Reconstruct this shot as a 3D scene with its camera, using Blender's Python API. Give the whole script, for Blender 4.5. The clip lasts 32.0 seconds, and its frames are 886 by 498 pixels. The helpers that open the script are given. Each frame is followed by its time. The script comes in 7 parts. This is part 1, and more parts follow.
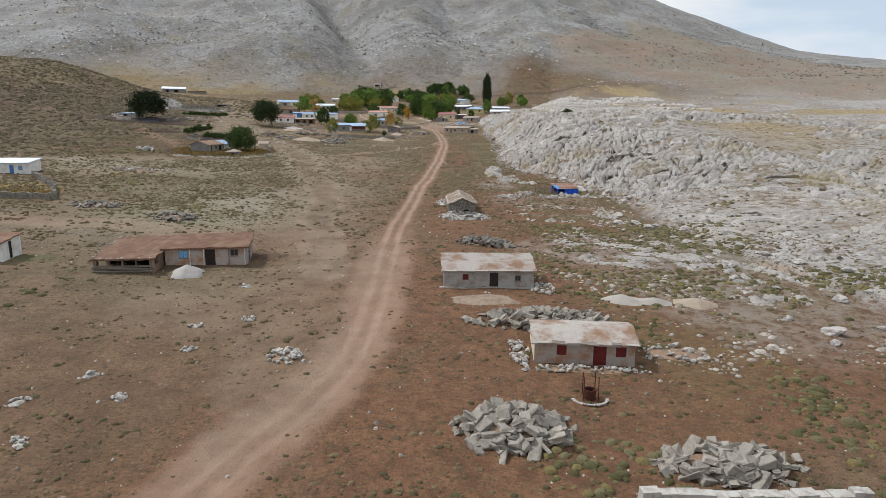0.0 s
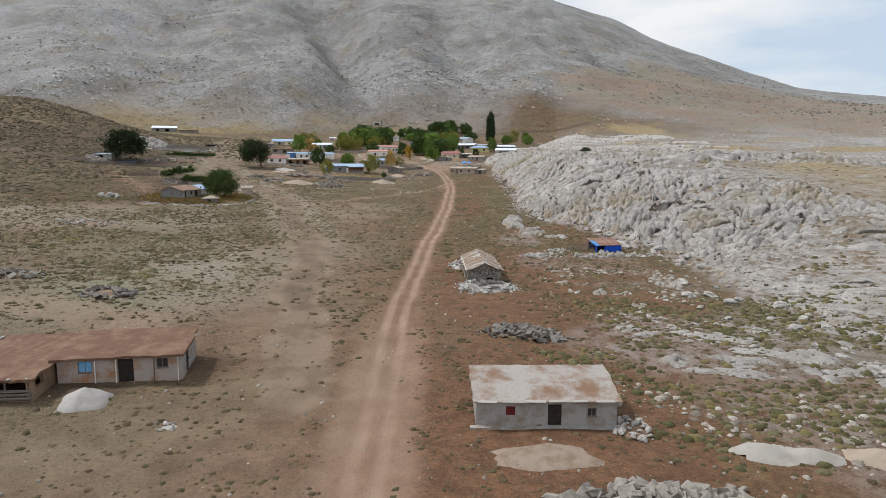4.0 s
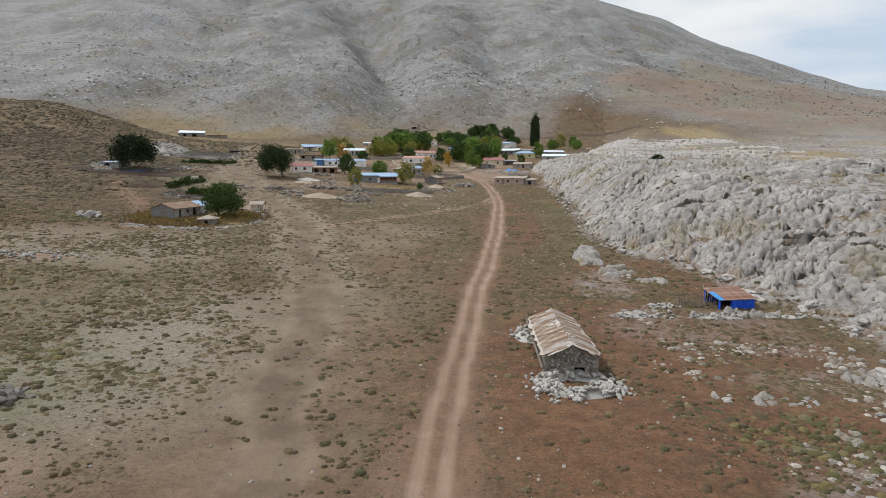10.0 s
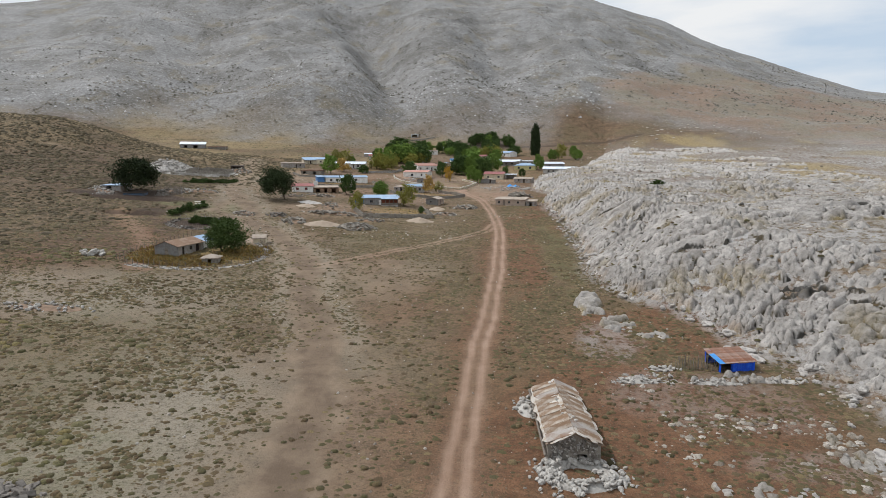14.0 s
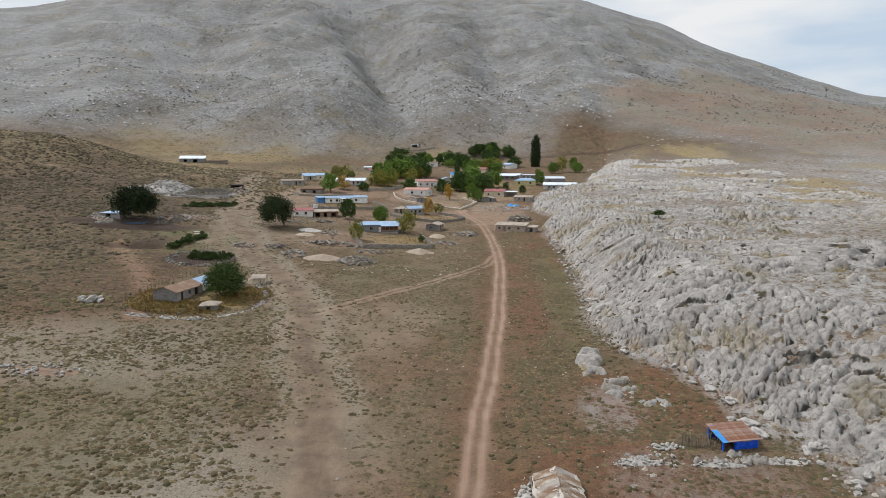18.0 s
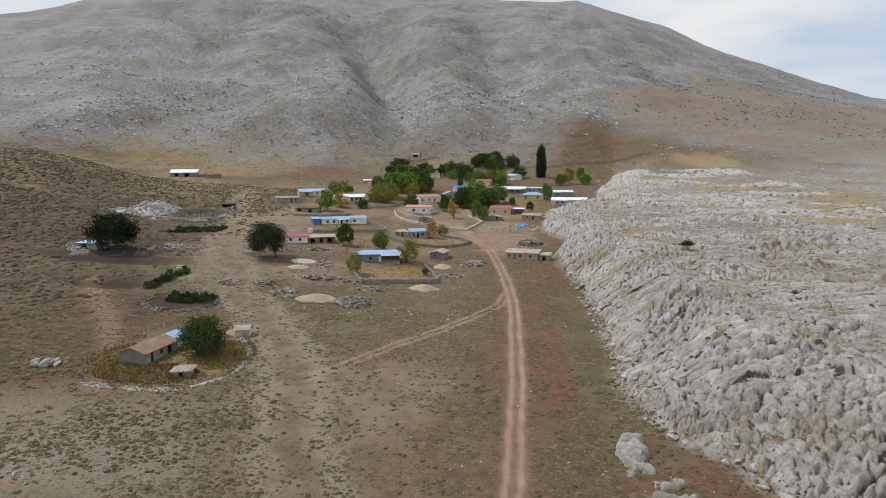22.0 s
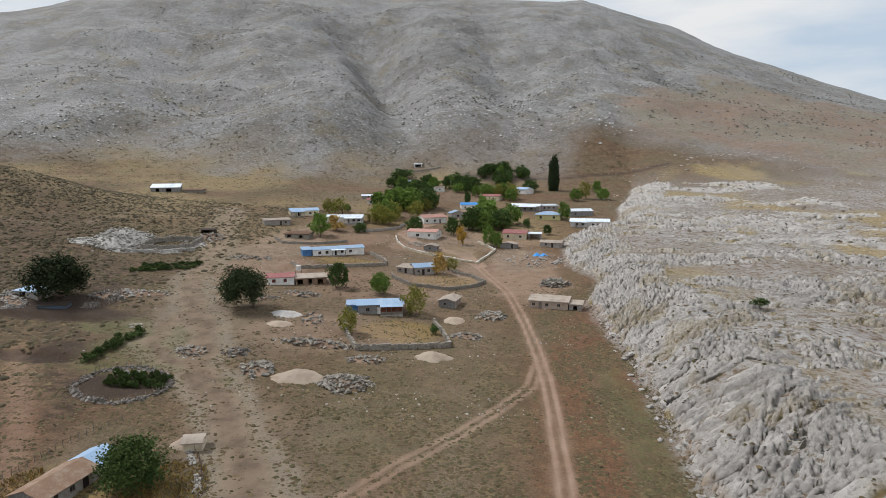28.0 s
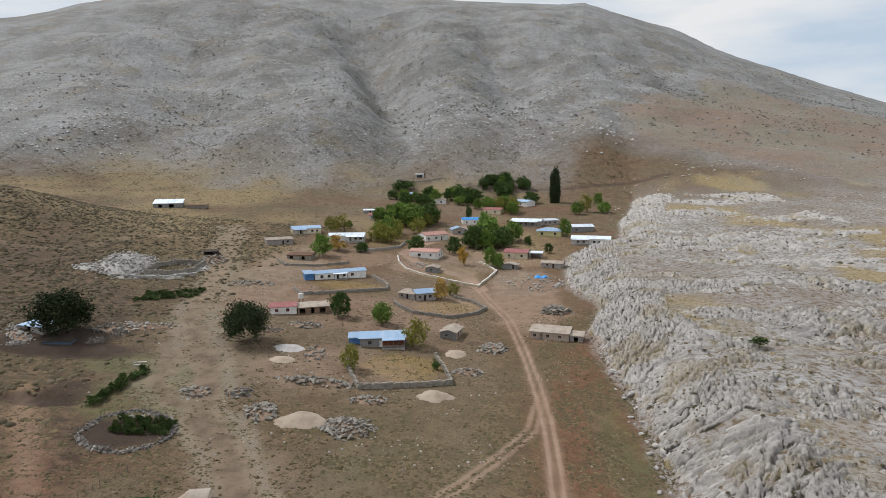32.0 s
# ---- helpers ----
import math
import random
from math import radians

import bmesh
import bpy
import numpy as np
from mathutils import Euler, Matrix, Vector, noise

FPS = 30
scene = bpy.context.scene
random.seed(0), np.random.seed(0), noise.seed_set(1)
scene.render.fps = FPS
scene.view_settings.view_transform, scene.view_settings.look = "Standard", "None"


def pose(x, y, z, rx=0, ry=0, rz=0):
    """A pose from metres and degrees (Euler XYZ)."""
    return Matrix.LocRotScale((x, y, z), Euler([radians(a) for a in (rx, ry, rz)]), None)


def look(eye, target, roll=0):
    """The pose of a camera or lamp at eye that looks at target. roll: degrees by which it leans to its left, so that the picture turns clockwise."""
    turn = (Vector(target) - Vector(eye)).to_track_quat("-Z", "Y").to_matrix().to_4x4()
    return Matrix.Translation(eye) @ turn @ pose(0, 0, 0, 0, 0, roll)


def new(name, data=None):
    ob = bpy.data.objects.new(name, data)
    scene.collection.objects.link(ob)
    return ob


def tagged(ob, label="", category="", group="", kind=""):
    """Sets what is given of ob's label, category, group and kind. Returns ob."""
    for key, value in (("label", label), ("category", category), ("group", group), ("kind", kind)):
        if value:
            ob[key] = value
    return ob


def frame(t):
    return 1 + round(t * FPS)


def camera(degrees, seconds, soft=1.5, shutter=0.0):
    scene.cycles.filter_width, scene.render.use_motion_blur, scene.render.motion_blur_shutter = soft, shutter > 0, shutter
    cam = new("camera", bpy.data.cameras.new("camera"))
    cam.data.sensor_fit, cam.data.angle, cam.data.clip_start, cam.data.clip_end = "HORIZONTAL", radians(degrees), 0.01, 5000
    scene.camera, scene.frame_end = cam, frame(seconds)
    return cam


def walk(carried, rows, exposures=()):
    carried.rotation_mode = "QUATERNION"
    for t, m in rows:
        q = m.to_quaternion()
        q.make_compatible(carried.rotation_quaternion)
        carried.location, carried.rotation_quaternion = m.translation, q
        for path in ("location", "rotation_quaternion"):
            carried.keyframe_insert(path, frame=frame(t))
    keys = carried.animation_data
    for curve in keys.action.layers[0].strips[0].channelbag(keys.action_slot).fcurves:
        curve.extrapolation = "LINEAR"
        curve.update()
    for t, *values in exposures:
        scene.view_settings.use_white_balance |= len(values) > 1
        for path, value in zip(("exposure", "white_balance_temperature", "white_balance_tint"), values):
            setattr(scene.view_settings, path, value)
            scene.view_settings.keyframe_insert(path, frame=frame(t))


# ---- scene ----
cam = camera(71.6, 32.0, soft=0.85)
PATH = [
    (0, (1.323, -2.667, 20.177), (1.294, -0.708, 19.779), 0.4),
    (0.5, (0.935, 0.737, 20.306), (0.907, 2.697, 19.907), 0.4),
    (1, (0.509, 4.174, 20.386), (0.481, 6.134, 19.987), 0.4),
    (1.5, (0.09, 7.644, 20.466), (0.063, 9.603, 20.067), 0.3),
    (2, (-0.317, 11.118, 20.594), (-0.345, 13.078, 20.194), 0.3),
    (2.5, (-0.72, 14.595, 20.777), (-0.748, 16.554, 20.376), 0.3),
    (3, (-1.12, 18.063, 20.992), (-1.147, 20.024, 20.597), 0.2),
    (3.5, (-1.467, 21.452, 21.229), (-1.495, 23.43, 20.934), 0.2),
    (5.5, (-2.335, 35.442, 21.267), (-2.365, 37.424, 20.998), 0.1),
    (6, (-2.535, 38.704, 21.369), (-2.567, 40.685, 21.101), 0.1),
    (6.5, (-2.759, 42.091, 21.548), (-2.812, 44.073, 21.28), 0.1),
    (7, (-3.051, 45.434, 21.76), (-3.131, 47.415, 21.493), 0.2),
    (7.5, (-3.395, 48.558, 21.939), (-3.498, 50.538, 21.672), 0.2),
    (8, (-3.767, 51.358, 22.111), (-3.878, 53.337, 21.843), 0.2),
    (8.5, (-4.093, 53.844, 22.317), (-4.213, 55.822, 22.048), 0.2),
    (9, (-4.362, 56.125, 22.525), (-4.491, 58.103, 22.256), 0.2),
    (9.5, (-4.675, 58.009, 22.78), (-4.814, 59.986, 22.513), 0.2),
    (10, (-4.966, 59.254, 23.142), (-5.114, 61.23, 22.874), 0.2),
    (10.5, (-5.124, 59.86, 23.671), (-5.274, 61.836, 23.398), 0.2),
    (11, (-5.183, 59.995, 24.487), (-5.334, 61.97, 24.212), 0.2),
    (11.5, (-5.207, 59.915, 25.61), (-5.357, 61.891, 25.337), 0.1),
    (12, (-5.234, 59.804, 26.88), (-5.384, 61.779, 26.606), 0.1),
    (12.5, (-5.274, 59.711, 28.188), (-5.424, 61.686, 27.913), 0.1),
    (13, (-5.326, 59.64, 29.526), (-5.475, 61.616, 29.251), 0.1),
    (13.5, (-5.366, 59.632, 30.84), (-5.514, 61.608, 30.565), 0.1),
    (14, (-5.378, 59.676, 32.102), (-5.527, 61.652, 31.829), 0.1),
    (14.5, (-5.396, 59.701, 33.389), (-5.545, 61.676, 33.114), 0.1),
    (16.5, (-5.405, 59.877, 38.473), (-5.554, 61.853, 38.198), 0.0),
    (17, (-5.447, 60.221, 39.816), (-5.596, 62.196, 39.54), 0.0),
    (17.5, (-5.47, 60.89, 41.125), (-5.619, 62.865, 40.849), 0.0),
    (18, (-5.517, 61.95, 42.436), (-5.667, 63.925, 42.161), -0.0),
    (18.5, (-5.612, 63.289, 43.734), (-5.764, 65.265, 43.46), -0.1),
    (19, (-5.773, 64.855, 44.898), (-5.924, 66.831, 44.626), -0.2),
    (19.5, (-5.991, 66.707, 45.939), (-6.143, 68.682, 45.667), -0.2),
    (20, (-6.23, 68.873, 47.017), (-6.386, 70.848, 46.747), -0.2),
    (20.5, (-6.693, 71.614, 48.053), (-6.848, 73.59, 47.783), -0.3),
    (21, (-7.468, 75.044, 48.828), (-7.622, 77.02, 48.559), -0.3),
    (21.5, (-8.205, 78.544, 49.419), (-8.358, 80.52, 49.15), -0.3),
    (22, (-8.85, 81.851, 49.961), (-9.001, 83.827, 49.692), -0.3),
    (22.5, (-9.391, 85.448, 50.34), (-9.544, 87.424, 50.072), -0.3),
    (23, (-9.809, 89.487, 50.578), (-9.962, 91.463, 50.31), -0.3),
    (23.5, (-10.389, 93.427, 50.948), (-10.542, 95.404, 50.681), -0.3),
    (24, (-11.107, 97.223, 51.454), (-11.26, 99.2, 51.187), -0.2),
    (24.5, (-11.765, 101.187, 51.917), (-11.917, 103.163, 51.651), -0.2),
    (25, (-12.387, 105.175, 52.384), (-12.54, 107.152, 52.119), -0.2),
    (25.5, (-13.015, 108.897, 53.096), (-13.167, 110.873, 52.834), -0.2),
    (27.5, (-14.995, 118.725, 58.147), (-15.145, 120.702, 57.883), -0.2),
    (28, (-15.04, 119.253, 59.455), (-15.192, 121.228, 59.185), -0.2),
    (28.5, (-14.984, 119.35, 60.73), (-15.137, 121.325, 60.457), -0.2),
    (29, (-14.976, 119.343, 62.003), (-15.13, 121.318, 61.729), -0.2),
    (29.5, (-15.003, 119.32, 63.315), (-15.158, 121.296, 63.041), -0.3),
    (30, (-15.013, 119.292, 64.647), (-15.168, 121.267, 64.373), -0.3),
    (30.5, (-15.027, 119.27, 65.973), (-15.181, 121.245, 65.699), -0.3),
    (31, (-15.04, 119.267, 67.277), (-15.196, 121.242, 67.002), -0.3),
    (31.5, (-14.988, 119.334, 68.5), (-15.145, 121.308, 68.226), -0.3),
    (32, (-14.854, 119.537, 69.636), (-15.012, 121.511, 69.362), -0.4),
]
walk(cam, [(t, look(eye, target, roll)) for t, eye, target, roll in PATH],
     [(0, -0.03), (4, -0.05), (6, -0.1), (8, -0.1), (14, -0.1), (20, -0.15), (26, -0.19), (32, -0.19)])

# ---- sky and sun: a bright overcast afternoon ----
world = bpy.data.worlds.new("sky")
scene.world = world
world.use_nodes = True
wn, wl = world.node_tree.nodes, world.node_tree.links
wn.clear()
w_out, w_bg = wn.new("ShaderNodeOutputWorld"), wn.new("ShaderNodeBackground")
w_sky = wn.new("ShaderNodeTexSky")
w_sky.sky_type = "NISHITA"
w_sky.sun_disc = False
w_sky.sun_elevation, w_sky.sun_rotation = radians(53), radians(288)
w_sky.altitude, w_sky.dust_density = 1500, 1.5
w_co, w_map, w_noise, w_ramp, w_mix = (wn.new("ShaderNode" + k) for k in ("TexCoord", "Mapping", "TexNoise", "ValToRGB", "MixRGB"))
w_map.inputs["Scale"].default_value = (1.0, 1.0, 4.5)
w_noise.inputs["Scale"].default_value, w_noise.inputs["Detail"].default_value = 2.2, 8
w_ramp.color_ramp.elements[0].position, w_ramp.color_ramp.elements[1].position = 0.4, 0.6
w_ramp.color_ramp.elements[0].color, w_ramp.color_ramp.elements[1].color = (0.2, 0.2, 0.2, 1), (1, 1, 1, 1)
w_mix.inputs["Color2"].default_value = (11.6, 11.8, 12.0, 1)
w_veil = wn.new("ShaderNodeMixRGB")
w_veil.inputs["Fac"].default_value, w_veil.inputs["Color2"].default_value = 0.75, (7.4, 9.5, 11.9, 1)
w_bg.inputs["Strength"].default_value = 0.079
for a, b in ((w_co.outputs["Generated"], w_map.inputs["Vector"]), (w_map.outputs["Vector"], w_noise.inputs["Vector"]),
             (w_noise.outputs["Fac"], w_ramp.inputs["Fac"]), (w_ramp.outputs["Color"], w_mix.inputs["Fac"]),
             (w_sky.outputs["Color"], w_veil.inputs["Color1"]), (w_veil.outputs["Color"], w_mix.inputs["Color1"]), (w_mix.outputs["Color"], w_bg.inputs["Color"]),
             (w_bg.outputs["Background"], w_out.inputs["Surface"])):
    wl.new(a, b)
sun = new("sun", bpy.data.lights.new("sun", "SUN"))
sun.data.energy, sun.data.angle, sun.data.color = 3.15, radians(7), (0.975, 0.98, 0.985)
sun.matrix_world = look((-44, 14, 62), (0, 0, 0))

# ---- materials ----
def srgb(r, g, b):
    return tuple((v / 255 / 12.92 if v < 10 else ((v / 255 + 0.055) / 1.055) ** 2.4) for v in (r, g, b)) + (1,)


class Mat:
    """A small helper to wire up one principled material."""

    def __init__(self, name, rough=0.9, metal=0.0):
        self.m = bpy.data.materials.new(name)
        self.m.use_nodes = True
        self.n, self.l = self.m.node_tree.nodes, self.m.node_tree.links
        self.p = self.n["Principled BSDF"]
        self.p.inputs["Roughness"].default_value, self.p.inputs["Metallic"].default_value = rough, metal
        self.p.inputs["Specular IOR Level"].default_value = 0.25
        self.co = self.n.new("ShaderNodeTexCoord")

    def node(self, kind, **values):
        n = self.n.new("ShaderNode" + kind)
        for k, v in values.items():
            n.inputs[k.replace("_", " ")].default_value = v
        return n

    def noise(self, scale, detail=4, rough=0.6, stretch=None, space="Object"):
        n = self.node("TexNoise", Scale=scale, Detail=detail, Roughness=rough)
        src = self.co.outputs[space]
        if stretch:
            mp = self.node("Mapping")
            mp.inputs["Scale"].default_value = stretch
            self.l.new(src, mp.inputs["Vector"])
            src = mp.outputs["Vector"]
        self.l.new(src, n.inputs["Vector"])
        return n.outputs["Fac"]

    def steps(self, value, low, high):
        r = self.node("MapRange")
        r.interpolation_type = "SMOOTHSTEP"
        r.inputs["From Min"].default_value, r.inputs["From Max"].default_value = low, high
        self.l.new(value, r.inputs["Value"])
        return r.outputs["Result"]

    def mix(self, fac, a, b, mode="MIX"):
        m = self.n.new("ShaderNodeMixRGB")
        m.blend_type = mode
        for v, s in ((fac, "Fac"), (a, "Color1"), (b, "Color2")):
            if isinstance(v, (int, float, tuple)):
                m.inputs[s].default_value = v
            else:
                self.l.new(v, m.inputs[s])
        return m.outputs["Color"]

    def math(self, op, a, b=0.0):
        m = self.n.new("ShaderNodeMath")
        m.operation = op
        m.use_clamp = op in ("ADD", "MULTIPLY", "SUBTRACT")
        for v, k in ((a, 0), (b, 1)):
            if isinstance(v, (int, float)):
                m.inputs[k].default_value = v
            else:
                self.l.new(v, m.inputs[k])
        return m.outputs["Value"]

    def attribute(self, name):
        a = self.n.new("ShaderNodeAttribute")
        a.attribute_name = name
        s = self.n.new("ShaderNodeSeparateColor")
        self.l.new(a.outputs["Color"], s.inputs["Color"])
        return s.outputs["Red"], s.outputs["Green"], s.outputs["Blue"], a.outputs["Alpha"]

    def bump(self, height, strength=0.5, distance=0.05):
        b = self.node("Bump", Strength=strength, Distance=distance)
        self.l.new(height, b.inputs["Height"])
        self.l.new(b.outputs["Normal"], self.p.inputs["Normal"])

    def done(self, colour):
        if isinstance(colour, tuple):
            self.p.inputs["Base Color"].default_value = colour
        else:
            self.l.new(colour, self.p.inputs["Base Color"])
        return self.m


def plain(name, base, other, scale=1.5, fine=14.0, rough=0.85, metal=0.0, bump=0.3, amount=0.8, stretch=None, vary=0.12):
    """A surface of two tones: broad stains and fine grain, a little different on every object."""
    k = Mat(name, rough, metal)
    broad, grain = k.noise(scale, 5, 0.65, stretch), k.noise(fine, 4, 0.6, stretch)
    c = k.mix(k.math("MULTIPLY", k.steps(broad, 0.42, 0.66), amount), base, other)
    c = k.mix(k.math("MULTIPLY", k.steps(grain, 0.45, 0.7), 0.45), c, k.mix(0.55, c, other))
    info = k.n.new("ShaderNodeObjectInfo")
    hsv = k.node("HueSaturation")
    lift = k.math("MULTIPLY", info.outputs["Random"], vary * 2)
    m = k.n.new("ShaderNodeMath")
    m.operation = "ADD"
    m.inputs[1].default_value = 1 - vary
    k.l.new(lift, m.inputs[0])
    k.l.new(m.outputs["Value"], hsv.inputs["Value"])
    k.l.new(c, hsv.inputs["Color"])
    k.bump(grain, bump, 0.03)
    return k.done(hsv.outputs["Color"])


def make_ground_material():
    k = Mat("earth", 0.95)
    track, red, rock, green = k.attribute("cover")
    pale, dust, far, tall = k.attribute("cover_b")
    n1, n2, n3 = k.noise(0.035, 6, 0.62), k.noise(0.22, 6, 0.66), k.noise(1.7, 6, 0.72)
    n4, n5 = k.noise(4.5, 6, 0.75), k.noise(0.6, 6, 0.7)
    base = k.mix(k.steps(n2, 0.35, 0.65), srgb(95, 75, 57), srgb(119, 96, 74))
    base = k.mix(k.math("MULTIPLY", k.steps(n1, 0.44, 0.62), 0.55), base, srgb(102, 92, 68))
    redc = k.mix(k.steps(n5, 0.35, 0.65), srgb(98, 63, 44), srgb(128, 90, 65))
    base = k.mix(k.math("MULTIPLY", red, k.steps(n2, 0.1, 0.5)), base, redc)
    base = k.mix(k.math("MULTIPLY", pale, 0.9), base, k.mix(n5, srgb(136, 127, 111), srgb(160, 151, 135)))
    base = k.mix(k.math("MULTIPLY", tall, k.steps(n5, 0.25, 0.6)), base, k.mix(n3, srgb(152, 133, 92), srgb(174, 154, 112)))
    # dry tufts
    tuft = k.math("MULTIPLY", k.steps(n3, 0.56, 0.68), k.math("SUBTRACT", 1.0, k.math("MAXIMUM", track, dust)))
    # mottling: trodden straw, bare crumbs and dark litter
    q1, q2 = k.noise(0.75, 7, 0.75), k.noise(3.2, 6, 0.75, (0.6, 1.0, 1.0))
    base = k.mix(k.math("MULTIPLY", k.steps(q1, 0.52, 0.68), 0.55), base, k.mix(n5, srgb(122, 102, 75), srgb(110, 94, 67)))
    base = k.mix(k.math("MULTIPLY", k.math("SUBTRACT", 1.0, k.steps(q1, 0.33, 0.47)), 0.6), base, k.mix(n5, srgb(78, 64, 48), srgb(72, 66, 46)))
    base = k.mix(k.math("MULTIPLY", k.steps(q2, 0.5, 0.66), 0.7), base, srgb(66, 56, 42))
    base = k.mix(k.math("MULTIPLY", k.math("SUBTRACT", 1.0, k.steps(q2, 0.3, 0.44)), 0.3), base, srgb(150, 134, 110))
    base = k.mix(k.math("MULTIPLY", tuft, 0.8), base, k.mix(n5, srgb(60, 54, 40), srgb(74, 70, 48)))
    base = k.mix(k.math("MULTIPLY", green, k.steps(n5, 0.3, 0.6)), base, k.mix(n3, srgb(74, 82, 48), srgb(104, 108, 66)))
    hilly, wet, yard, lane = k.attribute("cover_c")
    base = k.mix(k.math("MULTIPLY", hilly, 0.9), base, k.mix(k.steps(k.noise(0.5, 7, 0.75, (0.45, 1.0, 1.0)), 0.4, 0.58), srgb(106, 85, 67), srgb(58, 47, 37)))
    base = k.mix(k.math("MULTIPLY", yard, k.steps(q1, 0.25, 0.6)), base, k.mix(q2, srgb(156, 132, 82), srgb(120, 98, 62)))
    base = k.mix(wet, base, k.mix(n5, srgb(52, 42, 35), srgb(76, 60, 49)))
    # mountain slopes: grey scree with dry grass and dark cushions
    m1, m2, m3 = k.noise(0.012, 8, 0.68), k.noise(0.075, 8, 0.72), k.noise(0.17, 4, 0.6)
    hill = k.mix(k.steps(m1, 0.4, 0.62), srgb(138, 136, 134), srgb(111, 108, 104))
    hill = k.mix(k.math("MULTIPLY", k.steps(m2, 0.54, 0.68), 0.55), hill, srgb(164, 163, 161))
    hill = k.mix(k.math("MULTIPLY", k.steps(m3, 0.56, 0.66), 0.5), hill, srgb(94, 91, 85))
    m4, m5 = k.noise(0.45, 7, 0.75), k.noise(0.16, 8, 0.8)
    hill = k.mix(k.math("MULTIPLY", k.steps(k.noise(0.02, 5, 0.65), 0.53, 0.66), 0.5), hill, srgb(130, 118, 94))
    hill = k.mix(k.math("MULTIPLY", red, k.steps(m2, 0.24, 0.52)), hill, k.mix(k.steps(k.noise(0.016, 6, 0.65), 0.42, 0.6), srgb(132, 111, 94), srgb(128, 118, 101)))
    hill = k.mix(k.math("MULTIPLY", k.steps(m4, 0.53, 0.6), 0.45), hill, srgb(88, 85, 80))
    hill = k.mix(k.math("MULTIPLY", k.steps(m5, 0.55, 0.6), 0.4), hill, srgb(84, 82, 76))
    scree = k.math("MULTIPLY", k.math("SUBTRACT", 1.0, k.steps(m4, 0.36, 0.46)), k.math("SUBTRACT", 1.0, k.math("MULTIPLY", red, 0.7)))
    hill = k.mix(k.math("MULTIPLY", scree, 0.6), hill, srgb(184, 182, 180))
    base = k.mix(far, base, hill)
    stone = k.mix(k.steps(n2, 0.35, 0.7), srgb(176, 172, 168), srgb(140, 136, 132))
    stone = k.mix(k.math("MULTIPLY", k.steps(n3, 0.55, 0.68), 0.8), stone, srgb(84, 82, 78))
    base = k.mix(k.math("MULTIPLY", rock, k.steps(n5, 0.36, 0.56)), base, stone)
    dirt = k.mix(k.steps(n2, 0.3, 0.7), srgb(144, 117, 98), srgb(162, 136, 117))
    base = k.mix(track, base, dirt)
    base = k.mix(k.math("MULTIPLY", dust, k.steps(n2, 0.15, 0.5)), base, k.mix(k.steps(n2, 0.4, 0.62), srgb(124, 107, 90), srgb(142, 124, 105)))
    base = k.mix(lane, base, k.mix(k.steps(n2, 0.35, 0.65), srgb(104, 88, 73), srgb(126, 108, 90)))
    worn = k.math("SUBTRACT", 1.0, k.math("MULTIPLY", k.math("MAXIMUM", lane, k.math("MAXIMUM", dust, track)), 0.9))
    base = k.mix(k.math("MULTIPLY", k.steps(n4, 0.5, 0.75), k.math("MULTIPLY", worn, 0.35)), base, k.mix(0.5, base, srgb(60, 50, 40)))
    speck = k.noise(5.0, 5, 0.75)
    base = k.mix(k.math("MULTIPLY", k.steps(speck, 0.58, 0.66), k.math("MULTIPLY", worn, 0.35)), base, srgb(160, 146, 126))
    base = k.mix(k.math("MULTIPLY", k.math("SUBTRACT", 1.0, k.steps(speck, 0.36, 0.45)), k.math("MULTIPLY", worn, 0.6)), base, srgb(62, 53, 40))
    grain = k.mix(0.5, n3, n4)
    k.bump(grain, 0.8, 0.4)
    return k.done(base)


def make_limestone(name="limestone", shaded_cover=True):
    k = Mat(name, 0.9)
    n1, n2, n3 = k.noise(0.25, 6, 0.65), k.noise(1.6, 8, 0.75), k.noise(7.0, 6, 0.75)
    streak = k.noise(0.9, 5, 0.6, (0.8, 2.6, 1.6))
    c = k.mix(k.steps(n1, 0.35, 0.65), srgb(201, 194, 187), srgb(168, 161, 154))
    c = k.mix(k.math("MULTIPLY", k.steps(n2, 0.52, 0.66), 0.6), c, srgb(122, 116, 111))
    c = k.mix(k.math("MULTIPLY", k.steps(streak, 0.53, 0.63), 0.35), c, srgb(104, 101, 99))
    c = k.mix(k.math("MULTIPLY", k.steps(n3, 0.55, 0.72), 0.5), c, srgb(216, 211, 206))
    c = k.mix(k.math("MULTIPLY", k.math("SUBTRACT", 1.0, k.steps(n3, 0.34, 0.45)), 0.45), c, srgb(84, 80, 76))
    if shaded_cover:
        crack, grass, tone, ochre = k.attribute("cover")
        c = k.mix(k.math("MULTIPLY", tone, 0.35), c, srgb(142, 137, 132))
        # Clefts darkened: soil and grass tones that also paint in their shade.
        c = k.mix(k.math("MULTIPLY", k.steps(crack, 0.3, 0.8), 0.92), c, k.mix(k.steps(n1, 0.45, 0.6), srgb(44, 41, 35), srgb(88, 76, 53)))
        c = k.mix(k.math("MULTIPLY", ochre, 0.6), c, srgb(158, 130, 100))
        g = k.mix(k.steps(n2, 0.35, 0.65), srgb(166, 144, 102), srgb(112, 101, 66))
        c = k.mix(k.math("MULTIPLY", grass, k.steps(n2, 0.25, 0.55)), c, g)
    k.bump(k.mix(0.35, n2, n3), 1.0, 0.55)
    return k.done(c)


EARTH = make_ground_material()
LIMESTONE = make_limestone()
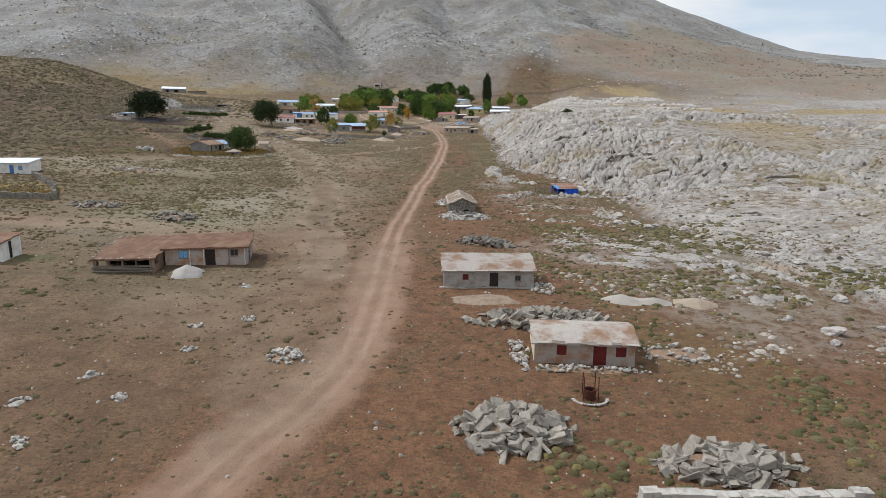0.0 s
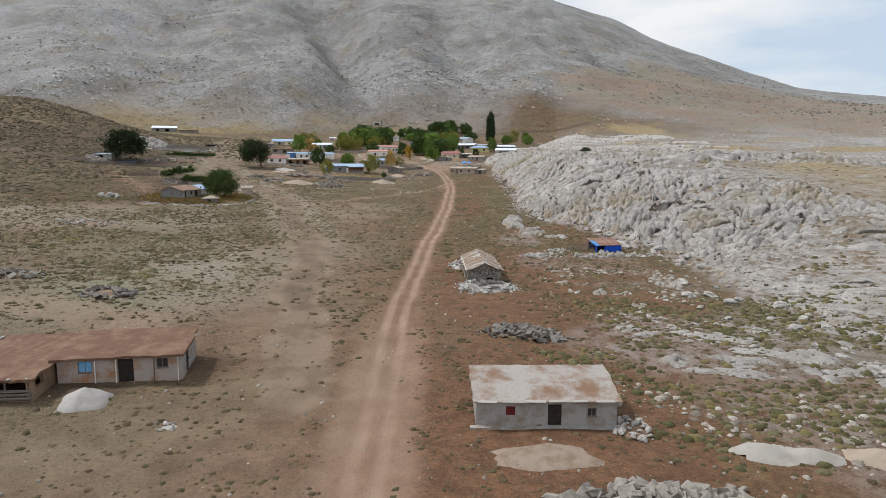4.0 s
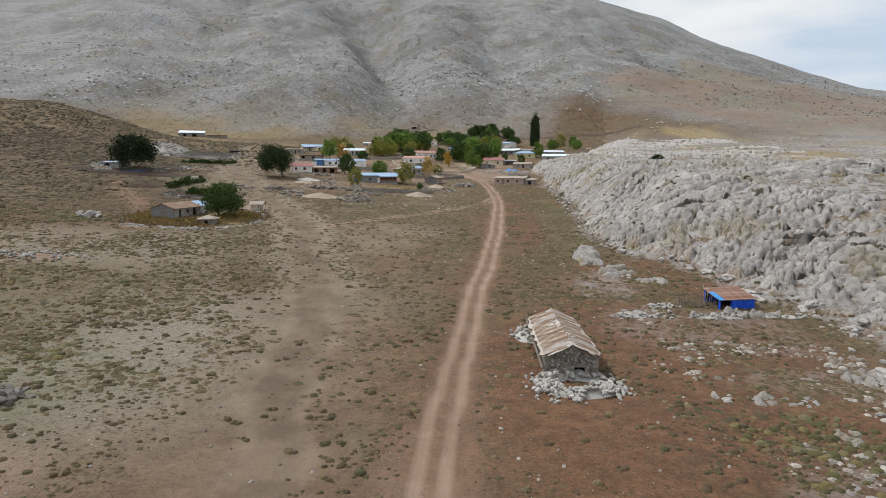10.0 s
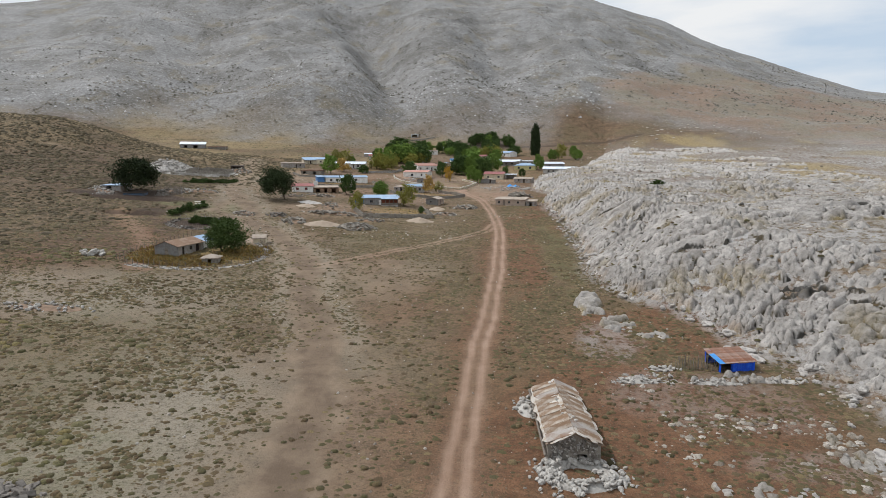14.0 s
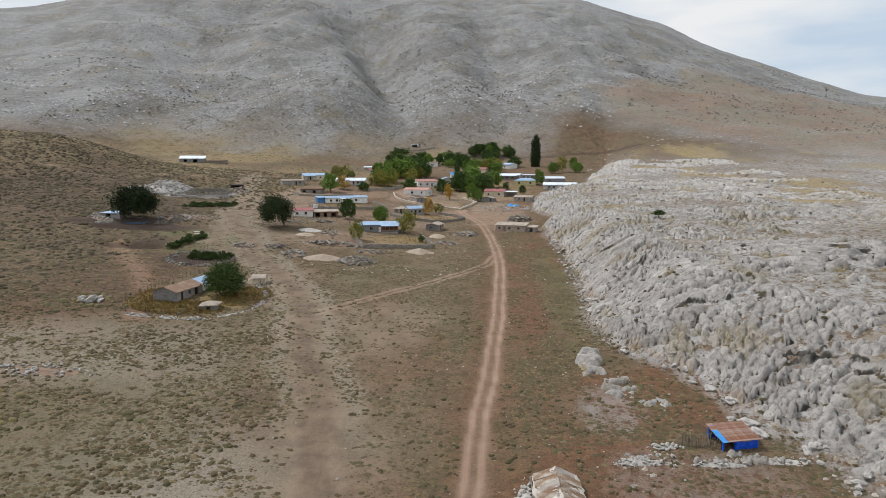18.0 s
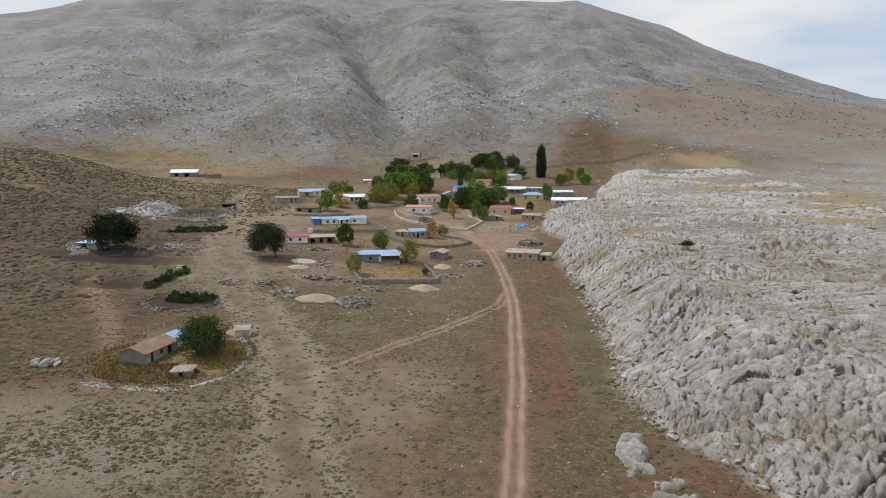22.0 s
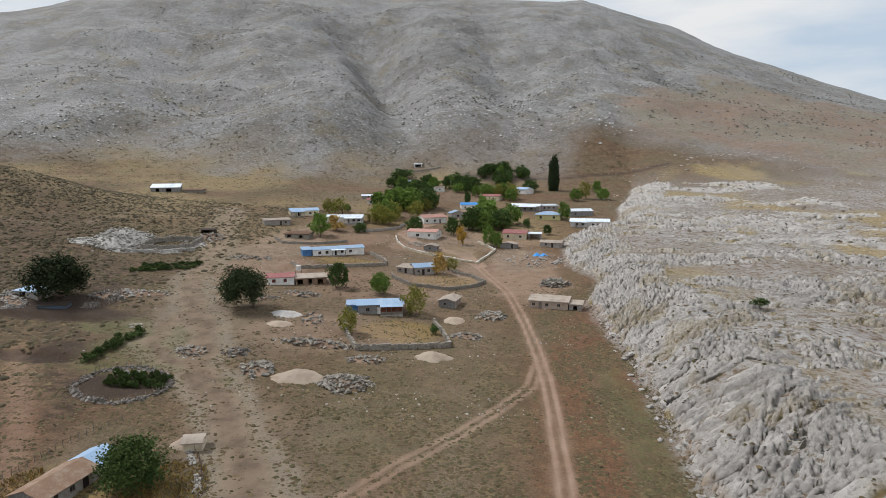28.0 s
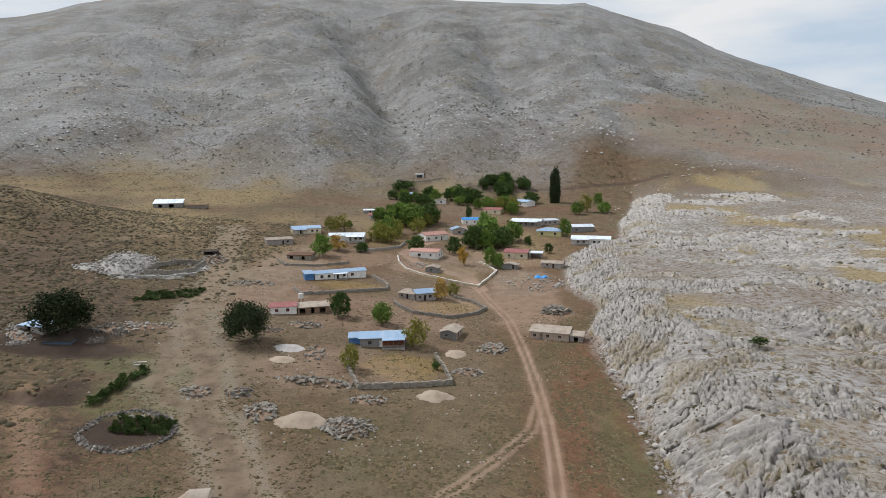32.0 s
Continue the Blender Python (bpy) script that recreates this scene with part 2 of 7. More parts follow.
# ---- lie of the land ----
def hash01(ix, iy, seed):
    h = (ix.astype(np.int64) * 374761393 + iy.astype(np.int64) * 668265263 + seed * 974711) & 0xFFFFFFFF
    h = ((h ^ (h >> 13)) * 1274126177) & 0xFFFFFFFF
    return ((h ^ (h >> 16)) & 0xFFFFFF) / float(0xFFFFFF)


def vnoise(x, y, size, seed=0):
    """Smooth noise from -1 to 1 with cells of that size."""
    u, v = x / size, y / size
    ix, iy = np.floor(u), np.floor(v)
    fx, fy = u - ix, v - iy
    fx, fy = fx * fx * (3 - 2 * fx), fy * fy * (3 - 2 * fy)
    a, b = hash01(ix, iy, seed), hash01(ix + 1, iy, seed)
    c, d = hash01(ix, iy + 1, seed), hash01(ix + 1, iy + 1, seed)
    return 2 * ((a * (1 - fx) + b * fx) * (1 - fy) + (c * (1 - fx) + d * fx) * fy) - 1


def fbm(x, y, size, octaves=4, seed=0, gain=0.5):
    out, amp, total = 0, 1.0, 0.0
    for k in range(octaves):
        out, total = out + amp * vnoise(x + 17.3 * k, y - 9.1 * k, size / 2 ** k, seed + k), total + amp
        amp *= gain
    return out / total


def cells(x, y, size, seed=0):
    """Distance to the nearest and second nearest scattered point, in cells, and a random value of the nearest."""
    u, v = x / size, y / size
    ix, iy = np.floor(u), np.floor(v)
    f1, f2, who = np.full(u.shape, 9.0), np.full(u.shape, 9.0), np.zeros(u.shape)
    for dx in (-1, 0, 1):
        for dy in (-1, 0, 1):
            cx, cy = ix + dx, iy + dy
            px, py = cx + 0.1 + 0.8 * hash01(cx, cy, seed), cy + 0.1 + 0.8 * hash01(cx, cy, seed + 7)
            d = np.hypot(px - u, py - v)
            near = d < f1
            f2 = np.where(near, f1, np.minimum(f2, d))
            who = np.where(near, hash01(cx, cy, seed + 13), who)
            f1 = np.where(near, d, f1)
    return f1, f2, who


def smooth01(v):
    v = np.clip(v, 0, 1)
    return v * v * (3 - 2 * v)


def soft_interp(v, xs, ys, width):
    """A table with its corners rounded."""
    return sum(np.interp(v + k * width, xs, ys) for k in (-1, -0.5, 0, 0.5, 1)) / 5


FLOOR_Y = [-400, 0, 55, 77, 113, 142, 200, 249, 302, 379, 444, 593, 700, 3000]
FLOOR_Z = [-18, -4.6, -1.2, 0.6, 2.2, 4.4, 8.8, 12.0, 16.0, 20.2, 26.0, 40.0, 49, 60]
FOOT_Y = [-300, 60, 95, 125, 142, 148, 162, 171, 177, 187, 200, 246, 278, 300, 318, 338, 350, 362, 383, 417, 440, 449, 513, 598, 900]
FOOT_X = [70, 56, 46, 42, 39, 33, 31.5, 26, 20.5, 16.5, 17, 18.5, 17.5, 16.5, 16.5, 24, 22, 17, 16.5, 20, 34, 52, 66, 93, 140]
ROCK_H = [[-300, 60, 95, 125, 150, 190, 250, 290, 340, 390, 450, 600, 900], [3, 4, 5, 7, 10, 13, 11, 8.5, 7, 4, 4, 5, 4]]
ROCK_W = [[-300, 60, 110, 150, 190, 250, 600, 900], [70, 70, 60, 36, 20, 16, 22, 40]]
# the mountain's skyline: bearing (degrees to the right of +y) and height (degrees) seen from the end of the path
SKY_AZ = [-80, -60, -45, -39.2, -36.8, -35.6, -34, -30, -24, -18, -12, -9.7, -6.5, -2.2, 3.3, 7.9, 11.1, 15.7, 20.2, 24.3, 27.8, 30.7, 33, 37, 50, 80]
SKY_EL = [8, 8.8, 9.7, 10.6, 11.2, 11.6, 12.2, 13.2, 14.2, 14.4, 14.3, 14.0, 14.2, 13.9, 13.55, 13.2, 12.15, 10.5, 8.25, 6.5, 5.1, 4.0, 3.5, 2.9, 2.4, 2.2]


def rock_depth(x, y):
    """How far inside the foot of the limestone ridge."""
    return x - soft_interp(y, FOOT_Y, FOOT_X, 5) + 2.2 * fbm(x, y, 14, 3, 5)


def land(x, y):
    """Height of the ground without its fine relief."""
    x, y = np.asarray(x, float), np.asarray(y, float)
    z = soft_interp(y, FLOOR_Y, FLOOR_Z, 14)
    left = np.maximum(0, -(x + 25)) * (1 - smooth01((y - 520) / 300))
    z = z + left * (0.045 + 0.02 * smooth01((y - 220) / 80)) - 0.03 * np.clip(x - 5, 0, 30) * smooth01((170 - y) / 40)
    # hill on the left
    ridge = 391 - 0.25 * (x + 200)
    top = soft_interp(-x, [150, 200, 250, 300, 420, 700], [0, 7.1, 19.7, 20.5, 24, 34], 12)
    fall = np.where(y < ridge, smooth01(1 - (ridge - y) / 196), smooth01(1 - (y - ridge) / 90))
    z = z + top * fall * (1 + 0.1 * fbm(x, y, 45, 3, 21)) + 1.1 * fall * smooth01((-x - 130) / 40) * fbm(x, y, 16, 3, 23)
    # limestone ridge on the right
    d = rock_depth(x, y)
    h, w = soft_interp(y, *ROCK_H, 10), soft_interp(y, *ROCK_W, 10)
    rise = np.clip(d / w, 0, 1)
    rise = np.sqrt(rise) * 0.55 + 0.45 * smooth01(rise)
    inside = smooth01((d - 8) / 40)
    z = z + h * rise * np.where(d > 0, 1, 0) + inside * (3.0 * fbm(x, y, 75, 2, 31) + 1.4 * fbm(x, y, 26, 2, 33))
    z = z - inside * 6 * np.exp(-((x - 97) / 30) ** 2 - ((y - 246) / 18) ** 2)
    z = z - inside * 3.0 * np.exp(-((x - 75) / 40) ** 2 - ((y - 287) / 9) ** 2)
    # mountain
    ex, ey = x + 15, y - 119.5
    r, az = np.hypot(ex, ey), np.degrees(np.arctan2(ex, np.maximum(ey, 1)))
    el = np.interp(az, SKY_AZ, SKY_EL)
    crest = 1500 - 2.5 * az
    foot = 430 + 2.1 * np.sqrt(az * az + 120)
    s = np.clip((r - foot) / (crest - foot), 0, 1)
    hc = 69.6 + np.tan(np.radians(el)) * crest - 48
    arch = np.sin(np.pi * np.clip(s * 1.25, 0, 1))
    gully = 42 * np.exp(-(((az + 7.5 + 7 * s) / 2.6) ** 2)) * arch + 20 * np.exp(-(((az + 29 - 8 * s) / 3.0) ** 2)) * arch + 12 * np.exp(-(((az - 3 + 5 * s) / 1.6) ** 2)) * arch
    spur = 26 * np.exp(-(((az + 18 - 14 * s) / 5.0) ** 2) - ((s - 0.2) / 0.13) ** 2) + 12 * np.exp(-(((az - 9) / 2.6) ** 2) - ((s - 0.16) / 0.09) ** 2)
    spur = spur + 16 * np.exp(-(((az + 2 + 4 * s) / 3.5) ** 2)) * arch + 14 * np.exp(-(((az + 34) / 5) ** 2) - ((s - 0.25) / 0.15) ** 2)
    rough = (1 - np.abs(fbm(x, y, 240, 4, 41))) * 46 - 36 + 15 * fbm(x, y, 70, 4, 45)
    rough = rough + 7 * (0.55 - np.abs(fbm(x + 0.4 * y, y, 95, 4, 47, 0.6)))
    m = hc * (0.8 * s ** 1.1 + 0.2 * smooth01(s)) + np.sin(np.pi * s) * (rough * np.clip(el / 13, 0, 1) ** 1.3 - gully * np.clip(el / 12, 0, 1)) + spur
    beyond = np.maximum(0, r - crest)
    m = m - 0.35 * beyond
    z = np.where(ey > 0, z + np.where(r > foot, m, 0) * smooth01((r - foot) / 160), z)
    return z

# ---- ground, one sheet from behind the start to the far side of the mountain ----
ROAD_X = [-30, -22, -14.6, -12.1, -9.7, -8.4, -7.7, -7.7, -8.0, -8.6, -8.8, -8.4, -7.4, -6.7, -5.3, -4.3, -3.5, -2.7, -2.3, -2.3, -3.0, -4.0, -6.3, -9.4, -14, -19, -25]
ROAD_Y = [-20, 10, 32, 39.6, 44, 48, 57, 69, 78, 95, 104, 114, 133, 152, 163, 184, 192, 222, 240, 250, 267, 280, 303, 326, 341, 360, 390]


def polyline_distance(x, y, points):
    best = np.full(np.shape(x), 1e9)
    for (ax, ay), (bx, by) in zip(points, points[1:]):
        dx, dy = bx - ax, by - ay
        s = np.clip(((x - ax) * dx + (y - ay) * dy) / (dx * dx + dy * dy), 0, 1)
        best = np.minimum(best, np.hypot(x - ax - s * dx, y - ay - s * dy))
    return best


def band(d, half, soft):
    return smooth01((half + soft - d) / soft)


def blob(x, y, cx, cy, rx, ry, seed=0, wobble=0.35):
    d = np.hypot((x - cx) / rx, (y - cy) / ry) + wobble * fbm(x, y, 0.7 * min(rx, ry) + 1, 3, seed)
    return smooth01((1.15 - d) / 0.45)


def road_line():
    ys = np.arange(-20, 391, 3.0)
    return list(zip(soft_interp(ys, ROAD_Y, ROAD_X, 6), ys))


ROAD = road_line()
BRANCH = [(-3.2, 262), (-6, 248), (-12, 238), (-20, 227), (-30, 214.5), (-37, 204), (-42, 197), (-48, 190)]
WEST_TRACK = [(-16, 76), (-18, 88), (-21, 103), (-24.8, 114), (-26.2, 131), (-29.5, 141), (-33.3, 156), (-41, 174), (-45.6, 191), (-49, 201), (-58, 216.5), (-66, 230), (-74.6, 240), (-81.5, 249), (-83, 256), (-88.7, 268), (-98.5, 284), (-110, 305), (-118, 330), (-130, 370), (-145, 410), (-158, 450)]
WEST_BRANCH = [(-81.5, 249), (-89.5, 250.4), (-97.8, 261), (-100, 270), (-98.5, 284)]
RED_PATH = [(-80, 185), (-86, 198), (-93.7, 210), (-105, 226), (-117, 240.5), (-126, 251)]
HILL_TRACK = [(-225, 348), (-205, 352), (-191, 362), (-188, 382), (-182, 397), (-174, 408), (-160, 416)]
CUT_BANK = [(-40, 640), (-11, 632), (17, 633), (55, 635), (99, 647), (135, 652)]
VILLAGE_LANE = [(-19, 362), (-27, 385), (-38, 392), (-50, 402), (-58, 420), (-52, 440), (-38, 465), (-30, 500)]
SIDE_TRACK = [(-130, 95), (-80, 99), (-55, 101), (-40, 96)]


def axis(spans):
    """Grid lines from (start, end, step at start, step at end) spans."""
    out = []
    for a, b, da, db in spans:
        v = a
        while v < b - 0.4 * db:
            out.append(v)
            v += da + (db - da) * (v - a) / (b - a)
    return np.array(out + [spans[-1][1]])


def sheet(name, xs, ys, height, masks, material):
    gx, gy = np.meshgrid(xs, ys)
    gz = height(gx, gy)
    nx, ny = len(xs), len(ys)
    me = bpy.data.meshes.new(name)
    me.vertices.add(nx * ny)
    me.vertices.foreach_set("co", np.stack([gx, gy, gz], -1).astype(np.float32).ravel())
    i = (np.arange(ny - 1)[:, None] * nx + np.arange(nx - 1)).ravel()
    quads = np.stack([i, i + 1, i + nx + 1, i + nx], -1).astype(np.int32)
    me.loops.add(quads.size)
    me.loops.foreach_set("vertex_index", quads.ravel())
    me.polygons.add(len(quads))
    me.polygons.foreach_set("loop_start", np.arange(0, quads.size, 4, dtype=np.int32))
    me.polygons.foreach_set("use_smooth", np.ones(len(quads), bool))
    for key, values in masks(gx, gy, gz).items():
        at = me.color_attributes.new(key, "FLOAT_COLOR", "POINT")
        at.data.foreach_set("color", np.stack([np.broadcast_to(v, gx.shape) for v in values], -1).astype(np.float32).ravel())
    me.update()
    me.validate()
    me.materials.append(material)
    return new(name, me)


def wheel_ruts(x, y):
    d = polyline_distance(x, y, ROAD)
    return np.maximum(0, 1 - np.abs(d - 0.95) / 0.5)


def ground_height(x, y):
    near = smooth01((700 - y) / 200)
    z = land(x, y)
    z = z + near * (0.16 * fbm(x, y, 9, 3, 51) + 0.05 * vnoise(x, y, 1.7, 55))
    d = polyline_distance(x, y, ROAD)
    z = z - 0.12 * band(d, 1.6, 1.5) - 0.08 * wheel_ruts(x, y)
    z = z - 1.3 * blob(x, y, -119, 247.5, 10, 3.2, 57, 0.25) - 1.0 * blob(x, y, -133, 270, 17, 3.0, 58, 0.2)
    return z


def ground_masks(x, y, z):
    d = polyline_distance(x, y, ROAD)
    wobble = 0.25 * fbm(x, y, 5, 2, 61)
    ruts = np.maximum(0, 1 - np.abs(d + wobble * 0.5 - 1.0) / 0.75)
    track = np.maximum(smooth01(ruts * 1.6) * 0.95, 0.3 * band(d + wobble * 2, 1.3, 1.6))
    track = np.maximum(track, 0.62 * band(d + wobble * 4, 2.4, 2.4) * smooth01((125 - y) / 50))
    e = polyline_distance(x, y, BRANCH)
    track = np.maximum(track, 0.65 * smooth01((0.9 - np.abs(e - 1.0)) / 0.6))
    e = polyline_distance(x, y, VILLAGE_LANE)
    track = np.maximum(track, 0.85 * band(e + wobble * 3, 2.2, 2.0))
    track = np.maximum(track, 0.3 * band(polyline_distance(x, y, RED_PATH) + 4 * wobble, 1.5, 1.4))
    e = polyline_distance(x, y, SIDE_TRACK)
    track = np.maximum(track, 0.35 * band(e + wobble * 3, 2.5, 3.0))
    w = np.minimum(polyline_distance(x, y, WEST_TRACK), polyline_distance(x, y, WEST_BRANCH) + 1.0)
    dust = np.maximum(0.8 * band(w + 8 * wobble, 2.6, 2.2), 0.3 * band(w + 16 * wobble, 6, 5))
    dust = np.maximum(dust, 0.35 * band(polyline_distance(x, y, HILL_TRACK) + 3 * wobble, 0.9, 1.5))
    for cx, cy, rx, ry, amount in ((-28, 400, 14, 22, 0.6), (-1, 375, 14, 26, 0.8), (-104, 370, 16, 40, 0.7), (-95, 320, 10, 20, 0.5),
                                   (-24, 66, 14, 12, 0.4), (-30, 190, 14, 18, 0.5), (-14, 55, 6, 20, 0.4), (-40, 185, 14, 12, 0.5)):
        dust = np.maximum(dust, amount * blob(x, y, cx, cy, rx, ry, 71))
    red = np.maximum(0.45 * band(d + 8 * wobble, 3.0, 3.0) * smooth01((300 - y) / 60) + 0.45 * band(d + 12 * wobble, 4.0, 5.0) * smooth01((125 - y) / 50), 0.25 * blob(x, y, -28, 46, 16, 18, 74))
    red = np.maximum(red, 0.9 * band(polyline_distance(x, y, RED_PATH) + 6 * wobble, 3.0, 3.0))
    for cx, cy, rx, ry, amount in ((12, 62, 34, 38, 0.8), (14, 115, 22, 34, 0.75), (22, 160, 14, 12, 0.8), (3.5, 225, 4.5, 65, 0.7), (15, 250, 3, 14, 0.6), (-108, 215, 24, 42, 0.75), (-30, 205, 6, 14, 0.5), (13, 285, 10, 24, 0.7),
                                   (-28, 92, 22, 14, 0.55), (-105, 160, 26, 24, 0.5), (-96, 345, 14, 10, 0.9), (-108, 215, 9, 26, 0.7), (40, 60, 26, 30, 0.7),
                                   (-14, 28, 12, 28, 0.5), (-19, 120, 8, 20, 0.45), (-22, 175, 9, 20, 0.35), (6, 24, 18, 24, 0.75), (-40, 560, 90, 26, 0.5), (-50, 430, 110, 110, 0.4), (-30, 330, 60, 60, 0.3)):
        red = np.maximum(red, amount * blob(x, y, cx, cy, rx, ry, 73))
    # the mountain: grey scree to the west and along the crest, brown earth on its eastern shoulder, rust at the foot
    r, az = np.hypot(x + 15, y - 119.5), np.degrees(np.arctan2(x + 15, np.maximum(y - 119.5, 1)))
    foot = 430 + 2.1 * np.sqrt(az * az + 120)
    s = (r - foot) / (1500 - 2.5 * az - foot)
    patch = fbm(x, y, 110, 5, 65, 0.6)
    shoulder = smooth01((az + 6 * patch - np.interp(s, [0.08, 0.13, 0.22, 0.3, 0.6], [5, 6.5, 10, 13, 15])) / 3.0) * (1 - smooth01((s + 0.12 * patch - 0.5) / 0.1))
    shoulder = shoulder * (1 - 0.9 * smooth01(1.4 - np.hypot((az - 9.5) / 3.0, (s - 0.18) / 0.05) + 0.9 * patch))
    rust = smooth01((0.135 - s + 0.05 * patch) / 0.05) * smooth01((az + 8 + 4 * patch) / 4)
    rust = np.maximum(rust, 0.6 * blob(x, y, -250, 640, 60, 30, 78, 0.6))
    far = smooth01((r + 150 * patch - 505 - 18 * smooth01((az + 8) / 6)) / 130) * np.where(y > 119, 1, 0)
    red = np.where(r > 530, np.maximum(0.92 * shoulder, 0.45 * rust) * far ** 3, red * smooth01((545 - r) / 40))
    red = np.clip(red, 0, 1)
    rd = rock_depth(x, y)
    rd = rd * smooth01((800 - y) / 200) - 30 * smooth01((y - 600) / 200)
    rock = smooth01((rd + 3) / 5) * (0.8 + 0.5 * fbm(x, y, 30, 3, 81)) * smooth01((y - 20) / 60) * smooth01((680 - y) / 160)
    for cx, cy, rx, ry, amount in ((22, 135, 13, 9, 0.2), (26, 92, 13, 13, 0.4), (13, 153, 5, 9, 0.4), (40, 75, 18, 20, 0.3), (32, 120, 12, 4, 0.25), (48, 100, 20, 18, 0.4)):
        rock = np.maximum(rock, amount * blob(x, y, cx, cy, rx, ry, 83))
    green = 0.25 * smooth01(fbm(x, y, 24, 3, 91) * 2.2) * smooth01((x - 14) / 10) * smooth01((110 - y) / 40)
    for cx, cy, rx, ry, amount in ((-98, 255, 14, 16, 0.8), (-112, 268, 14, 6, 0.8), (-120, 300, 12, 6, 0.3), (-56, 78, 4, 2.5, 0.8), (-72, 242, 2, 2, 1.0), (12.5, 222, 4.5, 50, 0.45), (-30, 240, 26, 30, 0.2), (-50, 110, 14, 14, 0.25), (-60, 140, 20, 20, 0.2)):
        green = np.maximum(green, amount * blob(x, y, cx, cy, rx, ry, 93))
    hill = smooth01((-x - 100) / 40)
    pale = np.clip(0.65 + 1.3 * fbm(x, y, 40, 3, 95), 0, 1) * smooth01((-x - 8) / 14) * (1 - hill) * 0.95 * (0.12 + 0.88 * smooth01((y - 75) / 45)) * (0.25 + 0.75 * smooth01((200 - y) / 40) * smooth01((-x - 20) / 20))
    pale = np.maximum(pale, 0.8 * np.clip(band(w + 10 * wobble, 5.5, 3.0) - band(w + 4 * wobble, 2.2, 2.0), 0, 1) * smooth01((y - 120) / 40))
    yard = 0.0
    for cx, cy, rx, ry, amount in ((-74, 198, 15, 13, 0.95), (-38, 279, 12, 9, 0.9), (-72, 356, 14, 8, 0.8), (-31, 336, 12, 9, 0.8), (-95, 125, 16, 8, 0.9), (-33, 388, 14, 14, 0.5), (-70, 445, 18, 18, 0.5)):
        yard = np.maximum(yard, amount * blob(x, y, cx, cy, rx, ry, 94, 0.25))
    wet = 0.0
    for cx, cy, rx, ry, amount in ((-137, 275.0, 25, 6.0, 1.3), (-115, 252, 6, 5, 0.8), (-138, 280, 13, 8, 0.9), (-118, 273, 8, 3, 0.8), (-128, 285, 9, 8, 0.7), (-119, 248, 11, 3, 1.0), (-135, 298, 8, 4, 0.5), (-92, 236, 9.5, 7, 1.1), (-90, 236, 8, 5, 0.6), (-20, 300, 3, 2, 0.5), (-27, 85, 4, 3, 0.4), (-36, 77.5, 6, 2, 0.5)):
        wet = np.maximum(wet, amount * blob(x, y, cx, cy, rx, ry, 96, 0.3))
    wet = np.maximum(wet, 0.15 * band(w + 5 * wobble, 1.9, 1.6) * smooth01((y - 150) / 30) * smooth01((300 - y) / 50))
    wet = np.maximum(wet, 0.7 * band(polyline_distance(x, y, CUT_BANK) + 4 * wobble, 1.6, 2.0))
    for cx, cy, rx, ry, amount in ((-1, 352, 16, 42, 0.6), (-22, 350, 8, 16, 0.5), (-50, 395, 12, 12, 0.5), (-102, 385, 16, 40, 0.5), (-97, 335, 16, 22, 0.45), (-50, 325, 30, 22, 0.35), (-15, 420, 30, 20, 0.4), (-75, 405, 26, 16, 0.4), (-60, 275, 26, 16, 0.3)):
        track = np.maximum(track, amount * blob(x, y, cx, cy, rx, ry, 99, 0.4))
    tall = np.maximum(0.95 * smooth01((rd - 10) / 20) * smooth01(0.42 - 0.22 * smooth01((y - 230) / 40) + 2.2 * fbm(x, y, 45, 3, 97)), 0.5 * hill * smooth01(0.2 + 2 * fbm(x, y, 60, 3, 98)))
    tall = tall * (0.35 + 0.65 * smooth01((y - 130) / 60))
    rock = rock * (1 - 0.85 * np.clip(tall, 0, 1))
    tall = np.maximum(tall, 0.6 * smooth01((y - 340) / 90) * smooth01((40 - x) / 40) * smooth01(0.5 + 2 * fbm(x, y, 70, 3, 89)))
    return {"cover": (track, red, np.clip(rock, 0, 1), green), "cover_b": (pale, dust, far, tall), "cover_c": (np.maximum(smooth01((-x - 100) / 40), 0.9 * smooth01((-x - 82) / 16) * smooth01((y - 172) / 24) * smooth01((300 - y) / 40)) * smooth01((470 - y) / 80) * (0.9 + 0.5 * fbm(x, y, 40, 3, 66)) * (1 - 0.45 * smooth01((y - 290) / 60)) * (1 - dust) * (1 - 0.85 * band(polyline_distance(x, y, RED_PATH) + 6 * wobble, 2.6, 2.0)) * (1 - green), np.clip(wet, 0, 1), yard, 0.95 * band(w + 5 * wobble, 1.3, 1.4) * smooth01((y - 75) / 40) * smooth01((345 - y) / 60))}


gx_axis = axis([(-2600, -900, 120, 40), (-900, -250, 40, 6), (-250, -110, 6, 2.0), (-110, -60, 2.0, 1.0), (-60, -24, 1.0, 0.8), (-24, 10, 0.5, 0.5),
                (10, 60, 0.8, 1.0), (60, 130, 1.0, 2.5), (130, 260, 2.5, 6), (260, 900, 6, 20), (900, 2600, 20, 120)])
gy_axis = axis([(-400, -40, 60, 4), (-40, 20, 4, 0.8), (20, 330, 1.0, 1.05), (330, 620, 1.05, 2.5), (620, 1100, 2.5, 8), (1100, 1700, 8, 12), (1700, 4200, 14, 150)])
ground = tagged(sheet("ground", gx_axis, gy_axis, ground_height, ground_masks, EARTH), "dry brown steppe with red soil, tufts and wheel tracks", "ground", kind="structure")


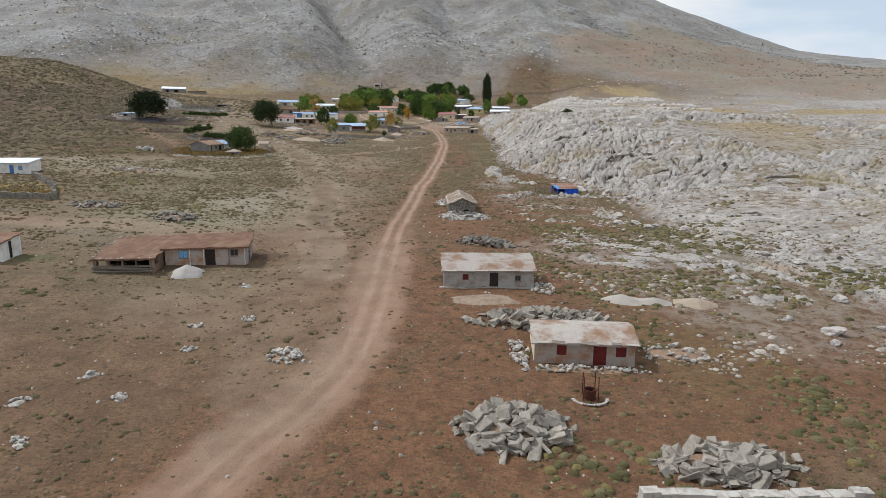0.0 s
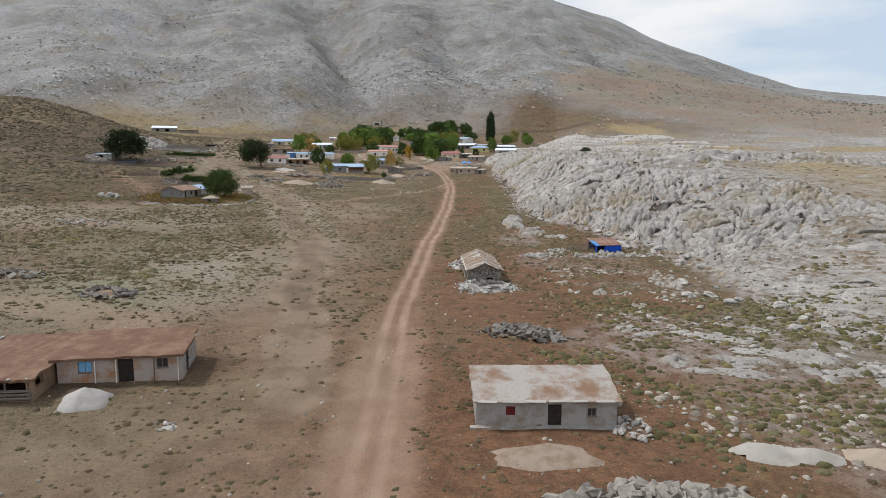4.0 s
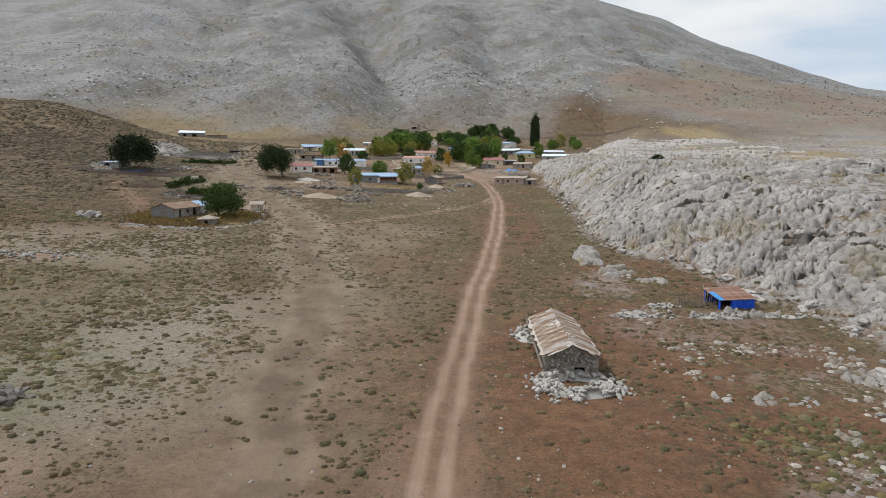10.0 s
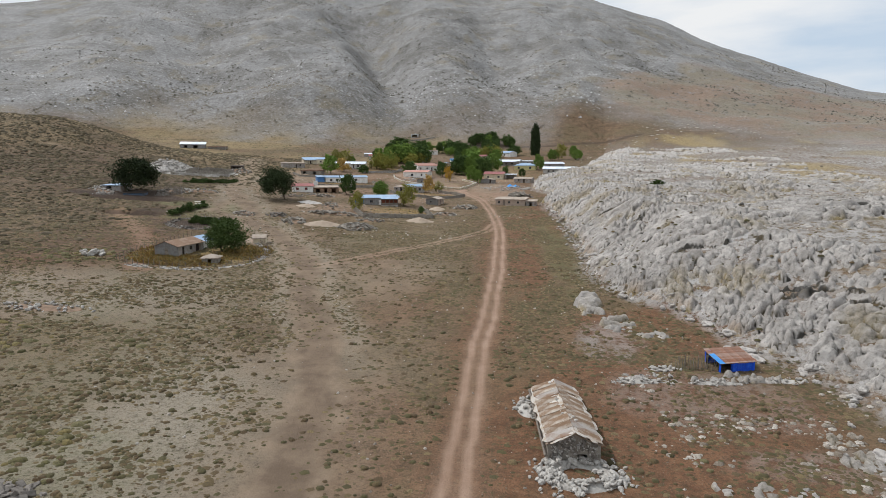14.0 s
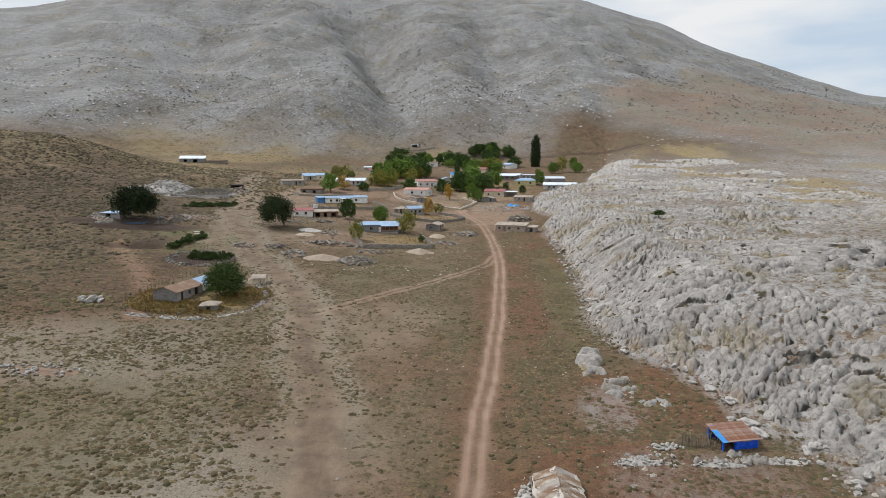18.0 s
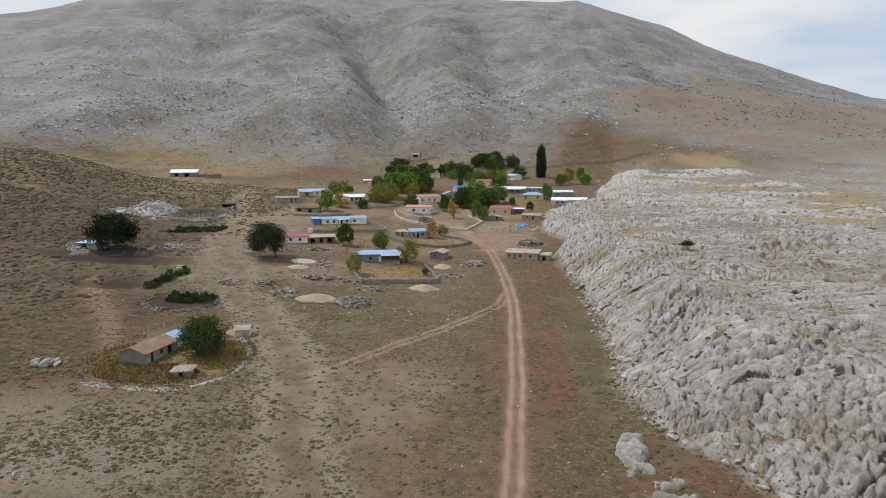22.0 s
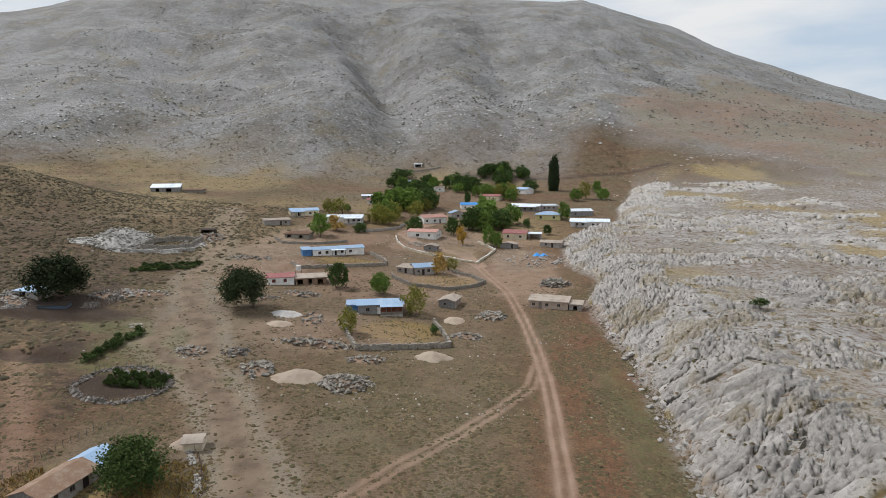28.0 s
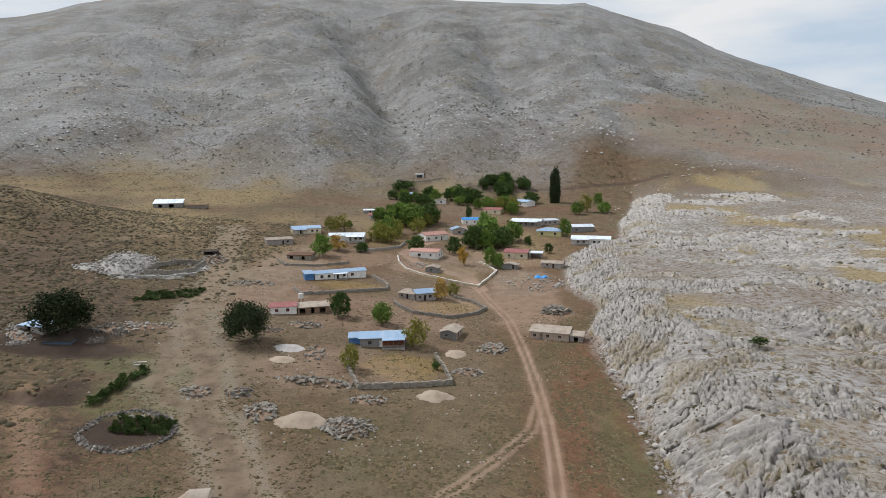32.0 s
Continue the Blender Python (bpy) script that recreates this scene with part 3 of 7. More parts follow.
# ---- limestone ridge: lumpy weathered rock that breaks through the grass ----
def knob(n, sharp=1.9):
    """Round backs with a sharp crease where the noise changes sign."""
    m = 1 - np.minimum(1, np.abs(n) * sharp)
    return 1 - m * m


def karst_relief(x, y):
    """Rounded lobes that run down the slope with flutes on them, the clefts between them, and a tone for each lobe."""
    wx = x + 2.0 * fbm(x, y, 11, 3, 101) + 0.8 * fbm(x, y, 2.6, 2, 104)
    wy = y + 2.0 * fbm(x, y, 11, 3, 103) + 0.8 * fbm(x, y, 2.6, 2, 106)
    turn = 0.45 + 0.22 * fbm(x, y, 40, 2, 109)
    a, b = np.cos(turn) * wx + np.sin(turn) * wy, np.cos(turn) * wy - np.sin(turn) * wx
    vary = smooth01(0.5 + 1.7 * fbm(x, y, 13, 2, 102))
    n1 = vnoise(a * 0.72, b, 4.2, 131)
    f1, f2, who = cells(a * 0.8, b, 1.65, 5)
    g1, g2, tone = cells(a * 0.75 + 7, b + 0.15 * a, 0.9, 9)
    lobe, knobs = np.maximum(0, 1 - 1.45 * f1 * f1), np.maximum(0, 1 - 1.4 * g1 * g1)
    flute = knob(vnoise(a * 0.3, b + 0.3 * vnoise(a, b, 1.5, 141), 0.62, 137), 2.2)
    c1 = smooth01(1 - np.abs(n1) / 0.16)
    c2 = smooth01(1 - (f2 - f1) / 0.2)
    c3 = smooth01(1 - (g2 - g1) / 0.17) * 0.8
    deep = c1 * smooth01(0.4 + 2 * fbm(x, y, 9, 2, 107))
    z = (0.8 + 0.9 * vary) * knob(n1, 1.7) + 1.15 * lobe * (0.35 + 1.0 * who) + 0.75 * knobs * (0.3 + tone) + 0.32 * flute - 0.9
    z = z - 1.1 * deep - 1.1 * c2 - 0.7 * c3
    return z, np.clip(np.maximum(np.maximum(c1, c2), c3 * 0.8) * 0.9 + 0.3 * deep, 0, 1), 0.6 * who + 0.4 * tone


def karst_cover(x, y):
    """1 where bare rock stands out, 0 where grass covers it."""
    rd = rock_depth(x, y)
    edge = smooth01((rd + 0.5) / 2.5)
    slope = 1 - smooth01((rd - soft_interp(y, *ROCK_W, 10) * 1.0) / 16)
    patches = smooth01(0.34 + 0.2 * smooth01((y - 230) / 40) + 1.9 * fbm(x * 0.6, y * 1.9, 34, 5, 111, 0.65))
    near = smooth01((y - 58) / 40)
    lone = smooth01((rd + 14) / 10) * smooth01(0.2 + 2.8 * fbm(x, y, 8, 3, 115)) * 0.75 * smooth01((135 - y) / 25) * smooth01((y - 55) / 20)
    for cx, cy, rx, ry in ((13, 171, 2.5, 7), (16.5, 160, 3, 6), (20, 155, 4, 2.5), (18, 140, 8, 1.3), (28, 141, 5, 1.3), (33, 124, 3, 5), (20.5, 115, 5, 1.5), (25, 108, 3, 3), (22, 100, 6, 6),
                           (29, 100, 8, 6), (28, 87, 7, 4), (36, 92, 7, 8), (45, 98, 8, 8), (48, 90, 7, 8), (41, 76, 3, 8), (39, 70, 3, 4), (44, 71, 3, 3), (50, 82, 5, 8)):
        lone = np.maximum(lone, 0.72 * blob(x, y, cx, cy, rx, ry, 113, 0.6))
    thin = 0.72 + 0.28 * smooth01((y - 125) / 35)
    return np.maximum(edge * np.maximum(slope * 0.95 * thin, patches) * near, lone)


def karst_height(x, y):
    relief, _, _ = karst_relief(x, y)
    c = karst_cover(x, y)
    low = 1 - smooth01((y - 115) / 35)
    return land(x, y) - 1.75 + 0.45 * low + relief * (0.45 + 0.5 * c) * (1 - 0.6 * low) + 1.35 * c - 0.6 * (1 - smooth01(c * 6))


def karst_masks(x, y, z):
    # gap drives the painted dark of the clefts and part of the grass
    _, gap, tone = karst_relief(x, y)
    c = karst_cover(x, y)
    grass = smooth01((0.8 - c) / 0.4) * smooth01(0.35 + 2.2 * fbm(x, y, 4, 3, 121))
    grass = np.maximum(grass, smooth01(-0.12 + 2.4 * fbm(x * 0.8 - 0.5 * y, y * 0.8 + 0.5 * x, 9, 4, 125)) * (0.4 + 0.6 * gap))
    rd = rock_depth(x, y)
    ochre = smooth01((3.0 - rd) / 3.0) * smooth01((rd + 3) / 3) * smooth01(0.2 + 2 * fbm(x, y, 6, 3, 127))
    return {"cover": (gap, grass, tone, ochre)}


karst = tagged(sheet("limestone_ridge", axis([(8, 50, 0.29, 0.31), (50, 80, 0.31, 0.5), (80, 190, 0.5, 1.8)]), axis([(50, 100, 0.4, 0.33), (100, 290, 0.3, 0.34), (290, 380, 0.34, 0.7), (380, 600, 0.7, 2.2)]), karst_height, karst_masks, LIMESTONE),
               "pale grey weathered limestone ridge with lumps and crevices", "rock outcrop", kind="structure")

# ---- building helpers ----
PLASTER_GREY = plain("grey_plaster", srgb(158, 154, 150), srgb(132, 116, 102), 0.9, 9, bump=0.25)
PLASTER_PATCHY = plain("patchy_plaster", srgb(160, 150, 142), srgb(150, 112, 88), 0.7, 6, bump=0.4, amount=1.0)
PLASTER_WHITE = plain("white_plaster", srgb(226, 224, 220), srgb(198, 192, 184), 0.6, 8, bump=0.2)
PLASTER_CREAM = plain("cream_plaster", srgb(214, 202, 178), srgb(188, 172, 148), 0.6, 8, bump=0.2)
PLASTER_YELLOW = plain("yellow_plaster", srgb(212, 204, 150), srgb(190, 180, 136), 0.6, 8, bump=0.2)
PLASTER_PINK = plain("pink_plaster", srgb(172, 154, 140), srgb(150, 134, 122), 0.6, 8, bump=0.2)
BLOCK_GREY = plain("grey_blockwork", srgb(138, 136, 134), srgb(116, 110, 104), 1.2, 5, bump=0.5)
BLUE_PAINT = plain("blue_paint", srgb(66, 108, 158), srgb(96, 132, 168), 1.0, 10, bump=0.15)
MUD_WALL = plain("mud_wall", srgb(140, 116, 96), srgb(112, 92, 78), 0.8, 5, bump=0.6)
FIELDSTONE = plain("fieldstone", srgb(144, 137, 127), srgb(104, 96, 87), 1.3, 6, bump=0.7, vary=0.22)
WHITE_STONE = plain("white_stone", srgb(172, 167, 160), srgb(128, 121, 114), 1.3, 6, bump=0.6, vary=0.16)
DARK_STONE = plain("dark_stone", srgb(124, 117, 110), srgb(86, 80, 74), 1.3, 6, bump=0.7, vary=0.22)
MUD_ROOF = plain("mud_roof", srgb(104, 76, 60), srgb(128, 102, 83), 0.5, 4, bump=0.6)
PALE_ROOF = plain("pale_mud_roof", srgb(160, 153, 146), srgb(126, 98, 78), 0.36, 4, bump=0.5, amount=1.0)
TAN_ROOF = plain("tan_earth_roof", srgb(162, 149, 136), srgb(134, 120, 107), 0.5, 4, bump=0.5)
FARM_ROOF = plain("rusty_earth_roof", srgb(136, 108, 88), srgb(160, 140, 122), 0.5, 4, bump=0.5)
BLUE_ROOF = plain("blue_sheet_roof", srgb(148, 172, 198), srgb(172, 188, 204), 0.5, 6, 0.5, 0.3, 0.1, stretch=(1, 0.2, 1))
BRIGHT_BLUE = plain("bright_blue_sheet", srgb(56, 136, 206), srgb(96, 160, 214), 0.6, 6, 0.5, 0.1, 0.1)
WHITE_ROOF = plain("white_sheet_roof", srgb(222, 228, 234), srgb(196, 204, 212), 0.4, 6, 0.45, 0.2, 0.1, stretch=(1, 0.2, 1))
RED_ROOF = plain("dark_red_sheet_roof", srgb(140, 86, 84), srgb(156, 112, 106), 0.6, 6, 0.6, 0.1, 0.15)
SALMON_ROOF = plain("salmon_tile_roof", srgb(176, 134, 122), srgb(160, 122, 110), 0.8, 8, bump=0.4)
RUST_ROOF = plain("rusty_sheet_roof", srgb(126, 82, 60), srgb(170, 156, 146), 0.55, 4, 0.7, 0.2, 0.3, 0.7, (0.25, 1.6, 1))
RUSTY_BROWN = plain("rusty_brown_sheet", srgb(120, 95, 74), srgb(166, 156, 144), 0.45, 5, 0.85, 0.1, 0.5, 1.0, vary=0.16)
RED_PAINT = plain("dark_red_paint", srgb(104, 34, 32), srgb(84, 28, 28), 1.5, 12, 0.6, bump=0.15)
WINDOW_BLUE = plain("light_blue_paint", srgb(98, 158, 204), srgb(130, 176, 208), 2, 12, 0.5, bump=0.1)
DARK_WOOD = plain("dark_wood", srgb(70, 60, 52), srgb(46, 40, 36), 2, 14, 0.85, stretch=(1, 1, 0.15), bump=0.4)
GREY_WOOD = plain("weathered_wood", srgb(128, 118, 108), srgb(96, 88, 80), 2, 14, 0.9, stretch=(0.2, 1, 1), bump=0.5, vary=0.2)
# Near-black doorway filling; its colour paints in the dark inside.
DARK_INSIDE = plain("dark_door_leaf", srgb(52, 44, 42), srgb(38, 34, 32), 2, 10, 0.9, bump=0.2)
BLUE_TARP = plain("blue_tarpaulin", srgb(24, 76, 196), srgb(44, 104, 214), 1.5, 5, 0.45, bump=0.7)
SAND = plain("sand", srgb(166, 150, 133), srgb(146, 129, 112), 0.5, 20, 0.95, bump=0.3)
PALE_SAND = plain("pale_sand", srgb(168, 161, 152), srgb(148, 140, 130), 0.5, 20, 0.95, bump=0.3)
GRAVEL_WHITE = plain("pale_gravel", srgb(174, 169, 164), srgb(150, 143, 137), 0.6, 16, 0.95, bump=0.5)
DULL_GRAVEL = plain("dull_gravel", srgb(146, 130, 115), srgb(122, 102, 85), 0.8, 9, 0.95, bump=0.5)
RUSTY_IRON = plain("rusty_iron", srgb(92, 52, 40), srgb(60, 36, 32), 3, 14, 0.8, 0.3, 0.4)
STRAW = plain("dry_straw", srgb(176, 146, 84), srgb(140, 120, 76), 0.8, 8, bump=0.4, vary=0.2)


def make_glass():
    k = Mat("window_glass", 0.12)
    k.p.inputs["Specular IOR Level"].default_value = 0.5
    return k.done(k.mix(k.noise(1.5), (0.02, 0.022, 0.026, 1), (0.04, 0.044, 0.05, 1)))


GLASS = make_glass()


def leaf_material(name, a, b, c):
    k = Mat(name, 0.85)
    k.p.inputs["Specular IOR Level"].default_value = 0.08
    geo = k.n.new("ShaderNodeNewGeometry")
    info = k.n.new("ShaderNodeObjectInfo")
    col = k.mix(geo.outputs["Random Per Island"], a, b)
    col = k.mix(k.math("MULTIPLY", k.steps(k.noise(0.5, 3), 0.45, 0.7), 0.6), col, c)
    hsv = k.node("HueSaturation")
    m = k.n.new("ShaderNodeMath")
    m.operation, m.inputs[1].default_value, m.inputs[2].default_value = "MULTIPLY_ADD", 0.35, 0.82
    k.l.new(info.outputs["Random"], m.inputs[0])
    k.l.new(m.outputs["Value"], hsv.inputs["Value"])
    k.l.new(col, hsv.inputs["Color"])
    return k.done(hsv.outputs["Color"])


LEAF_DARK = leaf_material("dark_leaves", srgb(46, 55, 36), srgb(58, 68, 43), srgb(38, 46, 31))
LEAF_DEEP = leaf_material("deep_green_leaves", srgb(66, 84, 46), srgb(84, 102, 56), srgb(54, 70, 40))
LEAF_GREEN = leaf_material("green_leaves", srgb(92, 118, 54), srgb(118, 138, 68), srgb(74, 98, 46))
LEAF_GARDEN = leaf_material("garden_leaves", srgb(56, 72, 38), srgb(76, 90, 48), srgb(46, 58, 34))
LEAF_YELLOW = leaf_material("yellowing_leaves", srgb(118, 120, 58), srgb(138, 132, 66), srgb(96, 104, 52))
LEAF_GOLD = leaf_material("golden_leaves", srgb(176, 142, 56), srgb(150, 118, 50), srgb(128, 116, 56))
BARK = plain("bark", srgb(92, 80, 68), srgb(64, 56, 48), 1.5, 9, stretch=(1, 1, 0.3), bump=0.8)


GRID_X, GRID_Y = gx_axis.tolist(), gy_axis.tolist()
GRID_Z = np.empty(len(GRID_X) * len(GRID_Y) * 3, np.float32)
ground.data.vertices.foreach_get("co", GRID_Z)
GRID_ARRAY = GRID_Z.reshape(len(GRID_Y), len(GRID_X), 3)[:, :, 2].astype(float)
GRID_Z = GRID_ARRAY.tolist()


def at_ground(x, y):
    """Height of the ground sheet."""
    i, j = bisect_right(GRID_X, x) - 1, bisect_right(GRID_Y, y) - 1
    u, v = (x - GRID_X[i]) / (GRID_X[i + 1] - GRID_X[i]), (y - GRID_Y[j]) / (GRID_Y[j + 1] - GRID_Y[j])
    a, b = GRID_Z[j], GRID_Z[j + 1]
    return (a[i] * (1 - u) + a[i + 1] * u) * (1 - v) + (b[i] * (1 - u) + b[i + 1] * u) * v


def bisect_right(values, v):
    lo, hi = 0, len(values)
    while lo < hi:
        mid = (lo + hi) // 2
        if v < values[mid]:
            hi = mid
        else:
            lo = mid + 1
    return lo


def part(name, bm, material, parent, label=""):
    me = bpy.data.meshes.new(name)
    bmesh.ops.recalc_face_normals(bm, faces=bm.faces)
    bm.to_mesh(me)
    bm.free()
    me.materials.append(material)
    ob = new(name, me)
    ob.parent = parent
    if label:
        tagged(ob, label)
    return ob


def share(name, me, parent, m):
    """One more object on a mesh that is already there."""
    ob = new(name, me)
    ob.parent = parent
    ob.matrix_basis = m
    return ob


def thing(name, label, category, m, group=""):
    ob = new(name)
    ob.empty_display_size = 0.2
    ob.matrix_basis = m
    return tagged(ob, label, category, group)


def hexa(bm, corners):
    """Eight corners: four below, four above, each round the same way."""
    v = [bm.verts.new(c) for c in corners]
    for f in ((0, 1, 2, 3), (7, 6, 5, 4), (0, 4, 5, 1), (1, 5, 6, 2), (2, 6, 7, 3), (3, 7, 4, 0)):
        bm.faces.new([v[i] for i in f])


def brick(bm, x0, x1, y0, y1, z0, z1, m=None):
    c = [(x0, y0, z0), (x1, y0, z0), (x1, y1, z0), (x0, y1, z0), (x0, y0, z1), (x1, y0, z1), (x1, y1, z1), (x0, y1, z1)]
    hexa(bm, [m @ Vector(p) for p in c] if m else c)


def beam(bm, a, b, w, w2=None):
    """A bar from a to b, w wide, w2 wide at its end."""
    a, b, w2 = Vector(a), Vector(b), w if w2 is None else w2
    way = (b - a).normalized()
    side = way.orthogonal().normalized()
    up = way.cross(side)
    ring = lambda p, r: [p + r / 2 * (s * side + t * up) for s, t in ((-1, -1), (1, -1), (1, 1), (-1, 1))]
    hexa(bm, ring(a, w) + ring(b, w2))


def wall_panel(length, top, low, thick, openings, place):
    """An upright wall with openings cut through it. place(u, t, z) lays it into the house."""
    bm = bmesh.new()
    cuts = sorted({0.0, length, length / 2, *(v for o in openings for v in o[1:3])})

    def slab(u0, u1, z0a, z0b, z1a, z1b):
        hexa(bm, [place(u0, 0, z0a), place(u1, 0, z0b), place(u1, thick, z0b), place(u0, thick, z0a),
                  place(u0, 0, z1a), place(u1, 0, z1b), place(u1, thick, z1b), place(u0, thick, z1a)])

    for u0, u1 in zip(cuts, cuts[1:]):
        hole = [o for o in openings if o[1] <= u0 + 1e-6 and o[2] >= u1 - 1e-6]
        if hole:
            z0, z1 = hole[0][3:5]
            if z0 > low:
                slab(u0, u1, low, low, z0, z0)
            slab(u0, u1, z1, z1, max(z1 + 0.02, top(u0)), max(z1 + 0.02, top(u1)))
        else:
            slab(u0, u1, low, low, top(u0), top(u1))
    bmesh.ops.remove_doubles(bm, verts=bm.verts, dist=1e-4)
    return bm


def roof_sheet(length, depth, over, height, thick, nx=12, ny=8, rag=0.0, seed=0, sag=0.0):
    """A roof slab over a plan, its top at height(x, y), with overhang and uneven edges."""
    rnd = random.Random(seed)
    bm = bmesh.new()
    xs = [-over + (length + 2 * over) * i / nx for i in range(nx + 1)]
    ys = [-over + (depth + 2 * over) * j / ny for j in range(ny + 1)]
    top, low = {}, {}
    for i, x in enumerate(xs):
        for j, y in enumerate(ys):
            ex = rnd.uniform(-rag, rag) if i in (0, nx) else 0
            ey = rnd.uniform(-rag, rag) if j in (0, ny) else 0
            z = height(x, y) + rnd.uniform(-sag, sag)
            top[i, j] = bm.verts.new((x + ex, y + ey, z + thick))
            low[i, j] = bm.verts.new((x + ex, y + ey, z))
    for i in range(nx):
        for j in range(ny):
            bm.faces.new([top[i, j], top[i + 1, j], top[i + 1, j + 1], top[i, j + 1]])
            bm.faces.new([low[i, j + 1], low[i + 1, j + 1], low[i + 1, j], low[i, j]])
    for i in range(nx):
        bm.faces.new([low[i, 0], low[i + 1, 0], top[i + 1, 0], top[i, 0]])
        bm.faces.new([top[i, ny], top[i + 1, ny], low[i + 1, ny], low[i, ny]])
    for j in range(ny):
        bm.faces.new([top[0, j], top[0, j + 1], low[0, j + 1], low[0, j]])
        bm.faces.new([low[nx, j], low[nx, j + 1], top[nx, j + 1], top[nx, j]])
    return bm


def roof_height(kind, length, depth, eave, rise):
    if kind == "gable":
        return lambda x, y: eave + rise * (1 - abs(2 * y / depth - 1))
    if kind == "gable_end":
        return lambda x, y: eave + rise * (1 - abs(2 * x / length - 1))
    if kind == "arch":
        return lambda x, y: eave + rise * (1 - abs(2 * y / depth - 1) ** 1.8)
    if kind == "hip":
        return lambda x, y: eave + rise * min(1, 2 * min(x, length - x, y, depth - y) / depth)
    return lambda x, y: eave + rise * y / depth  # lean


def house(label, p0, p1, depth, eave, rise, kind, wall_mat, roof_mat, openings=(), over=0.35, thick=0.12, rag=0.0, sag=0.0,
          name="house", category="house", side_mat=None, frame_mat=None, group="village houses", seed=1, sink=1.6, z=None):
    """A one-storey house. p0, p1: the front corners; openings: (wall, from, to, low, high, what, material)."""
    length = math.hypot(p1[0] - p0[0], p1[1] - p0[1])
    turn = math.degrees(math.atan2(p1[1] - p0[1], p1[0] - p0[0]))
    z = z if z is not None else (at_ground(*p0) + at_ground(*p1)) / 2
    h = thing(name, label, category, pose(p0[0], p0[1], z, 0, 0, turn), group)
    height, th = roof_height(kind, length, depth, eave, rise), 0.32
    side_mat, frame_mat = side_mat or wall_mat, frame_mat or GREY_WOOD
    sides = {"front": (length, lambda u: height(u, 0.0), lambda u, t, z: (u, t, z)),
             "back": (length, lambda u: height(u, depth), lambda u, t, z: (u, depth - t, z)),
             "left": (depth - 2 * th, lambda u: height(0.0, u + th), lambda u, t, z: (t, u + th, z)),
             "right": (depth - 2 * th, lambda u: height(length, u + th), lambda u, t, z: (length - t, u + th, z))}
    for key, (span, top, place) in sides.items():
        mine = [o for o in openings if o[0] == key]
        part("wall", wall_panel(span, top, -sink, th, mine, place), wall_mat if key in ("front", "back") else side_mat, h)
        for _, u0, u1, z0, z1, what, mat in mine:
            def box(bm, a, b, c, d, e, f):
                hexa(bm, [place(x, y, w) for w in (e, f) for x, y in ((a, c), (b, c), (b, d), (a, d))])
            bm = bmesh.new()
            if what == "window":
                for a, b, e, f in ((u0, u1, z0, z0 + 0.07), (u0, u1, z1 - 0.07, z1), (u0, u0 + 0.07, z0 + 0.07, z1 - 0.07), (u1 - 0.07, u1, z0 + 0.07, z1 - 0.07),
                                   ((u0 + u1) / 2 - 0.03, (u0 + u1) / 2 + 0.03, z0 + 0.07, z1 - 0.07)):
                    box(bm, a, b, 0.06, 0.16, e, f)
                w = part("window", bm, frame_mat, h)
                bm = bmesh.new()
                box(bm, u0 + 0.05, u1 - 0.05, 0.1, 0.13, z0 + 0.05, z1 - 0.05)
                part("pane", bm, mat or GLASS, w)
                bm = bmesh.new()
                box(bm, u0 - 0.06, u1 + 0.06, -0.05, 0.05, z0 - 0.08, z0 - 0.004)
                part("sill", bm, frame_mat, w)
            elif what in ("door", "shutter"):
                box(bm, u0 + 0.012, u1 - 0.012, 0.05, 0.1, z0, z1)
                d = part("door" if what == "door" else "shutter", bm, mat or DARK_WOOD, h)
                for s in (0.2, 0.5, 0.78):
                    bm = bmesh.new()
                    box(bm, u0 + 0.03, u1 - 0.03, 0.025, 0.046, z0 + s * (z1 - z0), z0 + (s + 0.06) * (z1 - z0))
                    part("batten", bm, mat or DARK_WOOD, d)
                bm = bmesh.new()
                brick(bm, 0, 0.1, 0, 0.04, 0, 0.16)
                knob = part("handle" if what == "door" else "latch", bm, RUSTY_IRON, d)
                knob.location = place(u1 - 0.2, 0.0, (z0 + z1) / 2)
            # what is "gap" stays open: a dark byre
    part("roof", roof_sheet(length, depth, over, height, thick, 14, 8, rag, seed, sag), roof_mat, h)
    if any(o[5] == "gap" for o in openings):
        bm = bmesh.new()
        brick(bm, th, length - th, th, depth - th, -0.3, 0.02)
        part("inner_floor", bm, MUD_WALL, h)
    return h


def posts_and_beam(parent, points, height, material=GREY_WOOD, w=0.14):
    """A row of porch posts with a beam on top, in the house's own coordinates."""
    for x, y in points:
        bm = bmesh.new()
        beam(bm, (x, y, -1.2), (x, y, height), w)
        part("post", bm, material, parent)
    bm = bmesh.new()
    for (ax, ay), (bx, by) in zip(points, points[1:]):
        beam(bm, (ax, ay, height + 0.06), (bx, by, height + 0.06), w)
    part("beam", bm, material, parent)


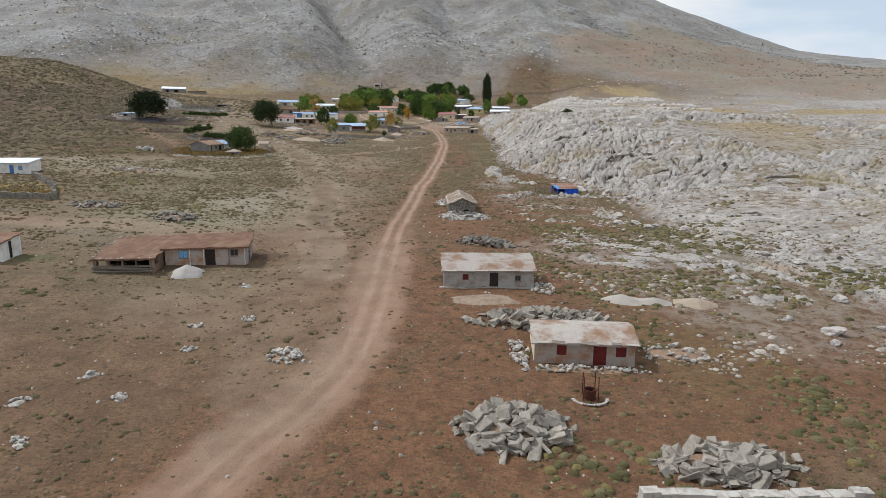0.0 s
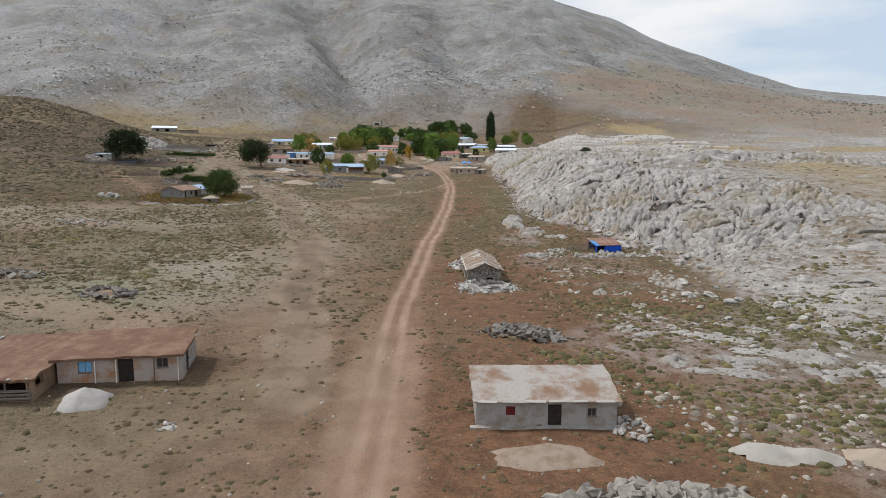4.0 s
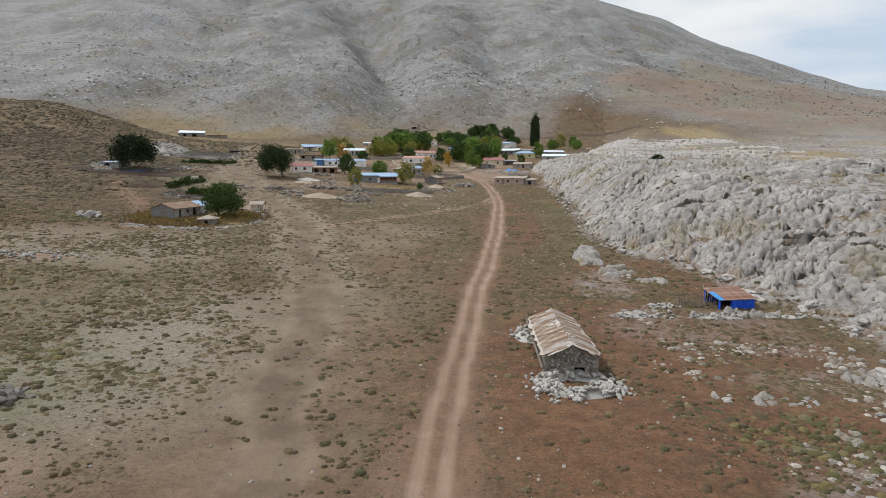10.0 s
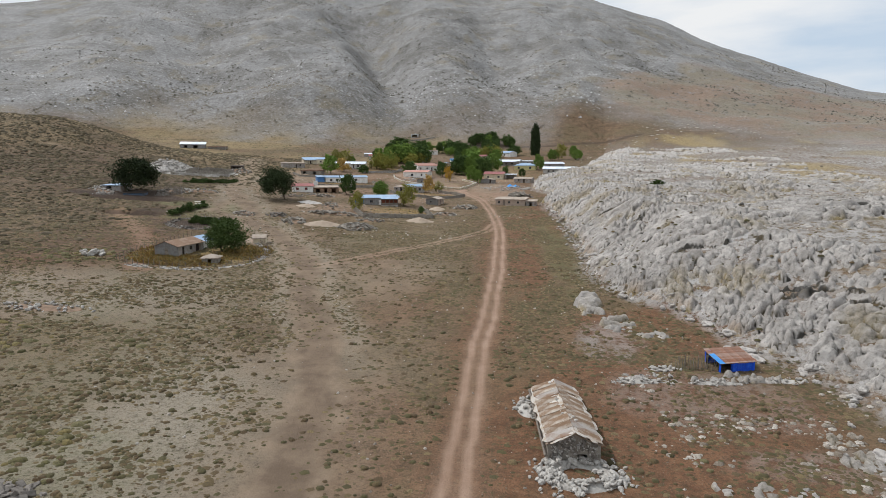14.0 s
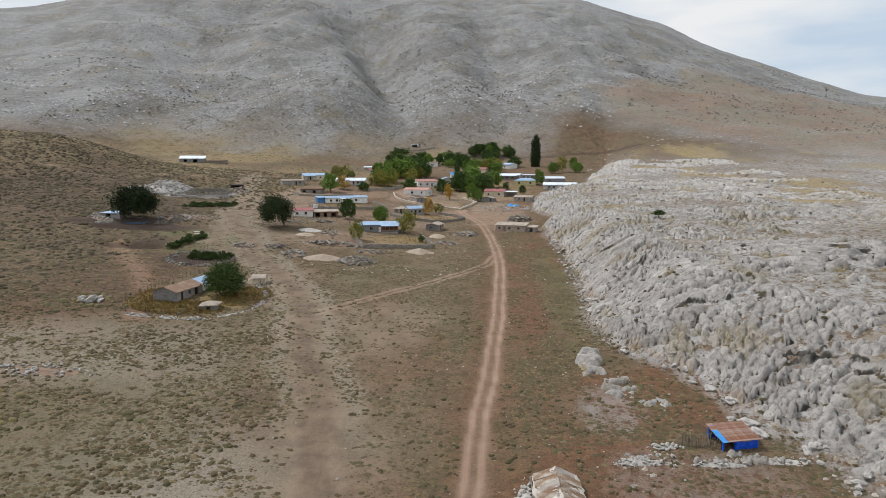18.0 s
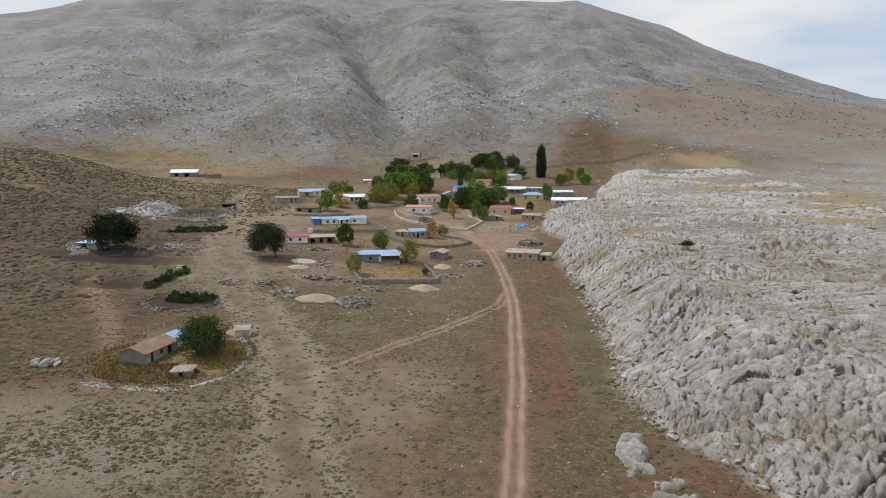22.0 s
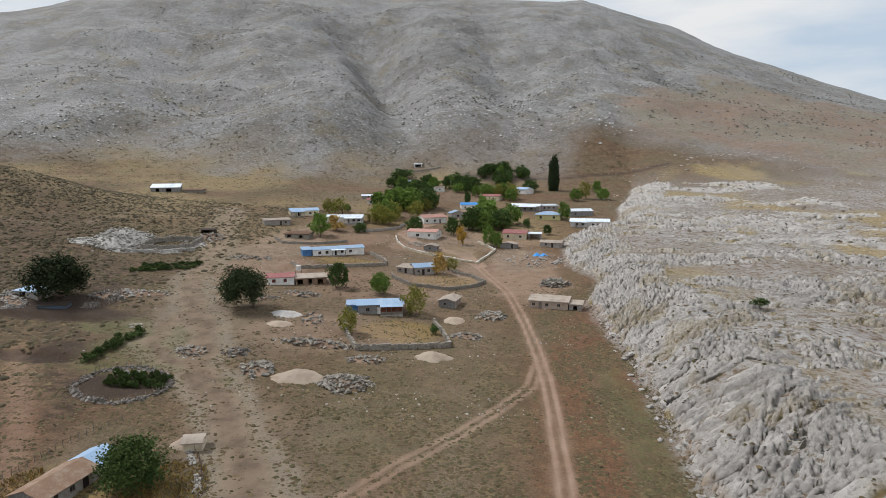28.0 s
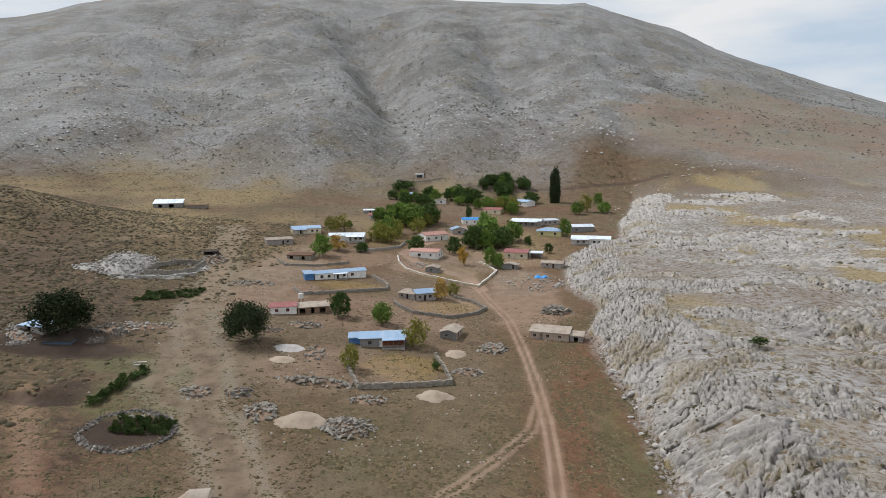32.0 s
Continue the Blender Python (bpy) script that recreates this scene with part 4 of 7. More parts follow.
# ---- stones ----
def stone_mesh(name, seed, material, flat=0.7, cut=0.0, sub=1):
    """A boulder, or with cut near 1 an angular quarried block."""
    rnd = random.Random(seed)
    bm = bmesh.new()
    if cut > 0.5:
        bmesh.ops.create_cube(bm, size=1.0)
        for v in bm.verts:
            v.co = Vector((v.co.x * (1 + rnd.uniform(-0.3, 0.3)), v.co.y * (1 + rnd.uniform(-0.3, 0.3)), v.co.z * flat * (1 + rnd.uniform(-0.35, 0.35))))
        bmesh.ops.bevel(bm, geom=list(bm.edges), offset=0.05, segments=1, affect="EDGES")
    else:
        bmesh.ops.create_icosphere(bm, subdivisions=sub + 1, radius=0.55)
        off = Vector((rnd.uniform(-50, 50), rnd.uniform(-50, 50), rnd.uniform(-50, 50)))
        for v in bm.verts:
            k = 1 + 0.5 * noise.noise(v.co * 1.6 + off) + 0.3 * noise.noise(v.co * 4 + off) + (0.16 * noise.noise(v.co * 9 + off) if sub > 1 else 0)
            v.co = Vector((v.co.x * k * 1.15, v.co.y * k, v.co.z * k * flat))
    me = bpy.data.meshes.new(name)
    bmesh.ops.recalc_face_normals(bm, faces=bm.faces)
    bm.to_mesh(me)
    bm.free()
    me.materials.append(material)
    return me


BLOCKS = [stone_mesh("stone", 10 + i, FIELDSTONE, 0.5 + 0.12 * (i % 3), 1.0) for i in range(6)]
DARK_BLOCKS = [stone_mesh("stone", 30 + i, DARK_STONE, 0.5 + 0.12 * (i % 3), 1.0) for i in range(5)]
PALE_COBBLES = [stone_mesh("stone", 50 + i, WHITE_STONE, 0.75, 0, 0) for i in range(6)]
BOULDERS = [stone_mesh("boulder", 70 + i, make_limestone("boulder_limestone", False) if i == 0 else bpy.data.materials["boulder_limestone"], 0.7, 0, 2) for i in range(6)]


def stone_pile(label, x, y, rx, ry, height, size, count, meshes=BLOCKS, turn=0.0, seed=1, core=MUD_WALL, group="rubble heaps", ring=None):
    """A heap of loose stones on a low mound of rubble."""
    rnd = random.Random(seed)
    p = thing("stone_pile", label, "stone pile", pose(x, y, at_ground(x, y), 0, 0, turn), group)
    bm = bmesh.new()
    n, rings = 18, 5
    inv = p.matrix_basis.inverted()

    def surface(u, v, r):
        """Height of the mound under a point of its plan."""
        q = p.matrix_basis @ Vector((u, v, 0))
        dome = height * (1 - r * r) * (0.75 + 0.35 * noise.noise(Vector((q.x * 0.6, q.y * 0.6, seed))))
        if ring:
            dome *= min(1, max(0, (r - ring) * 4))
        return at_ground(q.x, q.y) - p.matrix_basis.translation.z + dome

    grid = []
    for i in range(rings + 1):
        r = i / rings
        grid.append([bm.verts.new((rx * r * math.cos(a), ry * r * math.sin(a), surface(rx * r * math.cos(a), ry * r * math.sin(a), r) - 0.22 * size - (0.35 if i == rings else 0)))
                     for a in (2 * math.pi * k / n for k in range(n))])
    for a, b in zip(grid[1:], grid[2:]):
        for k in range(n):
            bm.faces.new([a[k], b[k], b[(k + 1) % n], a[(k + 1) % n]])
    centre = bm.verts.new((0, 0, surface(0, 0, 0) - 0.22 * size))
    for k in range(n):
        bm.faces.new([centre, grid[1][k], grid[1][(k + 1) % n]])
    for v in grid[0]:
        bm.verts.remove(v)
    # Default mud core: a dark soil brown picked to read as shade between stones.
    part("rubble_core", bm, core, p, "fine rubble between the stones")
    for k in range(count):
        r = math.sqrt(rnd.random()) if not ring else ring + (1 - ring) * rnd.random() ** 0.7
        a = rnd.uniform(0, 2 * math.pi)
        if rnd.random() < 0.12:
            r = 1 + 0.25 * rnd.random()
        u, v = rx * r * math.cos(a), ry * r * math.sin(a)
        s = size * rnd.uniform(0.45, 1.25) * (0.75 if r > 1 else 1)
        m = pose(u, v, surface(u, v, min(r, 1)) + 0.12 * s, rnd.uniform(-40, 40), rnd.uniform(-40, 40), rnd.uniform(0, 360)) @ Matrix.Diagonal((s * rnd.uniform(0.9, 1.9), s * rnd.uniform(0.7, 1.15), s * rnd.uniform(0.5, 0.95), 1) if meshes is not PALE_COBBLES else (s * rnd.uniform(0.8, 1.4), s, s, 1))
        share("stone", rnd.choice(meshes), p, m)
    return p


def stone_wall(name, label, points, height, thick, size, material, seed=1, cap=None, group=""):
    """A dry stone wall along a line on the ground: joined stones in uneven courses."""
    rnd = random.Random(seed)
    x0, y0 = points[0]
    base = thing(name, label, "stone wall", pose(x0, y0, at_ground(x0, y0)), group)
    z0 = base.matrix_basis.translation.z
    bm = bmesh.new()
    caps = bmesh.new()
    for (ax, ay), (bx, by) in zip(points, points[1:]):
        span = math.hypot(bx - ax, by - ay)
        turn = math.degrees(math.atan2(by - ay, bx - ax))
        s = 0.0
        while s < span:
            w = size * rnd.uniform(0.7, 1.5)
            q = min(1, (s + w / 2) / span)
            gx, gy = ax + (bx - ax) * q, ay + (by - ay) * q
            g = at_ground(gx, gy) - z0
            high = height * rnd.uniform(0.82, 1.1)
            rows = max(1, round(high / (size * 0.62)))
            for r in range(rows):
                t = thick * rnd.uniform(0.85, 1.12) / 2
                lo, hi = g - (0.4 if r == 0 else 0) + high * r / rows, g + high * (r + 1) / rows - 0.015
                brick(bm, -w / 2 + 0.015, w / 2 - 0.015, -t, t, lo, hi, pose(gx - x0 + rnd.uniform(-0.03, 0.03), gy - y0, 0, rnd.uniform(-3, 3), rnd.uniform(-2, 2), turn + rnd.uniform(-5, 5)))
            if cap:
                brick(caps, -w / 2, w / 2 + 0.02, -thick * 0.6, thick * 0.6, g + high - 0.02, g + high + 0.1, pose(gx - x0, gy - y0, 0, 0, 0, turn))
            s += w
    part("stonework", bm, material, base)
    if cap:
        part("coping", caps, cap, base, "pale coping along the top")
    else:
        caps.free()
    return base


def heap(name, label, category, x, y, rx, ry, height, material, turn=0.0, seed=1, peaks=1, group="sand heaps"):
    """A loose conical heap with a spread foot."""
    bm = bmesh.new()
    m = pose(x, y, at_ground(x, y), 0, 0, turn)
    n, rings = 26, 9
    prev = None
    for i in range(rings, -1, -1):
        r = i / rings
        row = []
        for k in range(n):
            a = 2 * math.pi * k / n
            wob = 1 + 0.3 * noise.noise(Vector((math.cos(a) * 1.4, math.sin(a) * 1.4, seed * 3.1))) + 0.14 * noise.noise(Vector((math.cos(a) * 4, math.sin(a) * 4, seed * 1.7)))
            u, v = rx * r * wob * math.cos(a), ry * r * wob * math.sin(a)
            q = m @ Vector((u, v, 0))
            if peaks == 2:
                f = max(max(0, 1 - math.hypot((u / rx + 0.4) / 0.6, v / ry / 0.95)), 0.8 * max(0, 1 - math.hypot((u / rx - 0.5) / 0.5, v / ry / 0.9)))
            else:
                f = max(0, 1 - r) ** 0.9
            z = at_ground(q.x, q.y) - m.translation.z + height * f + 0.05 * noise.noise(Vector((u, v, seed))) + (-0.12 if i == rings else 0.02)
            row.append(bm.verts.new((u, v, z)))
        if prev:
            for k in range(n):
                bm.faces.new([prev[k], prev[(k + 1) % n], row[(k + 1) % n], row[k]])
        prev = row
    bmesh.ops.remove_doubles(bm, verts=bm.verts, dist=1e-3)
    me = bpy.data.meshes.new(name)
    bmesh.ops.recalc_face_normals(bm, faces=bm.faces)
    for f in bm.faces:
        f.smooth = True
    bm.to_mesh(me)
    bm.free()
    me.materials.append(material)
    ob = new(name, me)
    ob.matrix_basis = m
    return tagged(ob, label, category, group)


# ---- trees ----
def crown_mesh(name, seed, rx, rz, cz, material, clumps=70, leaves=26, leaf=0.34, shape="round"):
    """Many small leaf blades in clumps on and in a lumpy crown, round about a loose dark inside."""
    rng = np.random.default_rng(seed)
    d = rng.normal(size=(clumps, 3))
    d /= np.linalg.norm(d, axis=1)[:, None]
    rad = 0.55 + 0.45 * rng.random(clumps) ** 0.5
    if shape == "round":
        d[:, 2] = np.where(d[:, 2] < -0.8, -d[:, 2], d[:, 2])
        centres = d * rad[:, None] * [rx, rx, rz] * (1 + 0.16 * rng.normal(size=(clumps, 1)))
    else:
        h = rng.random(clumps) * 2 - 1
        w = np.sqrt(np.clip(1 - ((h + 0.15) / 1.15) ** 2, 0.05, 1))
        a = rng.random(clumps) * 2 * np.pi
        centres = np.stack([rx * w * rad * np.cos(a), rx * w * rad * np.sin(a), rz * h], 1)
    centres[:, 2] += cz
    size = (0.2 + 0.16 * rng.random(clumps)) * rx
    if shape != "round":
        size *= 1.6
    p = np.repeat(centres, leaves, 0) + rng.normal(size=(clumps * leaves, 3)) * np.repeat(size, leaves)[:, None] * [0.52, 0.52, 0.44]
    n = len(p)
    a = rng.normal(size=(n, 3))
    a /= np.linalg.norm(a, axis=1)[:, None]
    b = np.cross(a, rng.normal(size=(n, 3)))
    b /= np.linalg.norm(b, axis=1)[:, None]
    s = leaf * (0.6 + 0.8 * rng.random(n))[:, None]
    quad = np.stack([p - a * s, p + b * s * 0.62, p + a * s, p - b * s * 0.62], 1).reshape(-1, 3)
    me = bpy.data.meshes.new(name)
    me.from_pydata(quad.tolist(), [], np.arange(4 * n).reshape(-1, 4).tolist())
    me.materials.append(material)
    return me


def trunk_mesh(name, seed, height, reach, r0, limbs=6):
    rnd = random.Random(seed)
    bm = bmesh.new()

    def limb(a, b, ra, rb, bend):
        steps, ring = 4, 6
        prev = None
        for i in range(steps + 1):
            s = i / steps
            p = a.lerp(b, s) + bend * math.sin(math.pi * s)
            r = ra + (rb - ra) * s
            row = [bm.verts.new(p + Vector((r * math.cos(2 * math.pi * k / ring), r * math.sin(2 * math.pi * k / ring), 0))) for k in range(ring)]
            if prev:
                for k in range(ring):
                    bm.faces.new([prev[k], prev[(k + 1) % ring], row[(k + 1) % ring], row[k]])
            prev = row
        bm.faces.new(prev)

    fork = Vector((rnd.uniform(-0.2, 0.2), rnd.uniform(-0.2, 0.2), height))
    limb(Vector((0, 0, -0.5)), fork, r0 * 1.25, r0 * 0.75, Vector((0.1, 0.05, 0)))
    for k in range(limbs):
        a = 2 * math.pi * k / limbs + rnd.uniform(-0.4, 0.4)
        tip = fork + Vector((reach * 0.8 * math.cos(a), reach * 0.8 * math.sin(a), reach * rnd.uniform(0.5, 1.2)))
        limb(fork - Vector((0, 0, 0.25 * height * rnd.random())), tip, r0 * 0.5, r0 * 0.1, Vector((0, 0, 0.15 * reach)))
    me = bpy.data.meshes.new(name)
    bm.to_mesh(me)
    bm.free()
    me.materials.append(BARK)
    return me


TREE_KINDS = {}


def tree(label, x, y, height, width, kind, seed=0, category="tree", group="village trees", base=0.0):
    """A tree of a kind that is built once, scaled to its height and width."""
    key = (kind, seed % 3)
    if key not in TREE_KINDS:
        mat = {"dark": LEAF_DEEP, "bigdark": LEAF_DARK, "biggreen": LEAF_GARDEN, "green": LEAF_GREEN, "yellow": LEAF_YELLOW, "gold": LEAF_GOLD, "poplar": LEAF_DARK, "bush": LEAF_GARDEN, "drybush": STRAW}[kind]
        if kind == "poplar":
            meshes = trunk_mesh("trunk", 5, 0.35, 0.2, 0.03, 4), crown_mesh("crown", 3, 0.4, 0.47, 0.52, mat, 240, 30, 0.045, "tall")
        elif kind in ("bush", "drybush"):
            meshes = trunk_mesh("trunk", 7, 0.1, 0.3, 0.02), crown_mesh("crown", 11 + key[1], 0.5, 0.45, 0.45, mat, 40, 22, 0.07)
        else:
            thin, big = kind in ("yellow", "gold"), kind.startswith("big")
            meshes = trunk_mesh("trunk", 20 + key[1], 0.2, 0.34, 0.03), crown_mesh("crown", 30 + key[1] + len(kind), 0.43, 0.38 if kind == "bigdark" else 0.42, 0.57 if kind == "bigdark" else 0.52, mat, 260 if big else 70 if thin else 85, 34 if big else 22 if thin else 25, 0.022 if big else 0.034 if thin else 0.042)
        TREE_KINDS[key] = meshes
    t = thing("tree" if "bush" not in kind else "shrub", label, category, pose(x, y, at_ground(x, y) - base - (0.06 * height if "bush" not in kind else 0), 0, 0, seed * 47.0), group)
    grow = Matrix.Diagonal((0.9 * width, 0.9 * width, height, 1))
    share("trunk", TREE_KINDS[key][0], t, grow)
    share("crown", TREE_KINDS[key][1], t, grow)
    return t

# ---- houses beside the track ----
def near_houses():
    h = house("abandoned grey plastered house with dark red door and shutters", (9.1, 51.6), (18.3, 51.1), 6.2, 2.1, 0.75, "arch", PLASTER_PATCHY, PALE_ROOF,
              [("front", 2.05, 2.95, 0.9, 1.85, "shutter", RED_PAINT), ("front", 5.4, 6.6, 0.0, 1.9, "door", RED_PAINT), ("front", 7.45, 8.4, 0.85, 1.8, "shutter", RED_PAINT)],
              over=0.28, thick=0.14, rag=0.12, sag=0.03, side_mat=PLASTER_CREAM, group="houses by the track", seed=3)
    rnd = random.Random(4)
    for k in range(7):
        bm = bmesh.new()
        u = 0.2 + k * 1.35
        brick(bm, 0, rnd.uniform(0.9, 1.6), 0, rnd.uniform(0.3, 0.55), 0, 0.03)
        b = part("eave_board", bm, GREY_WOOD if k % 2 else PALE_ROOF, h, "loose board at the eaves")
        b.matrix_basis = pose(u, -0.42, 2.17, rnd.uniform(4, 14), rnd.uniform(-5, 5), rnd.uniform(-8, 8))
    bm = bmesh.new()
    beam(bm, (1.6, -0.75, 0.1), (3.2, -1.0, 0.14), 0.16)
    part("fallen_plank", bm, GREY_WOOD, h)
    bm = bmesh.new()
    for s in (0, 1):
        beam(bm, (9.55 + 0.05 * s, -0.4, 2.1), (9.45, 1.6, 2.75 + 0.05 * s), 0.08)
    part("loose_rafter", bm, GREY_WOOD, h)

    h = house("abandoned grey house with pale flaking flat roof", (0.3, 72.2), (11.7, 72.5), 5.2, 2.15, 1.0, "lean", PLASTER_GREY, PALE_ROOF,
              [("front", 2.4, 3.15, 1.0, 1.75, "shutter", RED_PAINT), ("front", 5.8, 6.9, 0.0, 1.9, "door", DARK_INSIDE), ("front", 9.0, 9.75, 0.85, 1.6, "window", None)],
              over=0.3, thick=0.15, rag=0.1, sag=0.02, group="houses by the track", seed=5)
    bm = bmesh.new()
    brick(bm, -0.5, 11.9, -0.55, -0.003, -1.2, 0.16)
    part("plinth", bm, PLASTER_GREY, h, "grey concrete plinth along the front")
    for k in range(6):
        bm = bmesh.new()
        brick(bm, 0, rnd.uniform(1.2, 2.3), 0, 0.35, 0, 0.04)
        part("eave_sheet", bm, PALE_ROOF, h).matrix_basis = pose(0.1 + 1.9 * k, -0.45, 2.22, 8, rnd.uniform(-2, 2), rnd.uniform(-3, 3))

    h = house("mud-roofed farmhouse with blue window and grey walls", (-37.6, 78.2), (-27.1, 80.2), 6.2, 2.35, 0.75, "lean", PLASTER_PATCHY, MUD_ROOF,
              [("front", 1.75, 2.95, 1.05, 2.15, "window", WINDOW_BLUE), ("front", 5.15, 6.5, 0.0, 2.2, "door", DARK_INSIDE), ("front", 8.5, 9.55, 1.2, 2.15, "window", None),
               ("right", 1.6, 2.6, 0.0, 2.2, "door", DARK_INSIDE)], over=0.4, thick=0.22, rag=0.14, sag=0.05, side_mat=PLASTER_GREY, group="houses by the track", seed=7)
    for u in (3.2, 5.0, 8.3, 10.4):
        bm = bmesh.new()
        beam(bm, (u, -0.18, -0.6), (u + 0.04, -0.14, 2.4), 0.07)
        part("prop", bm, PLASTER_WHITE if u != 8.3 else GREY_WOOD, h, "pale wooden prop")
    h = house("open-fronted mud-roofed byre with log rails", (-44.8, 73.7), (-37.5, 74.6), 10.2, 1.75, 1.0, "lean", MUD_WALL, MUD_ROOF,
              [("front", 0.35, 3.4, 0.0, 1.7, "gap", None), ("front", 3.6, 6.9, 0.0, 1.7, "gap", None), ("right", 0.3, 1.6, 0.9, 2.0, "gap", None), ("left", 0.4, 3.4, 0.0, 1.7, "gap", None)],
              over=0.3, thick=0.22, rag=0.16, sag=0.06, group="houses by the track", name="byre", category="byre", seed=9)
    for k in range(6):
        bm = bmesh.new()
        z = 0.12 + 0.17 * k
        beam(bm, (-0.1, -0.16 - 0.05 * (k % 2), z), (7.3, -0.12, z + 0.04 * (-1) ** k), 0.13, 0.1)
        part("rail", bm, GREY_WOOD, h, "weathered log rail")
    for u in (0.0, 1.9, 3.5, 5.2, 7.1):
        bm = bmesh.new()
        beam(bm, (u, 0.02, -0.6), (u, 0.05, 1.8), 0.15)
        part("post", bm, GREY_WOOD, h)
    # stones that hold the roof edges down
    for k in range(26):
        s = rnd.uniform(0.18, 0.4)
        edge = k < 14
        m = pose(-0.2 if edge else rnd.uniform(0, 7.2), rnd.uniform(0, 10) if edge else -0.2, 0, 0, 0, rnd.uniform(0, 360)) @ Matrix.Diagonal((s, s, s * 0.7, 1))
        m.translation.z = 1.75 + 0.098 * m.translation.y + 0.27
        share("roof_stone", rnd.choice(PALE_COBBLES), h, m)

    house("small pale farmhouse with white roof and blue window", (-110.5, 141.5), (-99.8, 142.9), 6.0, 2.5, 0.7, "lean", PLASTER_WHITE, WHITE_ROOF,
          [("front", 1.0, 2.2, 1.0, 2.0, "window", WINDOW_BLUE), ("front", 6.6, 7.6, 0.0, 2.0, "door", BLUE_PAINT), ("front", 8.6, 9.6, 0.9, 1.9, "window", WINDOW_BLUE)], thick=0.16, group="houses by the track")
    # The side opening gets a near-black leaf in place of its unlit inside.
    house("small white outbuilding with brown roof and dark doorway", (-68.5, 74.6), (-58.0, 75.6), 4.4, 2.4, 0.5, "lean", PLASTER_WHITE, MUD_ROOF,
          [("right", 1.3, 2.0, 0.0, 2.3, "door", DARK_INSIDE)], thick=0.16, rag=0.08, group="houses by the track", sag=0.03)
    stone_wall("garden_wall", "low grey stone wall round a yellow garden", [(-112, 116), (-95, 115.5), (-78, 118), (-84, 128), (-98, 142)], 1.2, 0.7, 0.8, FIELDSTONE, 31)
    # rusty well ring with four rods
    w = thing("well", "rusty iron well ring with upright rods", "well", pose(12.9, 45.2, at_ground(12.9, 45.2)))
    bm = bmesh.new()
    n = 18
    rows = [[bm.verts.new((r * math.cos(2 * math.pi * k / n), r * math.sin(2 * math.pi * k / n), z)) for k in range(n)] for r, z in ((0.52, -0.5), (0.52, 0.85), (0.44, 0.85), (0.44, 0.1))]
    for a, b in zip(rows, rows[1:]):
        for k in range(n):
            bm.faces.new([a[k], a[(k + 1) % n], b[(k + 1) % n], b[k]])
    bm.faces.new(rows[-1])
    part("ring", bm, RUSTY_IRON, w)
    for x, y in ((-0.62, -0.5), (0.62, -0.5), (-0.5, 0.6), (0.55, 0.55)):
        bm = bmesh.new()
        beam(bm, (x, y, -0.4), (x * 0.95, y * 0.95, 2.1), 0.06)
        part("rod", bm, RUSTY_IRON, w)
    for k in range(16):
        a = -2.9 + 2.7 * k / 15
        share("kerb_stone", PALE_COBBLES[k % 6], w, pose(1.45 * math.cos(a), 1.35 * math.sin(a), 0.03, 0, 0, k * 50) @ Matrix.Diagonal((0.3, 0.3, 0.26, 1)))
    # top of a ruined wall close to the start
    stone_wall("ruined_wall", "whitewashed top of a ruined stone wall", [(13.2, 32.0), (20, 32.0), (27.4, 32.6)], 1.0, 0.8, 1.0, WHITE_STONE, 33)


near_houses()


LIME_WASH = plain("lime_wash", srgb(190, 184, 176), srgb(164, 146, 126), 1.4, 8, bump=0.6)


